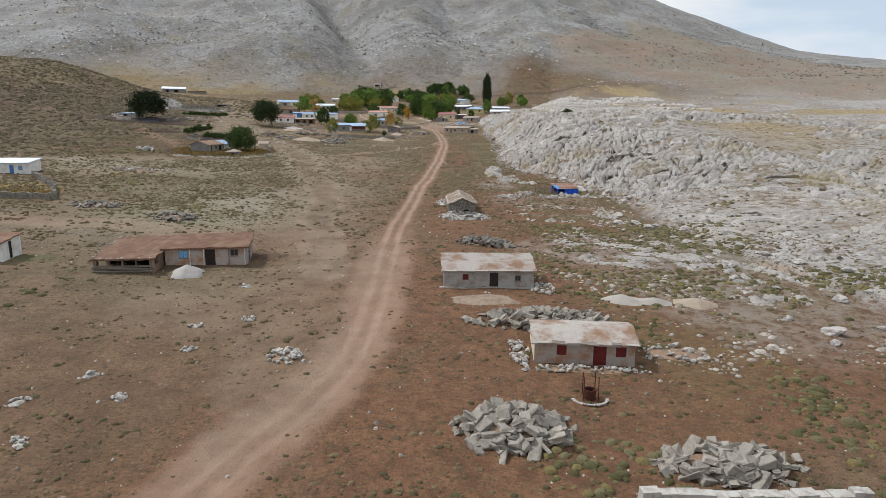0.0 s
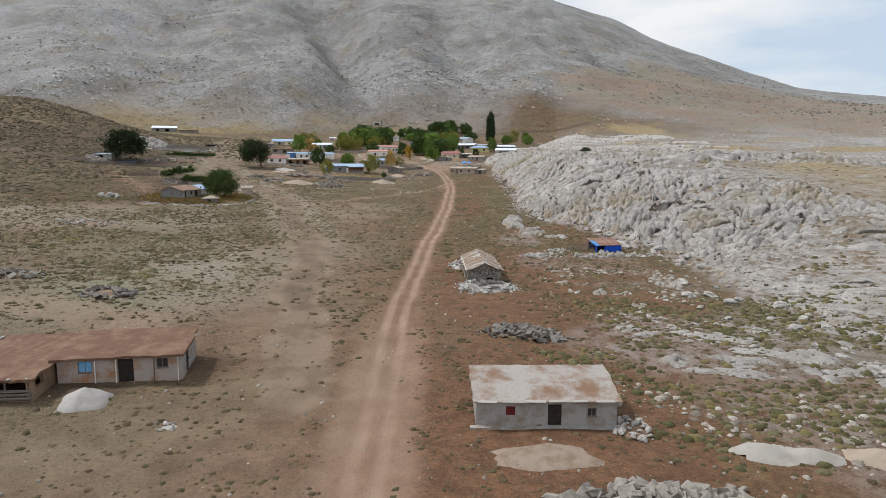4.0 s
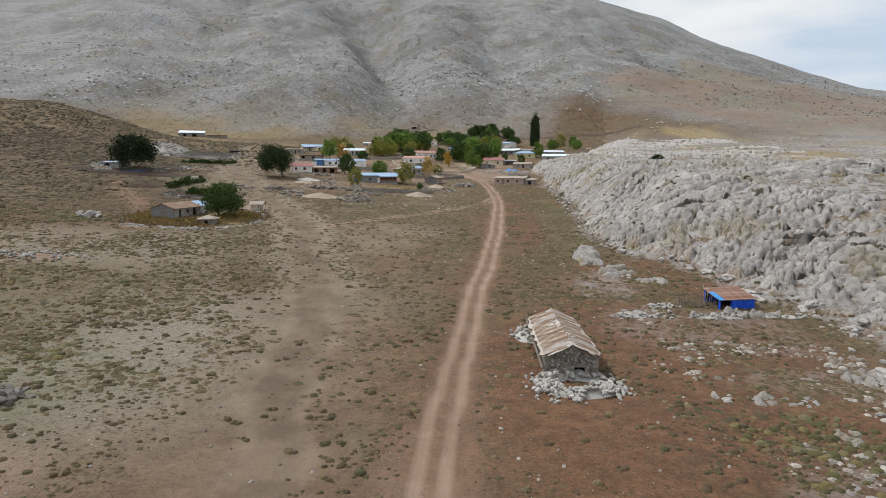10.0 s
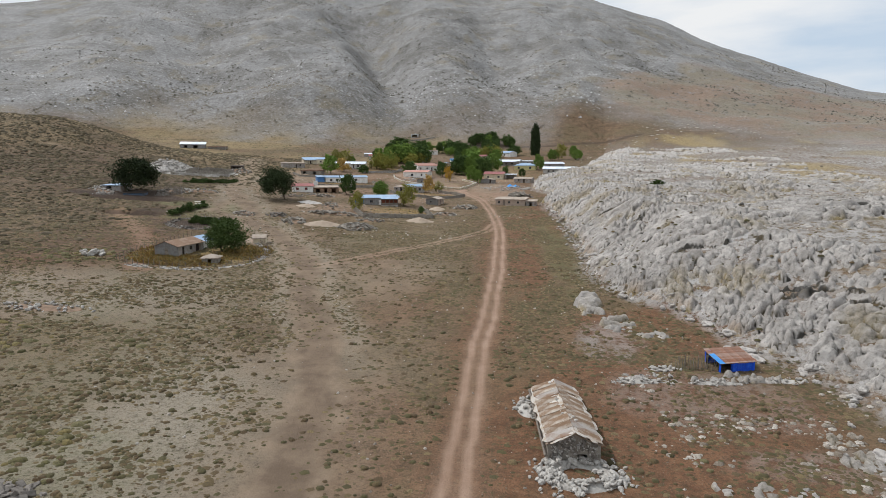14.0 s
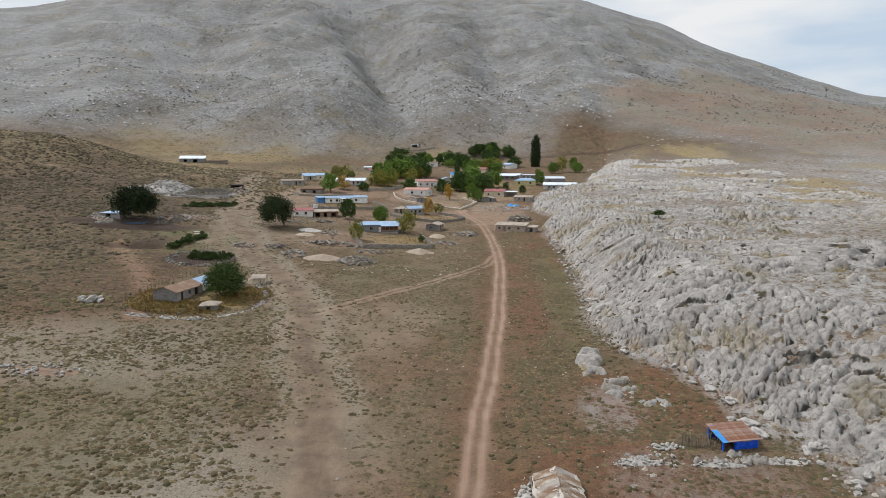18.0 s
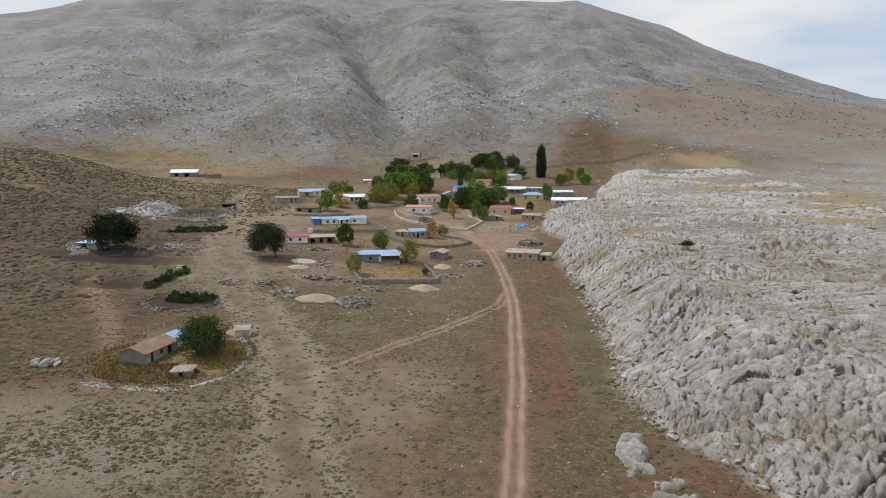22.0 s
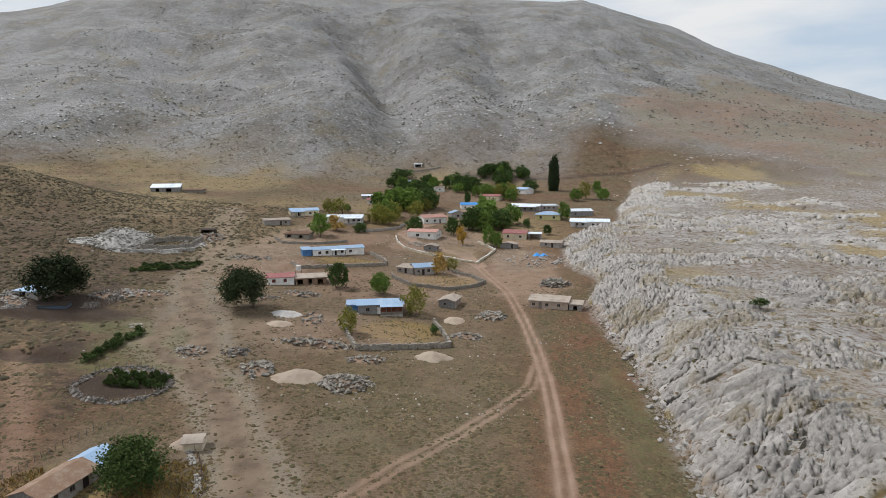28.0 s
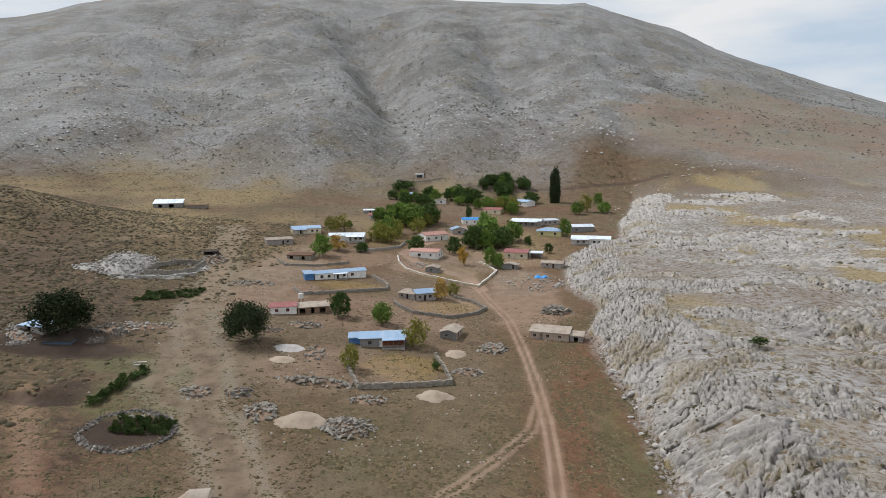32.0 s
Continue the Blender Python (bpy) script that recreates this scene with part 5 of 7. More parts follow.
def stone_hut():
    """Long ruined hut with a patched sheet roof and a rubble ring before it."""
    h = house("ruined fieldstone hut with rusty patched roof", (0.7, 117.9), (5.9, 118.1), 15.0, 2.1, 1.1, "gable_end", FIELDSTONE, RUSTY_BROWN,
              [("front", 2.9, 3.9, 0.0, 1.1, "gap", None)], over=0.2, thick=0.1, rag=0.12, sag=0.06, name="stone_hut", category="hut", group="houses by the track", seed=13)
    rnd = random.Random(14)
    slope = math.degrees(math.atan2(1.1, 2.6))
    for side in (-1, 1):
        for k in range(10):
            bm = bmesh.new()
            brick(bm, -1.45, 1.45, -0.86, 0.86, 0, 0.035)
            s = part("roof_sheet", bm, PALE_ROOF if rnd.random() < 0.15 else RUSTY_BROWN, h, "bent rusty sheet")
            s.matrix_basis = pose(2.6 + side * 1.35, 0.6 + 1.52 * k, 2.86 + rnd.uniform(0, 0.06), rnd.uniform(-2, 2), side * slope + rnd.uniform(-2, 2), rnd.uniform(-3, 3))

    def lime(points, width):
        """A ragged band of flaking lime wash that lies over the sheets."""
        bm = bmesh.new()
        rows = []
        for i, (u, v) in enumerate(points):
            du, dv = (points[min(i + 1, len(points) - 1)][k] - points[max(i - 1, 0)][k] for k in (0, 1))
            n = math.hypot(du, dv) or 1
            w = width * rnd.uniform(0.35, 1.3) * (0.4 if i in (0, len(points) - 1) else 1)
            row = []
            for q in (-1, -0.3, 0.3, 1):
                x, y = u - q * w * dv / n, v + q * w * du / n
                row.append(bm.verts.new((x, y, 2.1 + 1.1 * (1 - abs(x / 2.6 - 1)) + (0.27 if abs(q) < 0.5 else 0.2) + rnd.uniform(-0.02, 0.03))))
            rows.append(row)
        for a, b in zip(rows, rows[1:]):
            for k in range(3):
                bm.faces.new([a[k], a[k + 1], b[k + 1], b[k]])
        part("lime_band", bm, LIME_WASH, h, "flaking white lime along the roof")

    lime([(2.6 + rnd.uniform(-0.15, 0.15), 15.1 * k / 24) for k in range(25)], 0.85)
    for side in (-1, 1):
        lime([(2.6 + side * (2.55 + rnd.uniform(-0.12, 0.05)), 15.0 * k / 20) for k in range(21)], 0.5)
        for k in range(11):
            y0 = 0.1 + 1.45 * k + rnd.uniform(-0.2, 0.2)
            end = rnd.uniform(1.3, 2.5)
            lime([(2.6 + side * end * i / 6, y0 + rnd.uniform(-0.15, 0.15) - 0.08 * i) for i in range(7)], rnd.uniform(0.35, 0.75) if y0 > 6 else rnd.uniform(0.16, 0.4))
    for k in range(60):
        y = rnd.uniform(0, 15)
        s = rnd.uniform(0.2, 0.45)
        share("roof_stone", rnd.choice(PALE_COBBLES), h, pose(2.6 + rnd.gauss(0, 0.25), y, 3.3, 0, 0, rnd.uniform(0, 360)) @ Matrix.Diagonal((s, s, s * 0.6, 1)))
    bm = bmesh.new()
    beam(bm, (-0.3, -0.6, 1.2), (-0.35, 14.8, 2.15), 0.22)
    part("eave_beam", bm, GREY_WOOD, h, "long pole along the eaves")
    # fieldstones that stand proud of the front wall
    for k in range(260):
        u, z = rnd.uniform(0.2, 5.0), rnd.uniform(0.1, 2.9)
        if z > 2.1 + 1.1 * (1 - abs(u / 2.6 - 1)) or (2.7 < u < 4.1 and z < 1.3):
            continue
        s = rnd.uniform(0.16, 0.36)
        share("wall_stone", rnd.choice(PALE_COBBLES if rnd.random() < 0.5 else DARK_BLOCKS), h, pose(u, -0.03, z, 90, 0, rnd.uniform(0, 360)) @ Matrix.Diagonal((s, s, s * 0.6, 1)))
    stone_pile("ring of white collapsed stones before a hut", 3.7, 116.0, 4.5, 3.4, 1.3, 0.5, 300, PALE_COBBLES, 0, 15, WHITE_STONE, "", 0.38)
    stone_pile("low scatter of white stones beside a hut", -0.6, 130.0, 1.6, 3.0, 0.5, 0.45, 40, PALE_COBBLES, 0, 16, WHITE_STONE)


stone_hut()


def tarp_shed():
    h = house("small shed with blue tarpaulin and rusty roof", (26.2, 142.8), (31.3, 144.2), 3.6, 1.35, 0.85, "lean", BLUE_TARP, RUST_ROOF,
              [("left", 0.2, 2.8, 0.0, 1.45, "gap", None), ("front", 0.1, 1.8, 0.0, 1.28, "gap", None)], over=0.25, thick=0.06, rag=0.08, sag=0.03, name="tarp_shed", category="shed", side_mat=DARK_WOOD, seed=17, group="houses by the track")
    rnd = random.Random(18)
    bm = bmesh.new()
    brick(bm, -0.3, 0.7, -0.3, 2.4, 0, 0.03)
    part("roof_tarp", bm, BRIGHT_BLUE, h, "blue plastic over the roof's end").matrix_basis = pose(0, 0, 1.44, 13.2)
    for k in range(7):
        bm = bmesh.new()
        brick(bm, -0.35, 0.35, -0.3, 3.8, 0, 0.025)
        part("roof_sheet", bm, RUST_ROOF, h, "rusty corrugated sheet").matrix_basis = pose(0.9 + 0.66 * k, 0, 1.46 + 0.012 * (k % 2), 13.2, 0, rnd.uniform(-1.5, 1.5))
    # folds of the tarpaulin wall
    for k in range(9):
        bm = bmesh.new()
        beam(bm, (1.9 + 0.38 * k, -0.02, 0.0), (1.93 + 0.38 * k, -0.02, 1.34), 0.07)
        part("tarp_fold", bm, BLUE_TARP, h)
    f = thing("stick_fence", "crooked stick fence of grey branches", "fence", pose(20.5, 143.6, at_ground(20.5, 143.6)), "")
    for k in range(26):
        bm = bmesh.new()
        u = k * 0.21
        beam(bm, (u, 0.15 * math.sin(k), -0.4), (u + rnd.uniform(-0.25, 0.25), rnd.uniform(-0.2, 0.2), rnd.uniform(1.1, 2.1)), 0.08, 0.05)
        part("stick", bm, GREY_WOOD, f)
    for (x, y, rx, ry) in ((18.5, 143.0, 2.2, 0.8), (15.0, 139.0, 4.5, 0.9), (24.5, 139.5, 4.5, 0.8), (33.0, 141.0, 4.0, 0.9)):
        stone_pile("low row of pale stones in the grass", x, y, rx, ry, 0.35, 0.45, 34, PALE_COBBLES, 6, int(x * 7), WHITE_STONE)


tarp_shed()


# ---- heaps of stone, sand and gravel ----
stone_pile("heap of quarried grey building blocks on red soil", 6.2, 39.5, 4.1, 2.9, 1.6, 0.85, 170, BLOCKS, 0, 41)
stone_pile("heap of quarried stone blocks beside scrub", 20.6, 36.3, 4.4, 2.2, 1.2, 0.85, 130, BLOCKS, 3, 42)
stone_pile("long heap of grey slabs and boulders", 11.6, 61.8, 7.0, 2.4, 1.1, 0.9, 170, BLOCKS, 4, 43)
stone_pile("heap of dark flat stones", 6.6, 94.6, 4.6, 2.2, 0.9, 0.7, 120, DARK_BLOCKS, -14, 44)
stone_pile("small heap of white stones by the track", -14.0, 51.8, 1.9, 1.6, 0.5, 0.55, 40, PALE_COBBLES, 0, 45)
stone_pile("heap of dark rubble on the steppe", -49.0, 107.0, 4.0, 2.2, 0.8, 0.7, 55, DARK_BLOCKS, 0, 46)
stone_pile("heap of pale rubble on the steppe", -67.5, 114.0, 4.5, 2.4, 0.9, 0.7, 55, BLOCKS, 0, 47)
stone_pile("pale boulders on the hillside", -97.0, 193.0, 3.4, 2.0, 1.0, 1.3, 14, PALE_COBBLES, 0, 48)
stone_pile("rubble spread below a farmyard", -80, 156, 8.0, 2.2, 0.5, 0.6, 60, PALE_COBBLES, 0, 49)
stone_pile("rubble beside a grey house", 12.9, 72.2, 1.6, 2.0, 0.5, 0.5, 40, PALE_COBBLES, 0, 50)
stone_pile("collapsed stones beside a red-doored house", 8.0, 53.6, 0.9, 3.0, 0.5, 0.5, 46, PALE_COBBLES, 0, 51)
stone_pile("stone footing before a red-doored house", 13.4, 50.2, 5.2, 0.7, 0.35, 0.4, 60, PALE_COBBLES, -2, 52)
stone_pile("scatter of pale stones in scrub", 23.6, 54.5, 4.0, 2.2, 0.3, 0.45, 50, PALE_COBBLES, 0, 53)
for x, y, k in ((-24, 53, 1), (-30, 47, 2), (-33, 42, 3), (-25.5, 43.5, 4), (-36, 38, 5), (-33, 36, 6), (-29, 36.5, 7), (-20.5, 60.5, 8), (-25.5, 58.5, 9), (-24.4, 71.5, 10)):
    stone_pile("few white stones in the dry grass", x, y, 0.9, 0.6, 0.25, 0.4, 9, PALE_COBBLES, 20 * k, 60 + k, WHITE_STONE, "small stone scatters")
heap("gravel_heap", "conical heap of pale gravel before a farmhouse", "gravel heap", -33.3, 75.2, 2.3, 2.0, 1.25, GRAVEL_WHITE, 0, 2)
heap("gravel_spread", "thin spread of grey gravel before a grey house", "gravel heap", 5.2, 67.6, 4.4, 2.0, 0.12, DULL_GRAVEL, 3, 12)
heap("sand_mound", "low double heap of pale sand on red soil", "sand heap", 23.6, 69.2, 4.3, 1.7, 0.8, PALE_SAND, -4, 3, 2)
heap("sand_mound", "low heap of tan sand on red soil", "sand heap", 30.9, 69.0, 2.7, 1.9, 0.8, SAND, 0, 4)
heap("sand_mound", "heap of pale sand below a stone wall", "sand heap", -28.6, 263.0, 4.4, 3.4, 1.4, SAND, 0, 5)
heap("sand_mound", "wide heap of tan sand beside rubble", "sand heap", -57.0, 246.2, 6.2, 3.6, 1.4, SAND, 8, 6)
heap("sand_mound", "small heap of pale sand by a lane", "sand heap", -25.2, 291.0, 3.4, 3.0, 1.2, SAND, 0, 7)
heap("sand_mound", "spread of grey gravel in a yard", "gravel heap", -72.6, 285.5, 4.6, 2.8, 0.9, GRAVEL_WHITE, 0, 8)
heap("sand_mound", "heap of tan sand in a yard", "sand heap", -71.5, 277.5, 3.6, 2.4, 0.9, SAND, 0, 9)
heap("sand_mound", "heap of pale earth beside a farmyard", "sand heap", -67.0, 216.5, 3.0, 2.6, 1.5, SAND, 0, 10)
for label, x, y, rx, ry, h, s, n, kind, turn, seed in (
        ("large heap of grey rubble below a walled yard", -46.0, 244.5, 5.6, 4.2, 1.5, 0.8, 170, BLOCKS, 0, 81),
        ("heap of rubble on the village edge", -66.5, 248.5, 4.0, 4.6, 1.2, 0.8, 70, BLOCKS, 20, 82),
        ("round heap of grey rubble beside a track", -85.5, 255.5, 3.6, 2.6, 1.2, 0.7, 55, BLOCKS, 0, 83),
        ("heap of dark rubble beside a track", -75.3, 257.0, 3.2, 2.6, 1.1, 0.7, 50, DARK_BLOCKS, 0, 84),
        ("long bank of tumbled stones before a yard", -58.0, 265.5, 9.5, 2.2, 1.2, 0.8, 110, BLOCKS, -3, 85),
        ("bank of stones by a yard wall", -44.0, 258.0, 4.5, 2.4, 0.9, 0.7, 55, BLOCKS, 10, 86),
        ("heap of rubble beside a yard wall", -21.0, 278.0, 4.0, 2.6, 1.0, 0.7, 55, BLOCKS, 0, 87),
        ("heap of rubble and white blocks by the lane", -14.5, 295.0, 4.6, 4.0, 1.3, 0.8, 70, BLOCKS, 30, 88),
        ("spread of grey rubble on a slope", -107.0, 349.0, 9.0, 3.2, 0.8, 0.8, 80, BLOCKS, 10, 89),
        ("rubble and debris in front of the village", 4.0, 372.0, 12.0, 12.0, 0.5, 0.9, 90, PALE_COBBLES, 0, 90),
        ("tumbled stones of a collapsed byre", -74.0, 305.0, 6.0, 3.0, 0.9, 0.7, 60, BLOCKS, 0, 91),
        ("rubble bank in a yard", -83.0, 298.0, 5.0, 1.8, 0.7, 0.6, 45, BLOCKS, 12, 92),
        ("rubble around a yard with a green roofed hut", -64.0, 283.0, 3.0, 6.0, 0.8, 0.7, 45, BLOCKS, 10, 93),
        ("pale rubble beside a village house", -48.0, 397.0, 5.0, 4.0, 1.0, 0.8, 50, PALE_COBBLES, 0, 94),
        ("long mound of white stones by a garden", -119.0, 292.0, 8.5, 2.6, 1.2, 0.8, 60, PALE_COBBLES, 22, 95),
        ("great heap of grey boulders behind a long house", 8.0, 333.0, 5.0, 3.6, 2.6, 1.3, 90, BLOCKS, 0, 97),
        ("stones by the lane near a long house", 2.0, 312.0, 3.0, 3.0, 0.9, 0.7, 35, BLOCKS, 0, 96)):
    stone_pile(label, x, y, rx, ry, h, s, n, kind, turn, seed)


# ---- fenced farmyard ----
def farmyard():
    house("long farm building with rusty roof and grey gable", (-83.0, 195.9), (-77.0, 195.0), 10.0, 2.3, 1.1, "gable_end", BLOCK_GREY, FARM_ROOF,
          [("right", 1.4, 2.2, 0.0, 2.0, "door", DARK_WOOD), ("right", 4.2, 5.2, 1.0, 1.9, "window", None), ("right", 6.6, 7.8, 0.0, 2.1, "door", DARK_INSIDE),
           ("front", 2.6, 3.6, 0.0, 1.8, "door", GREY_WOOD)], over=0.35, thick=0.1, rag=0.06, sag=0.03, side_mat=PLASTER_GREY, seed=21, name="farm_building", category="farm building")
    house("far end of a farm building with pale blue roof", (-81.4, 205.9), (-75.6, 205.0), 4.8, 2.25, 1.1, "gable_end", PLASTER_WHITE, BLUE_ROOF, name="farm_building", category="farm building", z=at_ground(-80, 195.5))
    h = house("squat stone store with sagging tan roof", (-69.2, 190.6), (-65.8, 191.4), 3.2, 1.2, 0.6, "hip", FIELDSTONE, TAN_ROOF,
              [("front", 1.2, 2.0, 0.0, 0.9, "gap", None)], over=0.35, thick=0.2, rag=0.15, sag=0.06, seed=23, name="stone_store", category="hut")
    house("small pale mud store behind a farmyard", (-66.5, 214.0), (-63.5, 214.6), 3.0, 1.6, 0.5, "arch", PLASTER_CREAM, TAN_ROOF, name="stone_store", category="hut", thick=0.2, rag=0.1)
    line = [(-84.3, 186.8), (-76.4, 185.9), (-70.5, 185.5), (-64.7, 186.8), (-58.5, 194.5), (-57.9, 202.9), (-61.5, 210.0), (-66, 216)]
    line2 = [(-84.3, 186.8), (-89.2, 191.0), (-89.5, 199.5), (-87.2, 213), (-82, 224)]
    f = thing("fence", "wire fence with crooked grey wooden posts", "fence", pose(-84.3, 186.8, at_ground(-84.3, 186.8)))
    inv = f.matrix_basis.inverted()
    rnd = random.Random(24)
    for some in (line, line2):
        tops = []
        for (ax, ay), (bx, by) in zip(some, some[1:]):
            n = max(2, int(math.hypot(bx - ax, by - ay) / 1.3))
            for k in range(n):
                x, y = ax + (bx - ax) * k / n, ay + (by - ay) * k / n
                g = at_ground(x, y)
                bm = bmesh.new()
                top = Vector((x + rnd.uniform(-0.12, 0.12), y + rnd.uniform(-0.1, 0.1), g + rnd.uniform(1.0, 1.5)))
                beam(bm, inv @ Vector((x, y, g - 0.3)), inv @ top, 0.12, 0.09)
                part("post", bm, GREY_WOOD, f)
                tops.append(inv @ Vector((x, y, g + 0.9)))
        for lower in (0.0, 0.45):
            bm = bmesh.new()
            rows = [[bm.verts.new(p + Vector((0.012 * c, 0.012 * c, s * 0.014 - lower))) for c, s in ((-1, -1), (1, -1), (1, 1), (-1, 1))] for p in tops]
            for a, b in zip(rows, rows[1:]):
                for k in range(4):
                    bm.faces.new([a[k], a[(k + 1) % 4], b[(k + 1) % 4], b[k]])
            part("wire", bm, RUSTY_IRON, f)
    for k, ((ax, ay), (bx, by)) in enumerate(zip(line, line[1:])):
        stone_pile("row of white stones under a fence", (ax + bx) / 2 - 0.3, (ay + by) / 2 - 1.0, math.hypot(bx - ax, by - ay) / 2, 0.7, 0.3, 0.45, 30, PALE_COBBLES, math.degrees(math.atan2(by - ay, bx - ax)), 100 + k, WHITE_STONE, "stone rows")
    tree("round dark green walnut tree beside a farm building", -68.6, 202.6, 8.6, 10.5, "biggreen", 1)
    # fenced vegetable plot
    ring = [(-101, 234), (-95, 229.8), (-88, 228.5), (-82.5, 232.5), (-81, 237.5), (-85.5, 243), (-93, 245.5), (-99.5, 242), (-101, 234)]
    for k, ((ax, ay), (bx, by)) in enumerate(zip(ring, ring[1:])):
        stone_pile("bank of dark rubble round a vegetable plot", (ax + bx) / 2, (ay + by) / 2, math.hypot(bx - ax, by - ay) / 2 + 0.4, 0.8, 0.55, 0.5, 34, DARK_BLOCKS, math.degrees(math.atan2(by - ay, bx - ax)), 400 + k, DARK_STONE, "plot banks")
    rnd = random.Random(36)
    f = thing("fence", "crooked stick fence round a vegetable plot", "fence", pose(-101, 234, at_ground(-101, 234)))
    inv = f.matrix_basis.inverted()
    for (ax, ay), (bx, by) in zip(ring, ring[1:]):
        for k in range(7):
            x, y = ax + (bx - ax) * k / 7, ay + (by - ay) * k / 7
            g = at_ground(x, y)
            bm = bmesh.new()
            beam(bm, inv @ Vector((x, y, g - 0.3)), inv @ Vector((x + rnd.uniform(-0.2, 0.2), y + rnd.uniform(-0.2, 0.2), g + rnd.uniform(1.0, 1.7))), 0.12, 0.07)
            part("stick", bm, GREY_WOOD, f)
    for k in range(16):
        x, y = rnd.uniform(-96, -81), rnd.choice((229.5, 242.8)) + rnd.uniform(-1, 1)
        if rnd.random() < 0.6:
            stone_pile("white sacks and stones on a plot wall", x, y, 0.7, 0.5, 0.5, 0.6, 4, PALE_COBBLES, 0, 200 + k, WHITE_STONE, "plot stones")
    for k in range(36):
        tree("low green bean rows in a plot", -94.5 + 1.05 * (k % 12) + rnd.uniform(-0.4, 0.4), 236.2 + 2.2 * (k // 12) + rnd.uniform(-0.4, 0.4), rnd.uniform(1.0, 2.2), rnd.uniform(1.0, 1.8), "bush", k, "shrub", "garden plants")
    for k in range(9):
        s = k / 8
        tree("dense green hedge along a ditch", -105.5 + 1.8 * s + rnd.uniform(-0.8, 0.8), 247 + 17 * s, rnd.uniform(1.5, 2.6), rnd.uniform(2.4, 3.8), "bush", k + 2, "shrub", "garden plants")
    for k in range(44):
        tree("green garden plants in a plot", -136.5 + 15.5 * (k % 11) / 10 + rnd.uniform(-0.6, 0.6), 316.0 + 3.0 * (k // 11) + 0.95 * (k % 11) + rnd.uniform(-0.8, 0.8), rnd.uniform(0.7, 1.5), rnd.uniform(1.6, 2.8), "bush", k + 1, "shrub", "garden plants")


farmyard()


# ---- village ----
def win(u, w=1.0, z0=0.95, z1=2.0, wall="front"):
    return (wall, u, u + w, z0, z1, "window", None)


def door(u, mat=None, w=0.95, wall="front"):
    return (wall, u, u + w, 0.0, 2.05, "door", mat)


def porch(h, u0, u1, out, height, mat, n=4, slope=0.25):
    posts_and_beam(h, [(u0 + (u1 - u0) * k / (n - 1), -out) for k in range(n)], height)
    bm = bmesh.new()
    hexa(bm, [(u0 - 0.2, -out - 0.3, height + 0.15), (u1 + 0.2, -out - 0.3, height + 0.15), (u1 + 0.2, 0.02, height + 0.15 + slope), (u0 - 0.2, 0.02, height + 0.15 + slope),
              (u0 - 0.2, -out - 0.3, height + 0.23), (u1 + 0.2, -out - 0.3, height + 0.23), (u1 + 0.2, 0.02, height + 0.23 + slope), (u0 - 0.2, 0.02, height + 0.23 + slope)])
    part("porch_roof", bm, mat, h)
    bm = bmesh.new()
    brick(bm, u0 - 0.2, u1 + 0.2, -out - 0.2, -0.002, -1.0, 0.15)
    part("porch_floor", bm, PLASTER_GREY, h)


def chimney(h, x, y, z):
    bm = bmesh.new()
    brick(bm, x - 0.25, x + 0.25, y - 0.25, y + 0.25, z - 0.6, z + 0.7)
    brick(bm, x - 0.32, x + 0.32, y - 0.32, y + 0.32, z + 0.7, z + 0.8)
    part("chimney", bm, PLASTER_GREY, h)


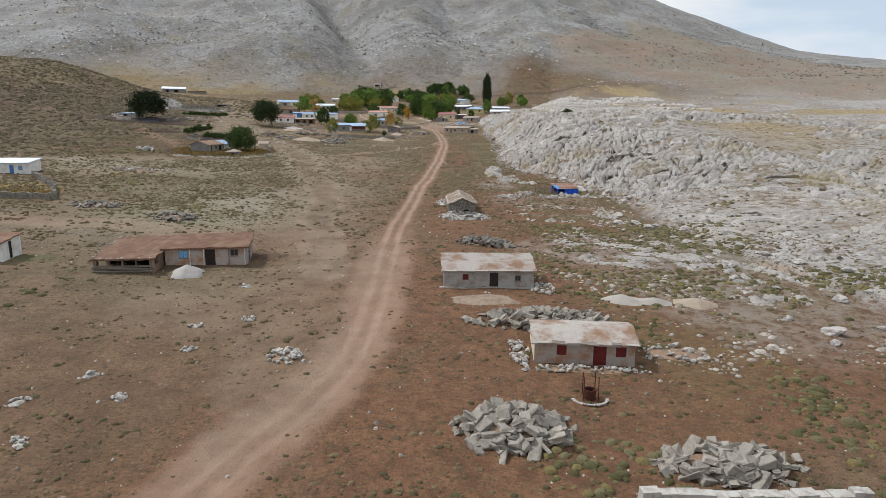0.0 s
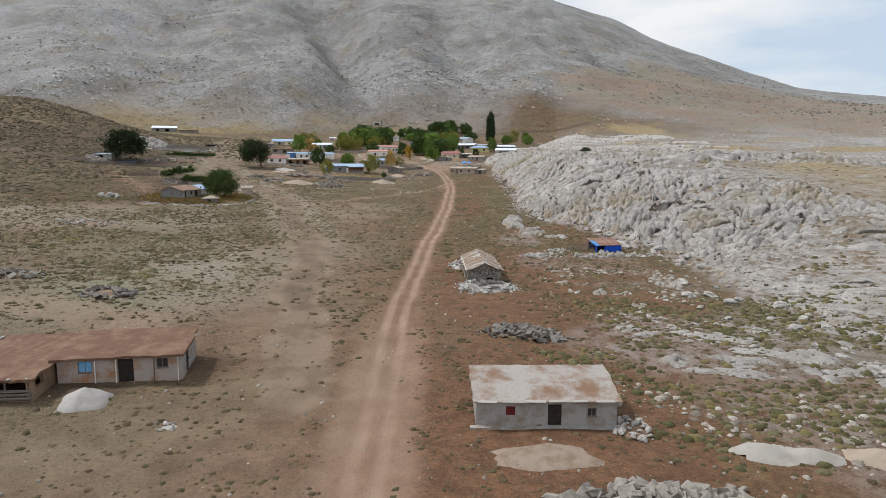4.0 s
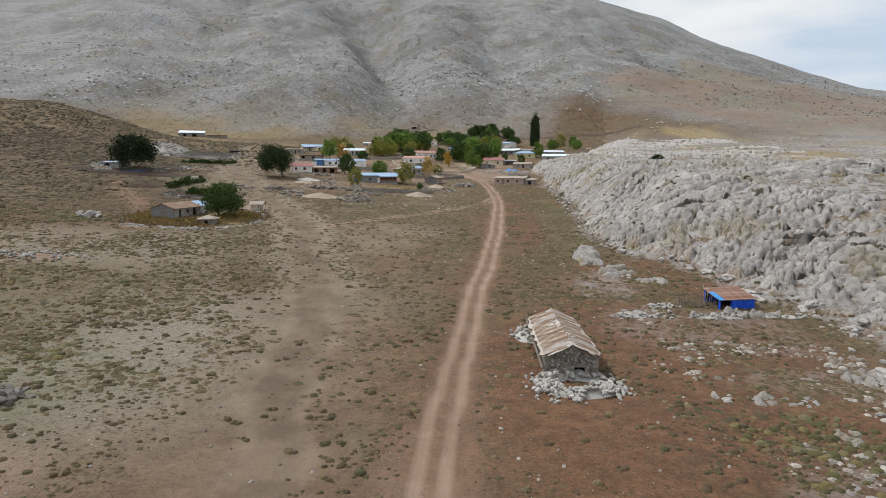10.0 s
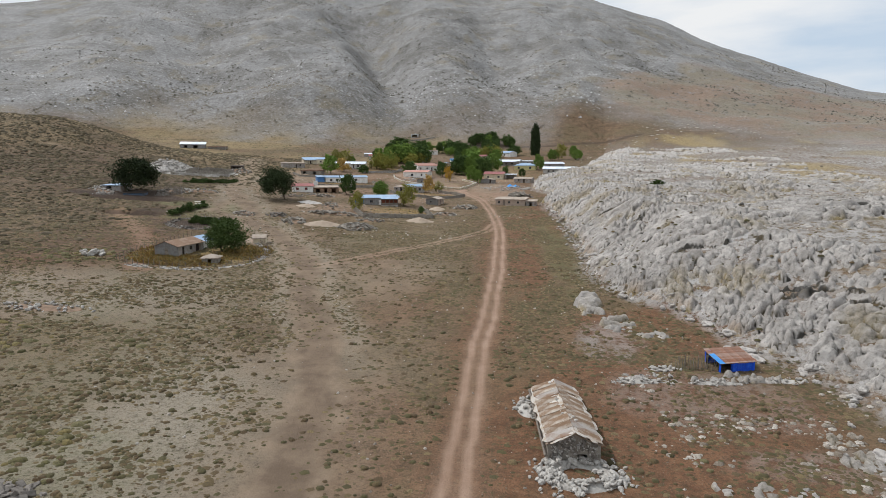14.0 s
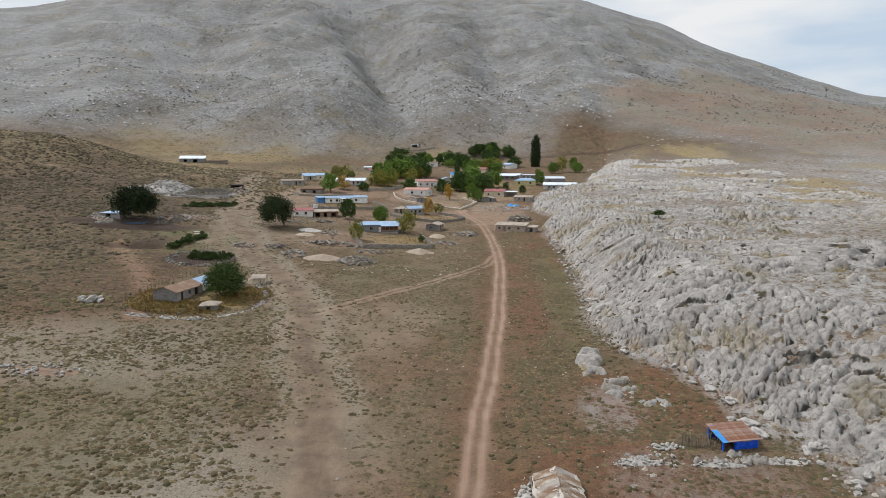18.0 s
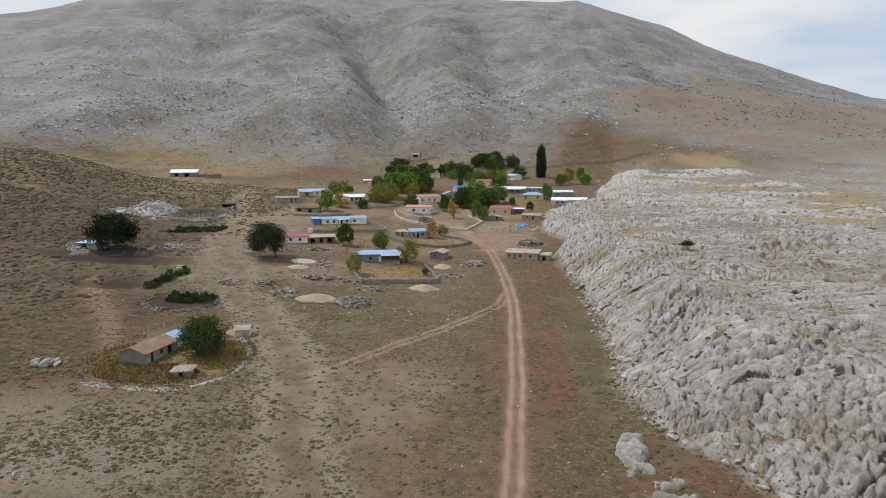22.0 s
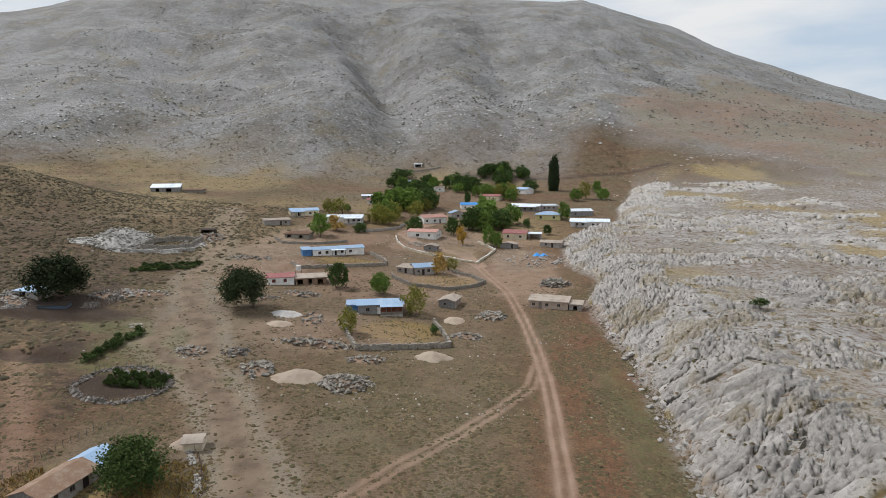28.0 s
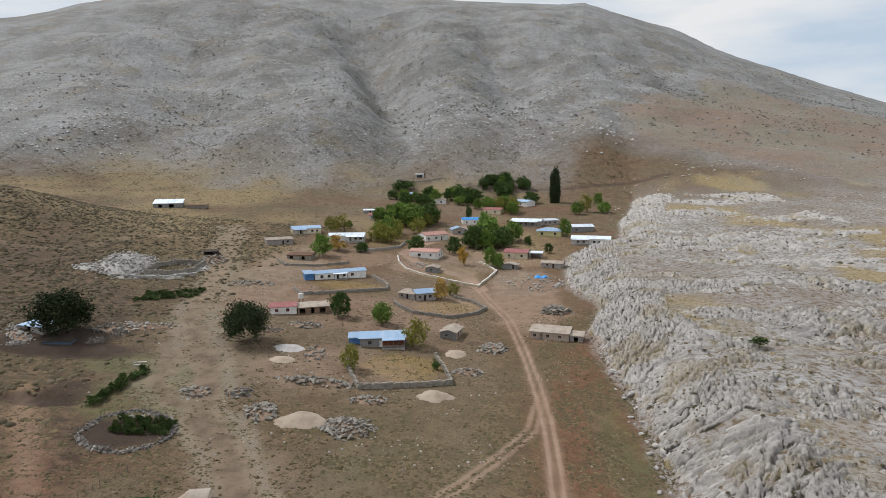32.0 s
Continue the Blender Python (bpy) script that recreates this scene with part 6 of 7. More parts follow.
def village():
    h = house("grey block house with light blue sheet roof", (-53.0, 290.6), (-40.2, 293.0), 7.5, 2.9, 0.9, "gable", BLOCK_GREY, BLUE_ROOF,
              [win(2.3, 1.1), door(5.6, PLASTER_WHITE), win(8.0, 1.4), win(10.6, 1.2)], over=0.45, thick=0.08)
    porch(h, 6.6, 12.8, 1.6, 2.3, BLUE_ROOF, 5, 0.45)
    bm = bmesh.new()
    brick(bm, 6.6, 12.8, -1.62, -1.5, 0.15, 1.0)
    part("porch_rail", bm, GREY_WOOD, h, "grey porch balustrade")
    bm = bmesh.new()
    brick(bm, 6.7, 12.7, -0.03, -0.004, 0.3, 2.0)
    part("porch_curtain", bm, plain("rust_red_boards", srgb(122, 66, 48), srgb(98, 54, 42), 1, 9), h, "rust red boards behind the porch")
    house("low blue lean-to beside a block house", (-56.6, 292.2), (-53.2, 292.8), 4.5, 1.9, 0.4, "lean", BLUE_PAINT, BLUE_ROOF, [door(1.2, BLUE_PAINT)], name="shed", category="shed")
    stone_wall("yard_wall", "grey stone wall round a straw-coloured yard", [(-54.5, 281), (-53.4, 275.5), (-47.7, 263.9), (-36, 266.5), (-24.9, 270.2), (-27, 278), (-30.5, 287)], 1.5, 0.6, 0.7, FIELDSTONE, 41, None)
    house("small stone house with pale earth roof", (-30.6, 303.0), (-25.6, 301.9), 7.5, 2.2, 0.7, "gable_end", BLOCK_GREY, TAN_ROOF,
          [win(1.6, 0.8, 0.9, 1.6), door(2.0, DARK_WOOD, 0.9, "right"), ("right", 4.6, 5.4, 0.9, 1.7, "window", None)], side_mat=PLASTER_PINK, thick=0.2, rag=0.1, sag=0.03)
    house("long low house with pale earth roof by the track", (-3.0, 305.2), (8.5, 302.4), 6.0, 2.3, 0.6, "lean", PLASTER_PINK, TAN_ROOF,
          [win(1.0, 0.9, 0.9, 1.7), door(3.0, GREY_WOOD), win(5.0, 0.9, 0.9, 1.7), win(8.6, 0.9, 0.9, 1.7)], thick=0.22, rag=0.1, sag=0.03)
    house("low annex with pale roof at a long house", (8.9, 302.9), (12.6, 302.0), 4.0, 1.8, 0.4, "lean", PLASTER_GREY, TAN_ROOF, [("front", 1.2, 2.4, 0.0, 1.5, "gap", None)], name="shed", category="shed", thick=0.2, rag=0.1)
    h = house("grey plastered house with blue roof", (-42.6, 341.6), (-35.6, 344.6), 7.0, 2.8, 1.0, "gable", PLASTER_GREY, BLUE_ROOF, [win(1.0, 0.9), door(2.8, DARK_INSIDE), win(4.8, 1.1)], side_mat=PLASTER_PINK)
    house("low stone annex with grey roof", (-49.8, 344.6), (-43.4, 341.7), 5.0, 2.0, 0.6, "lean", PLASTER_GREY, TAN_ROOF, [win(1.0, 0.9, 0.8, 1.5), door(3.4, DARK_INSIDE)], thick=0.18, rag=0.1)
    stone_wall("yard_wall", "tumbled stone wall round a dry yard", [(-50.5, 338), (-49.8, 334.5), (-42, 325.8), (-29.2, 323.2), (-20, 329), (-16.8, 335.1), (-22, 344), (-29, 349.3)], 1.2, 0.7, 0.75, FIELDSTONE, 43)
    house("low white house with dark red roof", (-88.0, 313.0), (-79.8, 315.7), 6.5, 2.5, 0.9, "gable", PLASTER_WHITE, RED_ROOF, [("front", 1.6, 2.7, 0.9, 1.9, "window", RED_PAINT), ("front", 5.2, 6.3, 0.9, 1.9, "window", RED_PAINT)])
    house("long open byre with tan roof", (-79.4, 315.9), (-69.8, 319.4), 5.5, 2.2, 0.5, "lean", MUD_WALL, TAN_ROOF,
          [("front", 0.6, 2.4, 0.0, 1.8, "gap", None), ("front", 4.2, 5.4, 0.0, 1.9, "gap", None), ("front", 7.2, 9.0, 0.0, 1.8, "gap", None)], name="byre", category="byre", thick=0.2, rag=0.12, sag=0.04)
    h = house("long white house with pale blue roof", (-86.5, 360.8), (-67.5, 370.8), 6.5, 2.7, 0.8, "gable", PLASTER_WHITE, BLUE_ROOF,
              [win(2.2, 1.2), win(5.2, 1.2), door(9.0, DARK_WOOD), win(11.5, 1.2), win(15.0, 1.2)])
    porch(h, 7.5, 13.0, 1.8, 2.2, WHITE_ROOF, 4)
    house("blue painted lean-to at a long house", (-90.0, 359.0), (-87.0, 360.5), 5.5, 2.6, 0.5, "lean", BLUE_PAINT, BLUE_ROOF, [], name="shed", category="shed")
    stone_wall("yard_wall", "stone wall along a straw-coloured yard", [(-90, 345), (-85.3, 337.5), (-70, 345.5), (-55.6, 353.4), (-57, 361), (-65.1, 372.0)], 1.3, 0.7, 0.75, FIELDSTONE, 45)
    house("squat grey house with flat tan roof", (-126.6, 415.4), (-115.2, 421.6), 7.0, 2.5, 0.5, "lean", PLASTER_GREY, TAN_ROOF, [door(7.5, DARK_WOOD), win(9.8, 1.0)], thick=0.2, rag=0.08)
    h = house("grey house with blue sheet roof and open porch", (-123.0, 444.4), (-109.0, 451.0), 8.0, 2.9, 1.2, "gable", PLASTER_CREAM, BLUE_ROOF, [win(10.2, 1.2), win(12.8, 1.1), door(4.0, DARK_INSIDE)])
    porch(h, 0.5, 7.5, 2.0, 2.2, BLUE_ROOF, 4, 0.5)
    h = house("white house with white sheet roof and dark porch", (-100.5, 434.5), (-81.8, 437.0), 9.5, 3.1, 1.0, "gable", PLASTER_WHITE, WHITE_ROOF, [win(2.5, 1.2), door(11.0, DARK_INSIDE), win(13.5, 1.4), win(16.2, 1.4)])
    porch(h, 9.5, 18.6, 3.0, 2.5, WHITE_ROOF, 5, 0.5)
    house("ruined dark stone barn with earth roof", (-109.0, 393.0), (-97.5, 392.2), 6.0, 2.0, 0.4, "lean", FIELDSTONE, MUD_ROOF, [("front", 1.2, 3.0, 0.0, 1.6, "gap", None), ("front", 7.0, 8.6, 0.0, 1.6, "gap", None)], name="barn", category="barn", thick=0.25, rag=0.2, sag=0.08)
    house("small white house with dark red roof", (-92.0, 500.5), (-80.5, 502.2), 7.0, 2.7, 1.1, "gable", PLASTER_WHITE, RED_ROOF, [win(1.5, 1.2), door(5.5, DARK_WOOD), win(8.5, 1.2)])
    house("low grey shed with pale roof", (-99.0, 518.0), (-89.0, 520.0), 5.0, 2.3, 0.6, "arch", PLASTER_GREY, WHITE_ROOF, [door(4.0)], name="shed", category="shed")
    house("white outbuilding with lilac roof", (-83.5, 528.0), (-76.5, 529.5), 6.0, 2.4, 0.9, "gable", PLASTER_WHITE, plain("lilac_sheet_roof", srgb(168, 166, 186), srgb(148, 146, 164), 0.5, 6, 0.6, 0.1, 0.1), [win(2.0)], name="shed", category="shed")
    h = house("white house with salmon tiled roof", (-55.0, 413.6), (-40.8, 410.2), 8.5, 3.1, 1.0, "gable", PLASTER_WHITE, SALMON_ROOF,
              [win(4.4, 1.6, 0.9, 2.1), win(10.6, 0.9, 1.0, 2.1), ("right", 2.2, 3.2, 0.9, 2.0, "window", None), ("right", 5.4, 6.3, 0.9, 2.0, "window", None)])
    chimney(h, 9, 4.4, 4.2)
    h = house("white gabled house with tan roof", (-50.5, 448.3), (-38.8, 456.5), 9.0, 3.2, 1.4, "gable", PLASTER_WHITE, SALMON_ROOF, [win(1.2, 1.2), win(6.0, 1.2), door(9.5, DARK_WOOD), ("left", 2, 3.2, 1.0, 2.2, "window", None)])
    chimney(h, 6, 4.5, 4.8)
    house("small stone barn with tan gabled roof", (-44.2, 386.9), (-38.4, 386.4), 6.0, 2.0, 0.8, "gable_end", BLOCK_GREY, TAN_ROOF, [win(2.2, 0.9, 0.9, 1.6), door(1.5, DARK_WOOD, 0.9, "right")], name="barn", category="barn", thick=0.18, rag=0.06)
    house("grey house with blue gabled roof", (-37.4, 470.4), (-29.0, 472.8), 8.0, 3.0, 1.4, "gable_end", PLASTER_GREY, BLUE_ROOF, [win(3.4, 1.4)])
    house("house with bright blue roof among trees", (-33.0, 503.0), (-21.0, 505.0), 8.0, 3.0, 1.2, "gable", PLASTER_WHITE, BRIGHT_BLUE, [win(2), win(7)])
    h = house("cream house with dark red roof", (-8.8, 418.8), (2.4, 416.6), 8.5, 3.0, 1.3, "gable", PLASTER_CREAM, RED_ROOF, [win(2.0, 1.0), win(8.0, 1.2), ("left", 3, 4, 1, 2, "window", None)])
    h2 = house("white-roofed porch on posts beside a cream house", (3.6, 418.2), (9.6, 417.4), 5.0, 2.7, 0.3, "lean", PLASTER_GREY, WHITE_ROOF, [("front", 0.5, 5.5, 0.0, 2.4, "gap", None), ("right", 0.4, 4.0, 0.0, 2.4, "gap", None)], name="porch", category="porch")
    house("small grey barn with earth roof", (-10.4, 398.4), (-3.4, 396.6), 5.0, 1.9, 0.8, "gable_end", BLOCK_GREY, TAN_ROOF, [door(5.0, DARK_WOOD)], name="barn", category="barn", thick=0.16, rag=0.08)
    house("small tan house at the foot of the rocks", (7.8, 401.0), (17.2, 398.0), 6.0, 2.2, 0.8, "gable", PLASTER_GREY, TAN_ROOF, [win(2.4, 0.8), door(5.2, DARK_WOOD)], thick=0.16)
    h = house("wide house with white sheet roof and deep porch", (-3.0, 504.0), (15.0, 498.6), 10.0, 3.1, 1.1, "gable", PLASTER_GREY, WHITE_ROOF, [win(2, 1.4), door(6, DARK_INSIDE), win(9, 1.4), win(13, 1.4)])
    porch(h, 1.0, 17.0, 2.6, 2.5, WHITE_ROOF, 6, 0.4)
    house("low annex with white sheet roof", (16.0, 502.8), (27.2, 506.0), 7.0, 2.8, 0.5, "lean", PLASTER_GREY, WHITE_ROOF, [win(2, 1.2), win(5, 1.2), win(8, 1.2)])
    house("yellow house with blue hipped roof", (10.8, 471.3), (24.4, 469.0), 8.5, 3.1, 1.5, "hip", PLASTER_YELLOW, BLUE_ROOF, [win(2.2, 1.3, 0.9, 2.2), win(9.6, 1.3, 0.9, 2.2)], over=0.6)
    house("grey house with white gabled roof", (31.6, 481.0), (45.0, 484.4), 8.0, 3.0, 1.2, "gable", BLOCK_GREY, WHITE_ROOF, [win(2.5, 1.2)])
    h = house("long white house with pale sheet roof", (27.7, 451.5), (47.6, 447.4), 9.0, 3.0, 1.2, "gable", PLASTER_WHITE, WHITE_ROOF, [win(3.0, 1.2), win(6.0, 1.2), win(11.5, 1.3), win(14.2, 0.9), win(17.2, 1.1), ("right", 3.0, 4.2, 0.9, 2.1, "window", None)])
    porch(h, 0.6, 9.4, 2.2, 2.5, WHITE_ROOF, 4, 0.4)
    house("pale house among trees at the back of the village", (-0.5, 583.0), (10.6, 572.0), 9.0, 3.2, 1.3, "gable", PLASTER_WHITE, BLUE_ROOF, [win(3, 1.4), win(9, 1.4)])
    house("white house with pale blue roof behind trees", (-85.0, 595.2), (-73.5, 599.6), 8.0, 3.0, 1.0, "gable", PLASTER_WHITE, BLUE_ROOF, [win(2, 1.2), win(7, 1.2)])
    house("pale house with grey roof behind trees", (-60.0, 575.0), (-49.0, 577.0), 8.0, 2.9, 1.0, "gable", PLASTER_WHITE, TAN_ROOF, [win(2, 1.2), win(7, 1.2)])
    house("low house with white roof at the village end", (-48.0, 610.0), (-37.0, 612.0), 8.0, 2.9, 0.9, "gable", PLASTER_GREY, WHITE_ROOF, [win(2, 1.2), win(7, 1.2)])
    house("small white cabin above the village", (-81.5, 656.5), (-74.5, 657.0), 6.0, 3.2, 0.3, "lean", PLASTER_WHITE, WHITE_ROOF, [("front", 1.0, 6.0, 0.2, 2.4, "gap", None)], name="cabin", category="hut")
    house("house with dark red roof among trees", (-21.0, 545.0), (-9.0, 541.0), 8.0, 3.0, 1.2, "gable", PLASTER_CREAM, RED_ROOF, [win(2, 1.2), win(8, 1.2)])
    house("pale house half hidden by trees", (-24.0, 460.0), (-11.0, 458.0), 7.0, 2.8, 0.8, "gable", PLASTER_GREY, WHITE_ROOF, [win(2, 1.2), win(8, 1.2)])
    house("long barn with white roof below the hill", (-227.5, 490.8), (-211.5, 497.0), 11.0, 2.8, 2.0, "lean", BLOCK_GREY, WHITE_ROOF, [("front", 3, 5, 0.0, 2.2, "gap", None), ("front", 9, 12, 0.0, 2.2, "gap", None)], name="barn", category="barn")
    house("low dark shed beside a white-roofed barn", (-209.5, 496.5), (-197.0, 497.5), 6.0, 1.9, 0.4, "lean", FIELDSTONE, MUD_ROOF, [], name="shed", category="shed", thick=0.2, rag=0.1)
    stone_wall("garden_wall", "white-capped wall round a village garden", [(-60.1, 410), (-57.5, 398), (-53.2, 388.5), (-43.3, 379.5), (-32, 373), (-20.4, 367.2), (-16.5, 379), (-12.6, 392.2), (-17, 402), (-20.5, 408.7)], 1.0, 0.45, 0.9, PLASTER_CREAM, 47, PLASTER_WHITE)
    stone_wall("garden_wall", "stone wall along the village lane", [(-79, 417), (-70, 421), (-62, 430), (-60, 442)], 1.3, 0.6, 0.9, PLASTER_GREY, 48)
    stone_wall("yard_wall", "tumbled stone wall before a barn", [(-112, 389), (-106, 381), (-92, 383), (-80, 392)], 1.1, 0.7, 0.8, FIELDSTONE, 49)
    stone_wall("yard_wall", "stone wall above the village", [(-96, 652), (-84, 648), (-70, 650), (-58, 654)], 1.2, 0.7, 1.2, FIELDSTONE, 50)
    # ruined farm below the hill
    stone_wall("ruined_barn", "roofless ruined stone barn with a timber doorway", [(-151, 348), (-143, 350.5), (-136.5, 357), (-138, 372), (-149, 369), (-153, 358), (-151, 348)], 2.3, 0.8, 0.8, FIELDSTONE, 51)
    stone_wall("ruined_barn", "tumbled outer wall of a ruined farm", [(-160, 340), (-150, 343), (-142, 346), (-133, 354)], 1.3, 0.9, 0.8, WHITE_STONE, 52)
    stone_pile("great heap of grey collapsed stones by a ruin", -163.0, 356.0, 10.0, 17.0, 5.2, 1.0, 300, PALE_COBBLES, 8, 301, WHITE_STONE)
    stone_pile("spill of grey stones below a great heap", -170.0, 345.0, 9.0, 4.0, 1.4, 0.9, 80, PALE_COBBLES, 20, 306, WHITE_STONE)
    stone_pile("collapsed stones beside a ruined barn", -138.0, 381.0, 6.0, 6.0, 2.0, 0.9, 90, BLOCKS, 10, 302)
    for k, (x, y, rx, ry, turn) in enumerate(((-147, 348.5, 6, 2.0, 14), (-138.5, 353.5, 5, 2.0, 40), (-155, 341, 6, 2.2, 14), (-141, 346.5, 6, 1.8, 24), (-144, 371, 6, 2.2, 14), (-136, 365, 3, 6, 0))):
        stone_pile("fallen grey stones along a ruined wall", x, y, rx, ry, 1.3, 0.7, 45, PALE_COBBLES if k % 2 else BLOCKS, turn, 310 + k, WHITE_STONE)
    house("dark timber shelter in a ruin", (-145.5, 386.5), (-139.5, 388.0), 4.0, 2.0, 0.4, "lean", DARK_WOOD, DARK_WOOD, [("front", 0.6, 4.2, 0.0, 1.7, "gap", None)], name="shelter", category="shed")
    # pen under the great dark tree
    house("low shed with pale roof under a dark tree", (-152.0, 283.5), (-143.0, 281.0), 5.0, 1.7, 0.4, "lean", PLASTER_GREY, BLUE_ROOF, [("front", 2.0, 4.5, 0.0, 1.4, "gap", None)], name="shed", category="shed", thick=0.15, rag=0.1)
    house("low shed with blue walls under a dark tree", (-139.0, 275.5), (-131.5, 276.5), 3.0, 0.8, 0.3, "lean", plain("faded_blue_boards", srgb(84, 104, 128), srgb(92, 88, 84), 1.2, 8), DARK_WOOD, [], name="shed", category="shed", thick=0.15, rag=0.1)
    f = thing("stick_fence", "tangled stick fence round a pen", "fence", pose(-128, 284, at_ground(-128, 284)))
    rnd = random.Random(61)
    for k in range(60):
        a = -1.2 + 3.4 * k / 59
        x, y = 5.5 * math.cos(a), 7.5 * math.sin(a)
        g = at_ground(-128 + x, 284 + y) - f.matrix_basis.translation.z
        bm = bmesh.new()
        beam(bm, (x, y, g - 0.3), (x + rnd.uniform(-0.8, 0.8), y + rnd.uniform(-0.8, 0.8), g + rnd.uniform(1.2, 2.6)), 0.16, 0.08)
        part("stick", bm, GREY_WOOD, f)
    stone_pile("white stones and clutter beside a pen", -149, 279, 6.0, 2.6, 1.0, 0.7, 60, PALE_COBBLES, -25, 303)
    stone_pile("timber and stone clutter round a pen", -127, 290, 6.0, 4.0, 0.8, 0.7, 60, DARK_BLOCKS, 20, 304)
    stone_pile("pale broken stones on a bank", -124, 294, 7.0, 1.8, 0.8, 0.6, 50, PALE_COBBLES, 14, 305)
    for k, (x, y, rx, ry) in enumerate(((-153, 284, 3.0, 1.5), (-146, 274.5, 3.0, 1.2), (-127, 280, 2.5, 2.0), (-124, 287, 2.0, 2.6))):
        stone_pile("white sacks and broken boards beside a pen", x, y, rx, ry, 0.9, 0.6, 26, PALE_COBBLES if k < 2 else DARK_BLOCKS, 30 * k, 330 + k, DARK_STONE)
    t = thing("trough", "open wooden feed trough frame", "trough", pose(-106.3, 267.5, at_ground(-106.3, 267.5), 0, 0, 10))
    for x in (-1.6, -0.5, 0.6, 1.7):
        bm = bmesh.new()
        beam(bm, (x, 0, -0.3), (x, 0, 1.1), 0.12)
        part("post", bm, GREY_WOOD, t)
    for z in (0.25, 1.0):
        bm = bmesh.new()
        beam(bm, (-1.7, -0.1, z), (1.8, -0.1, z), 0.14)
        part("rail", bm, PLASTER_WHITE, t)
    # white water tank on a stand
    t = thing("water_tank", "white water tank on a metal stand", "water tank", pose(-82.0, 327.5, at_ground(-82.0, 327.5)))
    for x, y in ((-0.8, -0.8), (0.8, -0.8), (-0.8, 0.8), (0.8, 0.8)):
        bm = bmesh.new()
        beam(bm, (x, y, -0.4), (x, y, 1.9), 0.1)
        part("leg", bm, RUSTY_IRON, t)
    bm = bmesh.new()
    bmesh.ops.create_cone(bm, cap_ends=True, segments=18, radius1=0.95, radius2=0.95, depth=1.8, matrix=pose(0, 0, 2.8))
    bmesh.ops.bevel(bm, geom=[e for e in bm.edges if abs(e.verts[0].co.z - e.verts[1].co.z) < 1e-4], offset=0.12, segments=2, affect="EDGES")
    part("tank", bm, PLASTER_WHITE, t)
    for x, y, r, h, label in ((6.5, 384.0, 3.2, 1.4, "crumpled bright blue tarpaulin over a stack"),):
        ob = heap("tarpaulin", label, "tarpaulin", x, y, r, r * 0.6, h, BRIGHT_BLUE, 10, 5, 2, "")
        ob.location.z += 0.0 if y > 350 else 1.2


village()

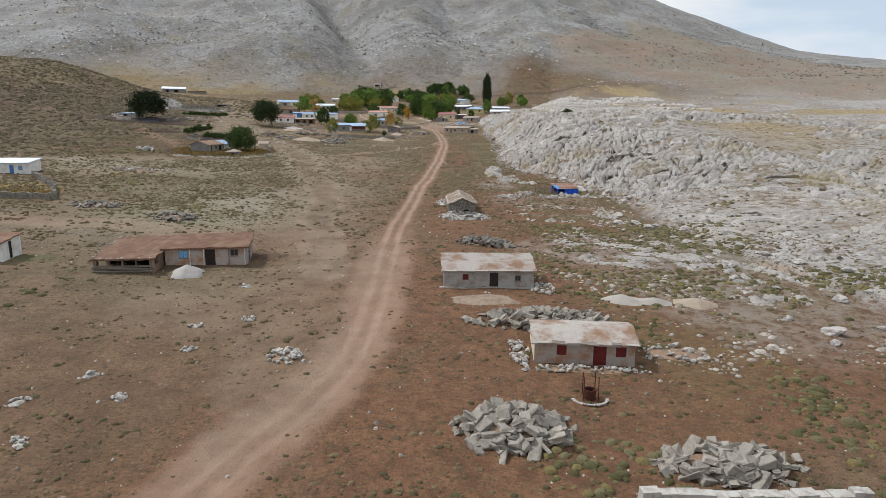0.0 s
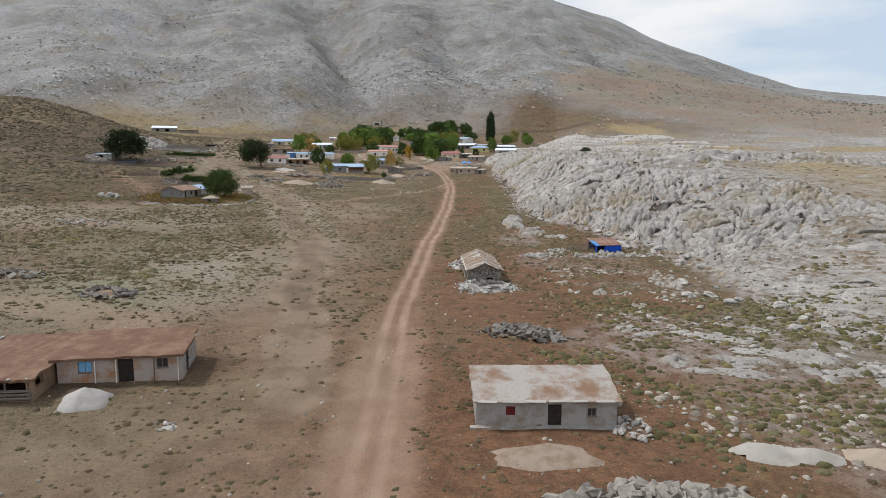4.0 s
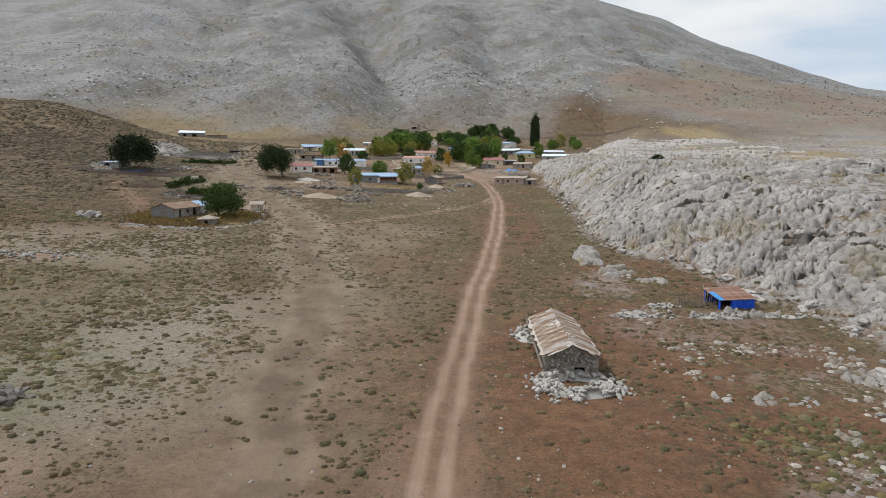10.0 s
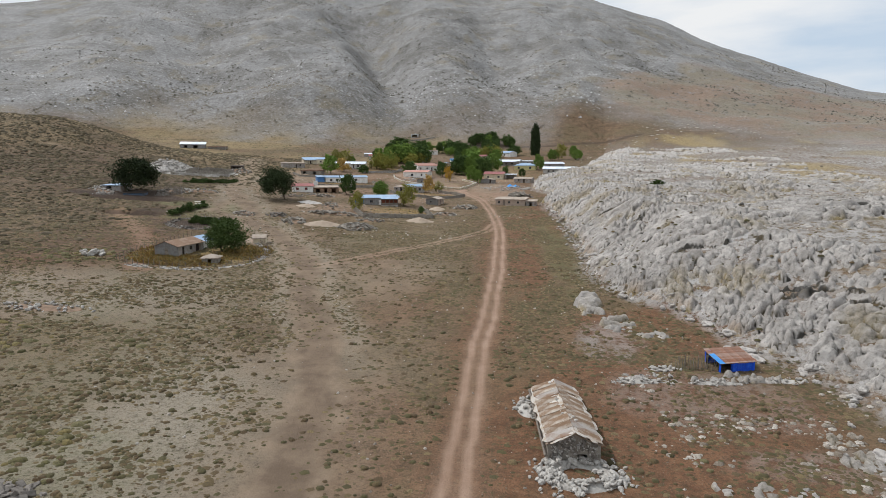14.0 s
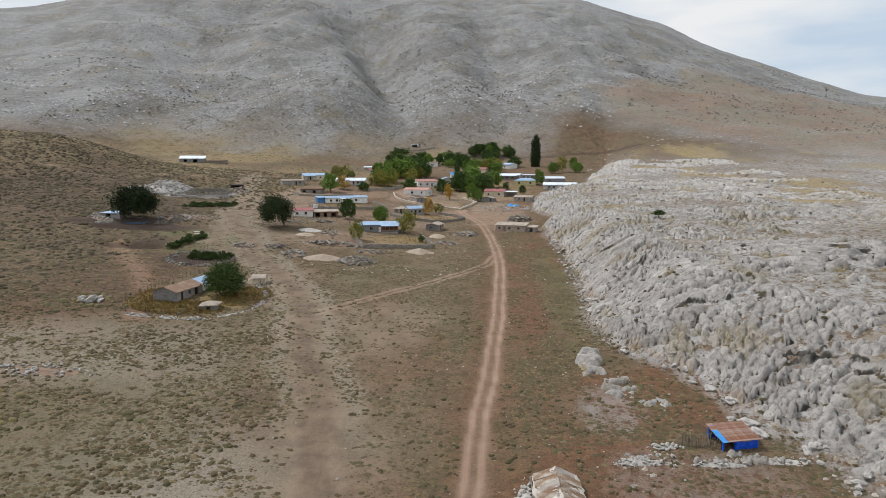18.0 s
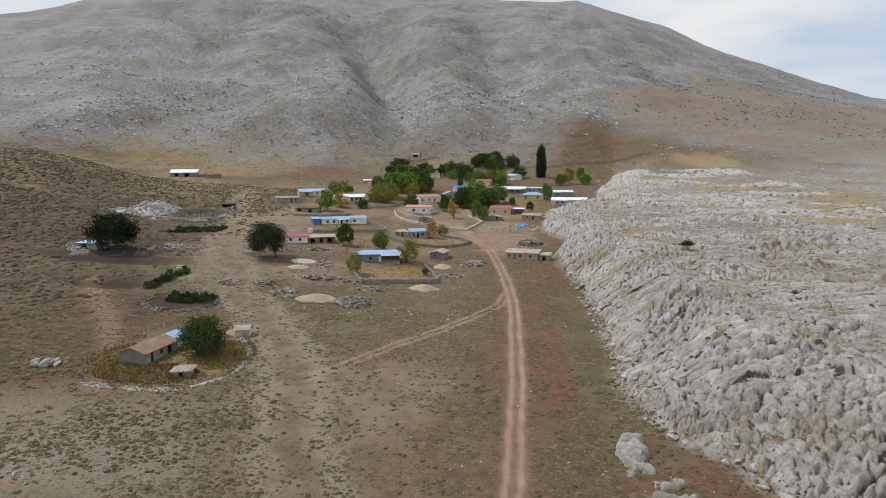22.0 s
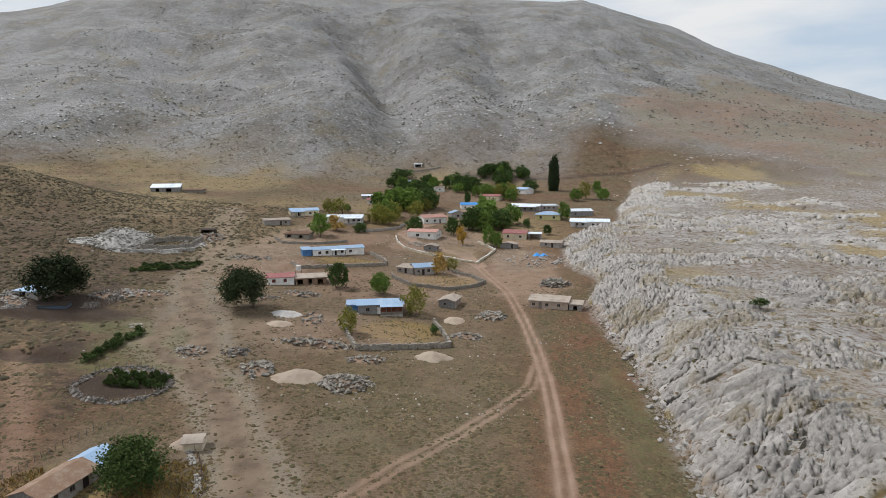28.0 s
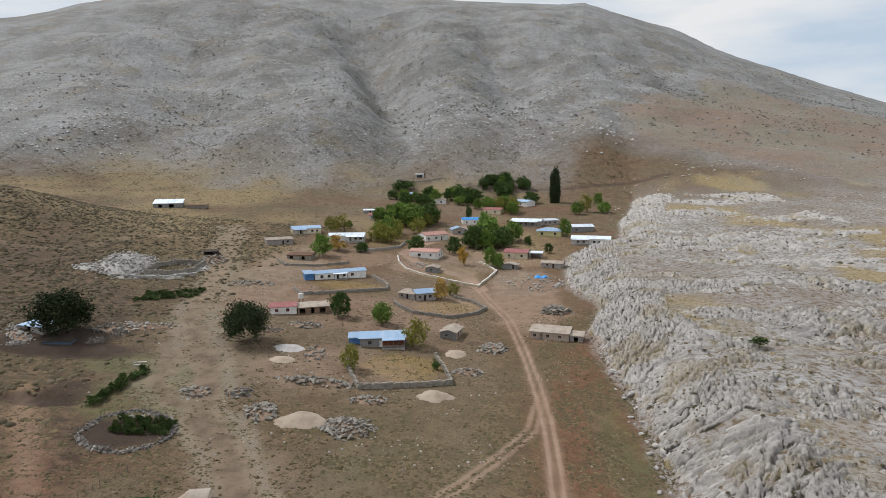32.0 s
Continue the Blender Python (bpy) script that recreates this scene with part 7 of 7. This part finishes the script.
TREES = [
    (-85.5, 287.6, 12.4, 14.2, "bigdark"),
    (-64.8, 315.6, 9.1, 8.0, "dark"),
    (-50.2, 312.2, 7.7, 7.4, "green"),
    (-36.9, 293.9, 9.2, 8.5, "yellow"),
    (-52.2, 274.7, 7.6, 6.2, "yellow"),
    (-138.5, 283.0, 13.2, 18.0, "bigdark"),
    (-95.2, 401.7, 11.2, 10.9, "green"),
    (-104.2, 454.3, 9.9, 9.0, "yellow"),
    (-100.7, 462.0, 9.4, 11.4, "yellow"),
    (-97.2, 468.1, 4.8, 5.3, "green"),
    (-90.8, 414.5, 7.9, 7.9, "drybush"),
    (-78.9, 415.7, 5.2, 7.3, "dark"),
    (-77.5, 441.0, 8.4, 9.1, "yellow"),
    (-69.0, 439.6, 9.3, 12.0, "yellow"),
    (-74.5, 446.2, 8.9, 9.2, "yellow"),
    (-78.4, 505.3, 9.7, 11.5, "green"),
    (-70.0, 489.4, 13.5, 15.6, "green"),
    (-62.8, 484.8, 15.4, 17.0, "green"),
    (-54.3, 494.9, 13.6, 17.4, "dark"),
    (-57.2, 467.0, 9.7, 12.3, "yellow"),
    (-69.6, 462.8, 9.6, 11.3, "yellow"),
    (-63.7, 554.7, 11.6, 14.1, "dark"),
    (-76.2, 554.7, 10.8, 12.1, "dark"),
    (-89.8, 586.6, 7.6, 10.9, "dark"),
    (-88.1, 626.5, 8.3, 21.7, "dark"),
    (-62.7, 598.4, 10.5, 9.8, "dark"),
    (-49.0, 592.5, 10.4, 7.4, "dark"),
    (-35.9, 592.2, 11.2, 14.8, "dark"),
    (-28.2, 595.4, 10.4, 14.9, "dark"),
    (-38.6, 577.2, 7.4, 10.6, "green"),
    (-29.7, 518.9, 9.5, 4.8, "dark"),
    (-31.1, 577.7, 7.8, 10.2, "dark"),
    (-14.3, 645.6, 8.0, 14.5, "dark"),
    (-6.6, 645.0, 9.5, 14.5, "dark"),
    (-2.9, 642.1, 11.4, 12.5, "dark"),
    (-5.2, 614.9, 8.9, 16.4, "dark"),
    (11.1, 637.8, 10.3, 13.4, "dark"),
    (14.7, 587.9, 9.4, 14.3, "dark"),
    (-15.9, 564.9, 8.0, 10.7, "yellow"),
    (-6.2, 562.3, 9.7, 13.1, "green"),
    (-0.8, 541.4, 9.2, 10.1, "green"),
    (42.6, 541.5, 9.3, 9.4, "green"),
    (49.6, 550.4, 12.8, 10.5, "yellow"),
    (63.2, 582.0, 9.4, 7.8, "green"),
    (61.5, 545.9, 8.6, 10.4, "green"),
    (26.6, 470.2, 10.8, 8.5, "green"),
    (13.7, 429.2, 5.4, 4.9, "dark"),
    (-22.3, 439.7, 13.2, 14.9, "dark"),
    (-15.6, 449.2, 15.1, 17.1, "green"),
    (-9.6, 440.0, 11.7, 14.9, "dark"),
    (-3.5, 456.4, 12.2, 13.1, "green"),
    (-19.3, 477.5, 13.3, 9.3, "green"),
    (-33.9, 424.4, 9.4, 9.1, "dark"),
    (-28.3, 403.3, 9.6, 5.3, "gold"),
    (-15.4, 401.6, 9.8, 7.4, "green"),
    (-11.3, 398.5, 7.8, 4.9, "green"),
    (-52.9, 426.1, 8.3, 10.3, "dark"),
    (4.4, 448.4, 5.0, 4.6, "dark"),
    (-33.7, 345.7, 8.1, 5.5, "drybush"),
    (-29.9, 353.2, 5.2, 6.2, "yellow"),
    (-29.7, 278.9, 2.7, 2.5, "dark"),
]
WORDS = {"dark": "broad tree with dark dense foliage", "bigdark": "great round tree with very dark foliage", "green": "leafy green tree in a village garden", "yellow": "pale yellow-green autumn tree", "gold": "small golden autumn tree", "drybush": "leafless grey-brown shrub in a yard"}
for i, (x, y, h, w, kind) in enumerate(TREES):
    tree(WORDS[kind], x, y, h, w, kind, i)
tree("low dark juniper bush on the rocks", 50.9, 271.2, 1.8, 4.4, "bush", 4, "shrub", "", -1.2)
tree("tall slender dark poplar behind the village", 32.7, 592.0, 24.5, 8.6, "poplar", 0)
EXTRA = random.Random(91)
for cx, cy, rx, ry, n, kinds in ((-66, 498, 20, 18, 16, ("green", "green", "yellow", "dark")), (-14, 446, 14, 12, 9, ("green", "dark", "green")), (-8, 560, 18, 16, 9, ("dark", "green", "yellow")),
                                 (-72, 448, 10, 10, 4, ("yellow", "yellow", "green")), (-70, 580, 14, 12, 6, ("dark", "green")), (-5, 632, 26, 10, 10, ("dark", "dark", "green")), (-38, 595, 12, 10, 5, ("dark", "green"))):
    for k in range(n):
        a, r = EXTRA.uniform(0, 6.28), math.sqrt(EXTRA.random())
        kind = EXTRA.choice(kinds)
        h = EXTRA.uniform(6.5, 11.5)
        tree(WORDS[kind], cx + rx * r * math.cos(a), cy + ry * r * math.sin(a), h, h * EXTRA.uniform(0.85, 1.15), kind, k + n)


# ---- what nobody could count: tufts, stones, straw, shrubs ----
def at_ground_many(x, y):
    i = np.clip(np.searchsorted(gx_axis, x, "right") - 1, 0, len(gx_axis) - 2)
    j = np.clip(np.searchsorted(gy_axis, y, "right") - 1, 0, len(gy_axis) - 2)
    u, v = (x - gx_axis[i]) / (gx_axis[i + 1] - gx_axis[i]), (y - gy_axis[j]) / (gy_axis[j + 1] - gy_axis[j])
    z = GRID_ARRAY
    return (z[j, i] * (1 - u) + z[j, i + 1] * u) * (1 - v) + (z[j + 1, i] * (1 - u) + z[j + 1, i + 1] * u) * v


def scatter(rng, count, box, density):
    """Random places in a box, kept with a chance that density(x, y) gives."""
    x, y = rng.uniform(box[0], box[1], count), rng.uniform(box[2], box[3], count)
    keep = rng.random(count) < density(x, y)
    return x[keep], y[keep]


def cushions(name, label, category, x, y, z, width, high, material, rng, ring=5, simple=False):
    """Low uneven domes, one for each place."""
    n = len(x)
    a = 2 * np.pi * (np.arange(ring) / ring)[None] + rng.uniform(0, 6.3, (n, 1))
    w = width[:, None] * (0.7 + 0.6 * rng.random((n, ring)))
    low = np.stack([x[:, None] + w * np.cos(a), y[:, None] + w * np.sin(a) * 0.85, np.broadcast_to(z[:, None] - 0.08 * high[:, None], a.shape)], -1)
    w2 = w * (0.55 + 0.35 * rng.random((n, ring)))
    mid = np.stack([x[:, None] + w2 * np.cos(a + 0.3), y[:, None] + w2 * np.sin(a + 0.3) * 0.85, z[:, None] + high[:, None] * (0.55 + 0.4 * rng.random((n, ring)))], -1)
    top = np.stack([x + 0.2 * width * rng.normal(size=n), y, z + high * (0.9 + 0.3 * rng.random(n))], -1)[:, None]
    k = np.arange(ring)
    if simple:
        verts = np.concatenate([low, top], 1).reshape(-1, 3)
        faces = np.stack([k, (k + 1) % ring, np.full(ring, ring)], 1)
        faces = (np.arange(n)[:, None, None] * (ring + 1) + faces[None]).reshape(-1, 3)
        return stuff_mesh(name, label, category, verts, faces, material)
    verts = np.concatenate([low, mid, top], 1).reshape(-1, 3)
    k2 = (k + 1) % ring
    faces = np.concatenate([np.stack([k, k2, ring + k], 1), np.stack([k2, ring + k2, ring + k], 1), np.stack([ring + k, ring + k2, np.full(ring, 2 * ring)], 1)])
    faces = (np.arange(n)[:, None, None] * (2 * ring + 1) + faces[None]).reshape(-1, 3)
    return stuff_mesh(name, label, category, verts, faces, material)


def stuff_mesh(name, label, category, verts, tris, material):
    me = bpy.data.meshes.new(name)
    me.vertices.add(len(verts))
    me.vertices.foreach_set("co", verts.astype(np.float32).ravel())
    me.loops.add(tris.size)
    me.loops.foreach_set("vertex_index", tris.astype(np.int32).ravel())
    me.polygons.add(len(tris))
    me.polygons.foreach_set("loop_start", np.arange(0, tris.size, 3, dtype=np.int32))
    me.update()
    me.validate()
    me.materials.append(material)
    return tagged(new(name, me), label, category, kind="stuff")


def island_material(name, tones, rough=0.95, bump=8.0):
    k = Mat(name, rough)
    geo = k.n.new("ShaderNodeNewGeometry")
    ramp = k.n.new("ShaderNodeValToRGB")
    ramp.color_ramp.interpolation = "CONSTANT"
    while len(ramp.color_ramp.elements) < len(tones):
        ramp.color_ramp.elements.new(0.5)
    for i, (e, t) in enumerate(zip(ramp.color_ramp.elements, tones)):
        e.position, e.color = i / len(tones), t
    k.l.new(geo.outputs["Random Per Island"], ramp.inputs["Fac"])
    n = k.noise(bump, 4, 0.7)
    c = k.mix(k.math("MULTIPLY", k.steps(n, 0.4, 0.65), 0.5), ramp.outputs["Color"], (0.06, 0.05, 0.035, 1))
    k.bump(n, 0.8, 0.15)
    return k.done(c)


TUFT = island_material("dry_tufts", [srgb(98, 84, 59), srgb(80, 73, 49), srgb(110, 95, 68), srgb(88, 82, 54), srgb(90, 74, 53), srgb(122, 106, 77), srgb(88, 82, 56), srgb(102, 86, 63)])
SAGE = island_material("grey_green_scrub", [srgb(98, 92, 60), srgb(114, 107, 76), srgb(82, 77, 47), srgb(122, 109, 70), srgb(90, 86, 54)])
SHRUB = island_material("dark_shrubs", [srgb(74, 71, 63), srgb(92, 88, 80), srgb(64, 63, 53), srgb(108, 104, 97)], bump=1.0)
HILL_SCRUB = island_material("dark_hill_scrub", [srgb(98, 86, 66), srgb(76, 67, 50), srgb(110, 98, 78), srgb(86, 77, 56)])
MOUNTAIN_ROCK = island_material("mountain_rock", [srgb(150, 148, 146), srgb(168, 166, 164), srgb(128, 126, 124), srgb(186, 184, 182)], bump=1.2)
PEBBLE = island_material("pale_pebbles", [srgb(172, 162, 150), srgb(148, 138, 126), srgb(186, 177, 166), srgb(130, 118, 105)], bump=5.0)


def bare(x, y):
    """How bare the ground is trodden or driven."""
    m = ground_masks(x, y, 0 * x)
    worn = np.maximum(np.maximum(m["cover"][0] * 1.3, m["cover_b"][1] * 0.95), band(polyline_distance(x, y, ROAD), 2.0, 0.8))
    return np.clip(np.maximum(worn, np.maximum(m["cover_c"][1] * 1.1, m["cover_c"][3] * 0.85)), 0, 1), m


def tufts():
    rng = np.random.default_rng(5)

    def density(x, y):
        trodden, m = bare(x, y)
        clump = smooth01(0.5 + 1.3 * fbm(x, y, 7, 3, 201)) * (0.55 + 0.45 * smooth01(0.5 + 1.6 * fbm(x, y, 38, 2, 205)))
        return clump * (1 - trodden) * (1 - 0.3 * np.clip(m["cover"][1], 0, 1)) * (0.5 + 0.5 * smooth01((y - 75) / 40)) * (1 - smooth01((rock_depth(x, y) + 1) / 3) * smooth01((y - 130) / 20))

    for name, count, box, lo, hi in (("dry_tufts", 60000, (-75, 62, 18, 110), 0.08, 0.36), ("dry_tufts", 120000, (-130, 40, 110, 255), 0.15, 0.6), ("dry_tufts", 60000, (-140, 35, 255, 430), 0.15, 0.6),
                                     ("dry_tufts", 95000, (-330, -105, 80, 480), 0.25, 0.8), ("dry_tufts", 26000, (-1, 22, 140, 335), 0.2, 0.6), ("dry_tufts", 60000, (-420, 200, 430, 760), 0.4, 1.3)):
        x, y = scatter(rng, count, box, density)
        size = lo + (hi - lo) * rng.random(len(x)) ** 2.5
        z = at_ground_many(x, y)
        cushions(name, "low dry brown tufts on bare soil", "dry grass", x, y, z, size, size * (0.22 + 0.22 * rng.random(len(x))), TUFT, rng, 4 if box[3] < 150 else 5, box[3] > 150)
    x, y = scatter(rng, 16000, (8, 62, 18, 125), lambda x, y: smooth01(0.2 + 2.0 * fbm(x, y, 11, 3, 211)) * (1 - bare(x, y)[0]) * 0.8)
    size = 0.2 + 0.4 * rng.random(len(x)) ** 2
    cushions("grey_green_scrub", "grey-green scrub cushions among stones", "scrub", x, y, at_ground_many(x, y), size, size * 0.5, SAGE, rng, 6)
    x, y = scatter(rng, 5000, (-125, -35, 60, 200), lambda x, y: smooth01(-0.2 + 2.0 * fbm(x, y, 16, 3, 213)) * (1 - bare(x, y)[0]))
    size = 0.35 + 0.5 * rng.random(len(x)) ** 2
    cushions("grey_green_scrub", "olive scrub cushions on pale soil", "scrub", x, y, at_ground_many(x, y), size, size * 0.45, SAGE, rng, 6)
    def hummock(x, y):
        return (0.2 + 0.8 * smooth01(0.35 + 1.8 * fbm(x, y, 12, 3, 217))) * (1 - bare(x, y)[0]) * (0.35 + 0.65 * smooth01((-x - 30) / 14))

    for box, count in (((-120, 30, 84, 200), 15000), ((-130, 12, 200, 330), 8000), ((-60, 30, 30, 84), 900)):
        x, y = scatter(rng, count, box, hummock)
        x, y = (np.repeat(v, 3) + 0.42 * rng.normal(size=3 * len(v)) * k for v, k in ((x, 1.0), (y, 0.6)))
        size = (0.16 + 0.34 * rng.random(len(x)) ** 2) * (1 if box[2] == 84 else 0.8)
        cushions("dry_hummocks", "olive and brown hummocks of dry scrub", "scrub", x, y, at_ground_many(x, y), size, size * (0.35 + 0.3 * rng.random(len(x))), TUFT, rng, 5)
    x, y = scatter(rng, 30000, (-340, -108, 150, 470), lambda x, y: smooth01((-x - 105) / 25) * (0.35 + 0.65 * smooth01(0.5 + 2.0 * fbm(x * 0.5, y, 9, 3, 219))) * (1 - bare(x, y)[0]))
    size = 0.45 + 0.8 * rng.random(len(x)) ** 2
    cushions("hill_scrub", "dark dry scrub in rows along the hillside", "scrub", x, y, at_ground_many(x, y), size, size * 0.45, HILL_SCRUB, rng, 6)
    # grass and scrub in the clefts of the ridge
    x, y = scatter(rng, 16000, (12, 120, 90, 400), lambda x, y: smooth01((rock_depth(x, y)) / 3) * (0.15 + smooth01(0.1 + 2 * fbm(x, y, 9, 3, 215))) * 0.7)
    size = 0.15 + 0.4 * rng.random(len(x)) ** 3
    cushions("ridge_grass", "straw-coloured grass in the clefts of the rock", "dry grass", x, y, np.maximum(at_ground_many(x, y), karst_height(x, y)) - 0.1, size, size * 0.6, TUFT, rng)


tufts()


def pebbles():
    rng = np.random.default_rng(9)
    x, y = scatter(rng, 26000, (-60, 60, 18, 200), lambda x, y: (0.12 + 0.5 * smooth01((x - 5) / 15) * smooth01(0.3 + 2 * fbm(x, y, 9, 3, 221))) * (1 - 0.7 * bare(x, y)[0]))
    size = 0.05 + 0.2 * rng.random(len(x)) ** 3
    cushions("pebbles", "scattered pale stones on red soil", "stones", x, y, at_ground_many(x, y), size, size * 0.8, PEBBLE, rng, 4)
    x, y = scatter(rng, 10000, (12, 58, 50, 142), lambda x, y: smooth01(-0.15 + 2.2 * fbm(x, y, 8, 3, 225)) * 0.8)
    size = 0.12 + 0.5 * rng.random(len(x)) ** 3
    cushions("flat_stones", "flat pale stones scattered before the ridge", "stones", x, y, at_ground_many(x, y), size, size * 0.4, PEBBLE, rng, 5)
    x, y = scatter(rng, 9000, (-110, 10, 230, 420), lambda x, y: smooth01(0.1 + 2.2 * fbm(x, y, 14, 3, 223)) * 0.7)
    size = 0.1 + 0.3 * rng.random(len(x)) ** 3
    cushions("pebbles", "scattered rubble between the yards", "stones", x, y, at_ground_many(x, y), size, size * 0.7, PEBBLE, rng, 4)


pebbles()


def mountain_shrubs():
    rng = np.random.default_rng(13)

    def density(x, y):
        ex, ey = x + 15, y - 119.5
        az, r = np.degrees(np.arctan2(ex, ey)), np.hypot(ex, ey)
        near_gully = np.exp(-(((az + 4) / 9.0) ** 2)) * np.exp(-(((r - 760) / 190) ** 2))
        return np.clip(0.12 + 0.8 * near_gully * smooth01(0.5 + 1.8 * fbm(x, y, 70, 3, 231)) + 0.45 * smooth01(-0.25 + 2.4 * fbm(x, y, 110, 4, 233)), 0, 1) * smooth01((r - 590) / 130)

    x, y = scatter(rng, 95000, (-650, 600, 540, 1350), density)
    size = (0.45 + 1.7 * rng.random(len(x)) ** 4)
    cushions("mountain_shrubs", "dark shrubs and boulders dotted over the mountainside", "shrubs", x, y, at_ground_many(x, y), size, size * 0.8, SHRUB, rng, 5, True)

    def rocky(x, y):
        ex, ey = x + 15, y - 119.5
        az, r = np.degrees(np.arctan2(ex, ey)), np.hypot(ex, ey)
        ribs = smooth01(-0.35 + 3.0 * fbm(x, y, 80, 4, 237, 0.65))
        knoll = np.exp(-(((az - 9.5) / 2.6) ** 2) - ((r - 640) / 45) ** 2) + 0.8 * np.exp(-(((az - 10) / 4) ** 2) - ((r - 830) / 40) ** 2)
        gully = np.exp(-(((az + 5) / 3.0) ** 2) - ((r - 640) / 90) ** 2)
        return np.clip(0.5 * ribs * smooth01((14 - az) / 6) + 0.8 * knoll + 0.5 * gully, 0, 1) * smooth01((r - 560) / 80)

    x, y = scatter(rng, 60000, (-650, 420, 560, 1250), rocky)
    size = 0.4 + 1.5 * rng.random(len(x)) ** 3
    cushions("mountain_rocks", "grey rocks that break out of the mountainside", "stones", x, y, at_ground_many(x, y), size, size * 0.9, MOUNTAIN_ROCK, rng, 5, True)
    x, y = scatter(rng, 6000, (60, 420, 380, 760), lambda x, y: smooth01(-0.1 + 2.2 * fbm(x, y, 60, 3, 235)) * 0.6)
    size = 0.4 + 1.2 * rng.random(len(x)) ** 3
    cushions("far_rocks", "pale rocks scattered over the far ridge", "stones", x, y, at_ground_many(x, y), size, size * 0.6, PEBBLE, rng, 5)


mountain_shrubs()


def straw():
    """Tall dry grass in the yards."""
    rng = np.random.default_rng(17)
    xs, ys = [], []
    for cx, cy, rx, ry, n in ((-75, 192, 11, 5, 6500), (-64, 203, 6, 8, 3600), (-86, 198, 3, 8, 1600), (-38, 281, 10, 7, 300), (-95, 122, 14, 5, 1500), (-31, 335, 10, 8, 300), (-72, 356, 14, 6, 300)):
        a, r = rng.uniform(0, 6.3, n), np.sqrt(rng.random(n))
        xs.append(cx + rx * r * np.cos(a)), ys.append(cy + ry * r * np.sin(a))
    x, y = np.concatenate(xs), np.concatenate(ys)
    z = at_ground_many(x, y)
    n = len(x)
    a, h, w = rng.uniform(0, 6.3, n), 0.15 + 0.5 * rng.random(n) ** 2 * (0.4 + smooth01(0.5 + 1.5 * fbm(x, y, 3, 2, 241))), 0.05 + 0.09 * rng.random(n)
    p = np.stack([x, y, z], 1)
    side = np.stack([np.cos(a), np.sin(a), 0 * a], 1) * w[:, None]
    tip = p + np.stack([0.2 * rng.normal(size=n), 0.2 * rng.normal(size=n), h], 1)
    verts = np.stack([p - side, p + side, tip + side * 0.4, tip - side * 0.4], 1).reshape(-1, 3)
    q = np.arange(n)[:, None] * 4
    tris = np.concatenate([q + [0, 1, 2], q + [0, 2, 3]])
    stuff_mesh("tall_straw", "tall yellow dry grass in the yards", "dry grass", verts, tris, island_material("tall_straw", [srgb(172, 146, 86), srgb(148, 128, 76), srgb(164, 126, 62), srgb(124, 116, 66), srgb(122, 96, 60)]))


straw()


def ridge_boulders():
    """Loose boulders along the foot of the ridge, each a part of it."""
    rnd = random.Random(77)
    made = 0
    while made < 220:
        y = rnd.uniform(58, 300)
        foot = float(np.interp(y, FOOT_Y, FOOT_X))
        x = foot + rnd.gauss(0.6, 1.3) if y > 130 else foot + rnd.uniform(-16, 10)
        s = 0.35 + 1.1 * rnd.random() ** 2
        z = at_ground(x, y) + 0.12 * s
        share("boulder", rnd.choice(BOULDERS), karst, pose(x, y, z, rnd.uniform(-20, 20), rnd.uniform(-20, 20), rnd.uniform(0, 360)) @ Matrix.Diagonal((s * rnd.uniform(0.9, 1.6), s, s * rnd.uniform(0.7, 1.1), 1)))
        made += 1


ridge_boulders()
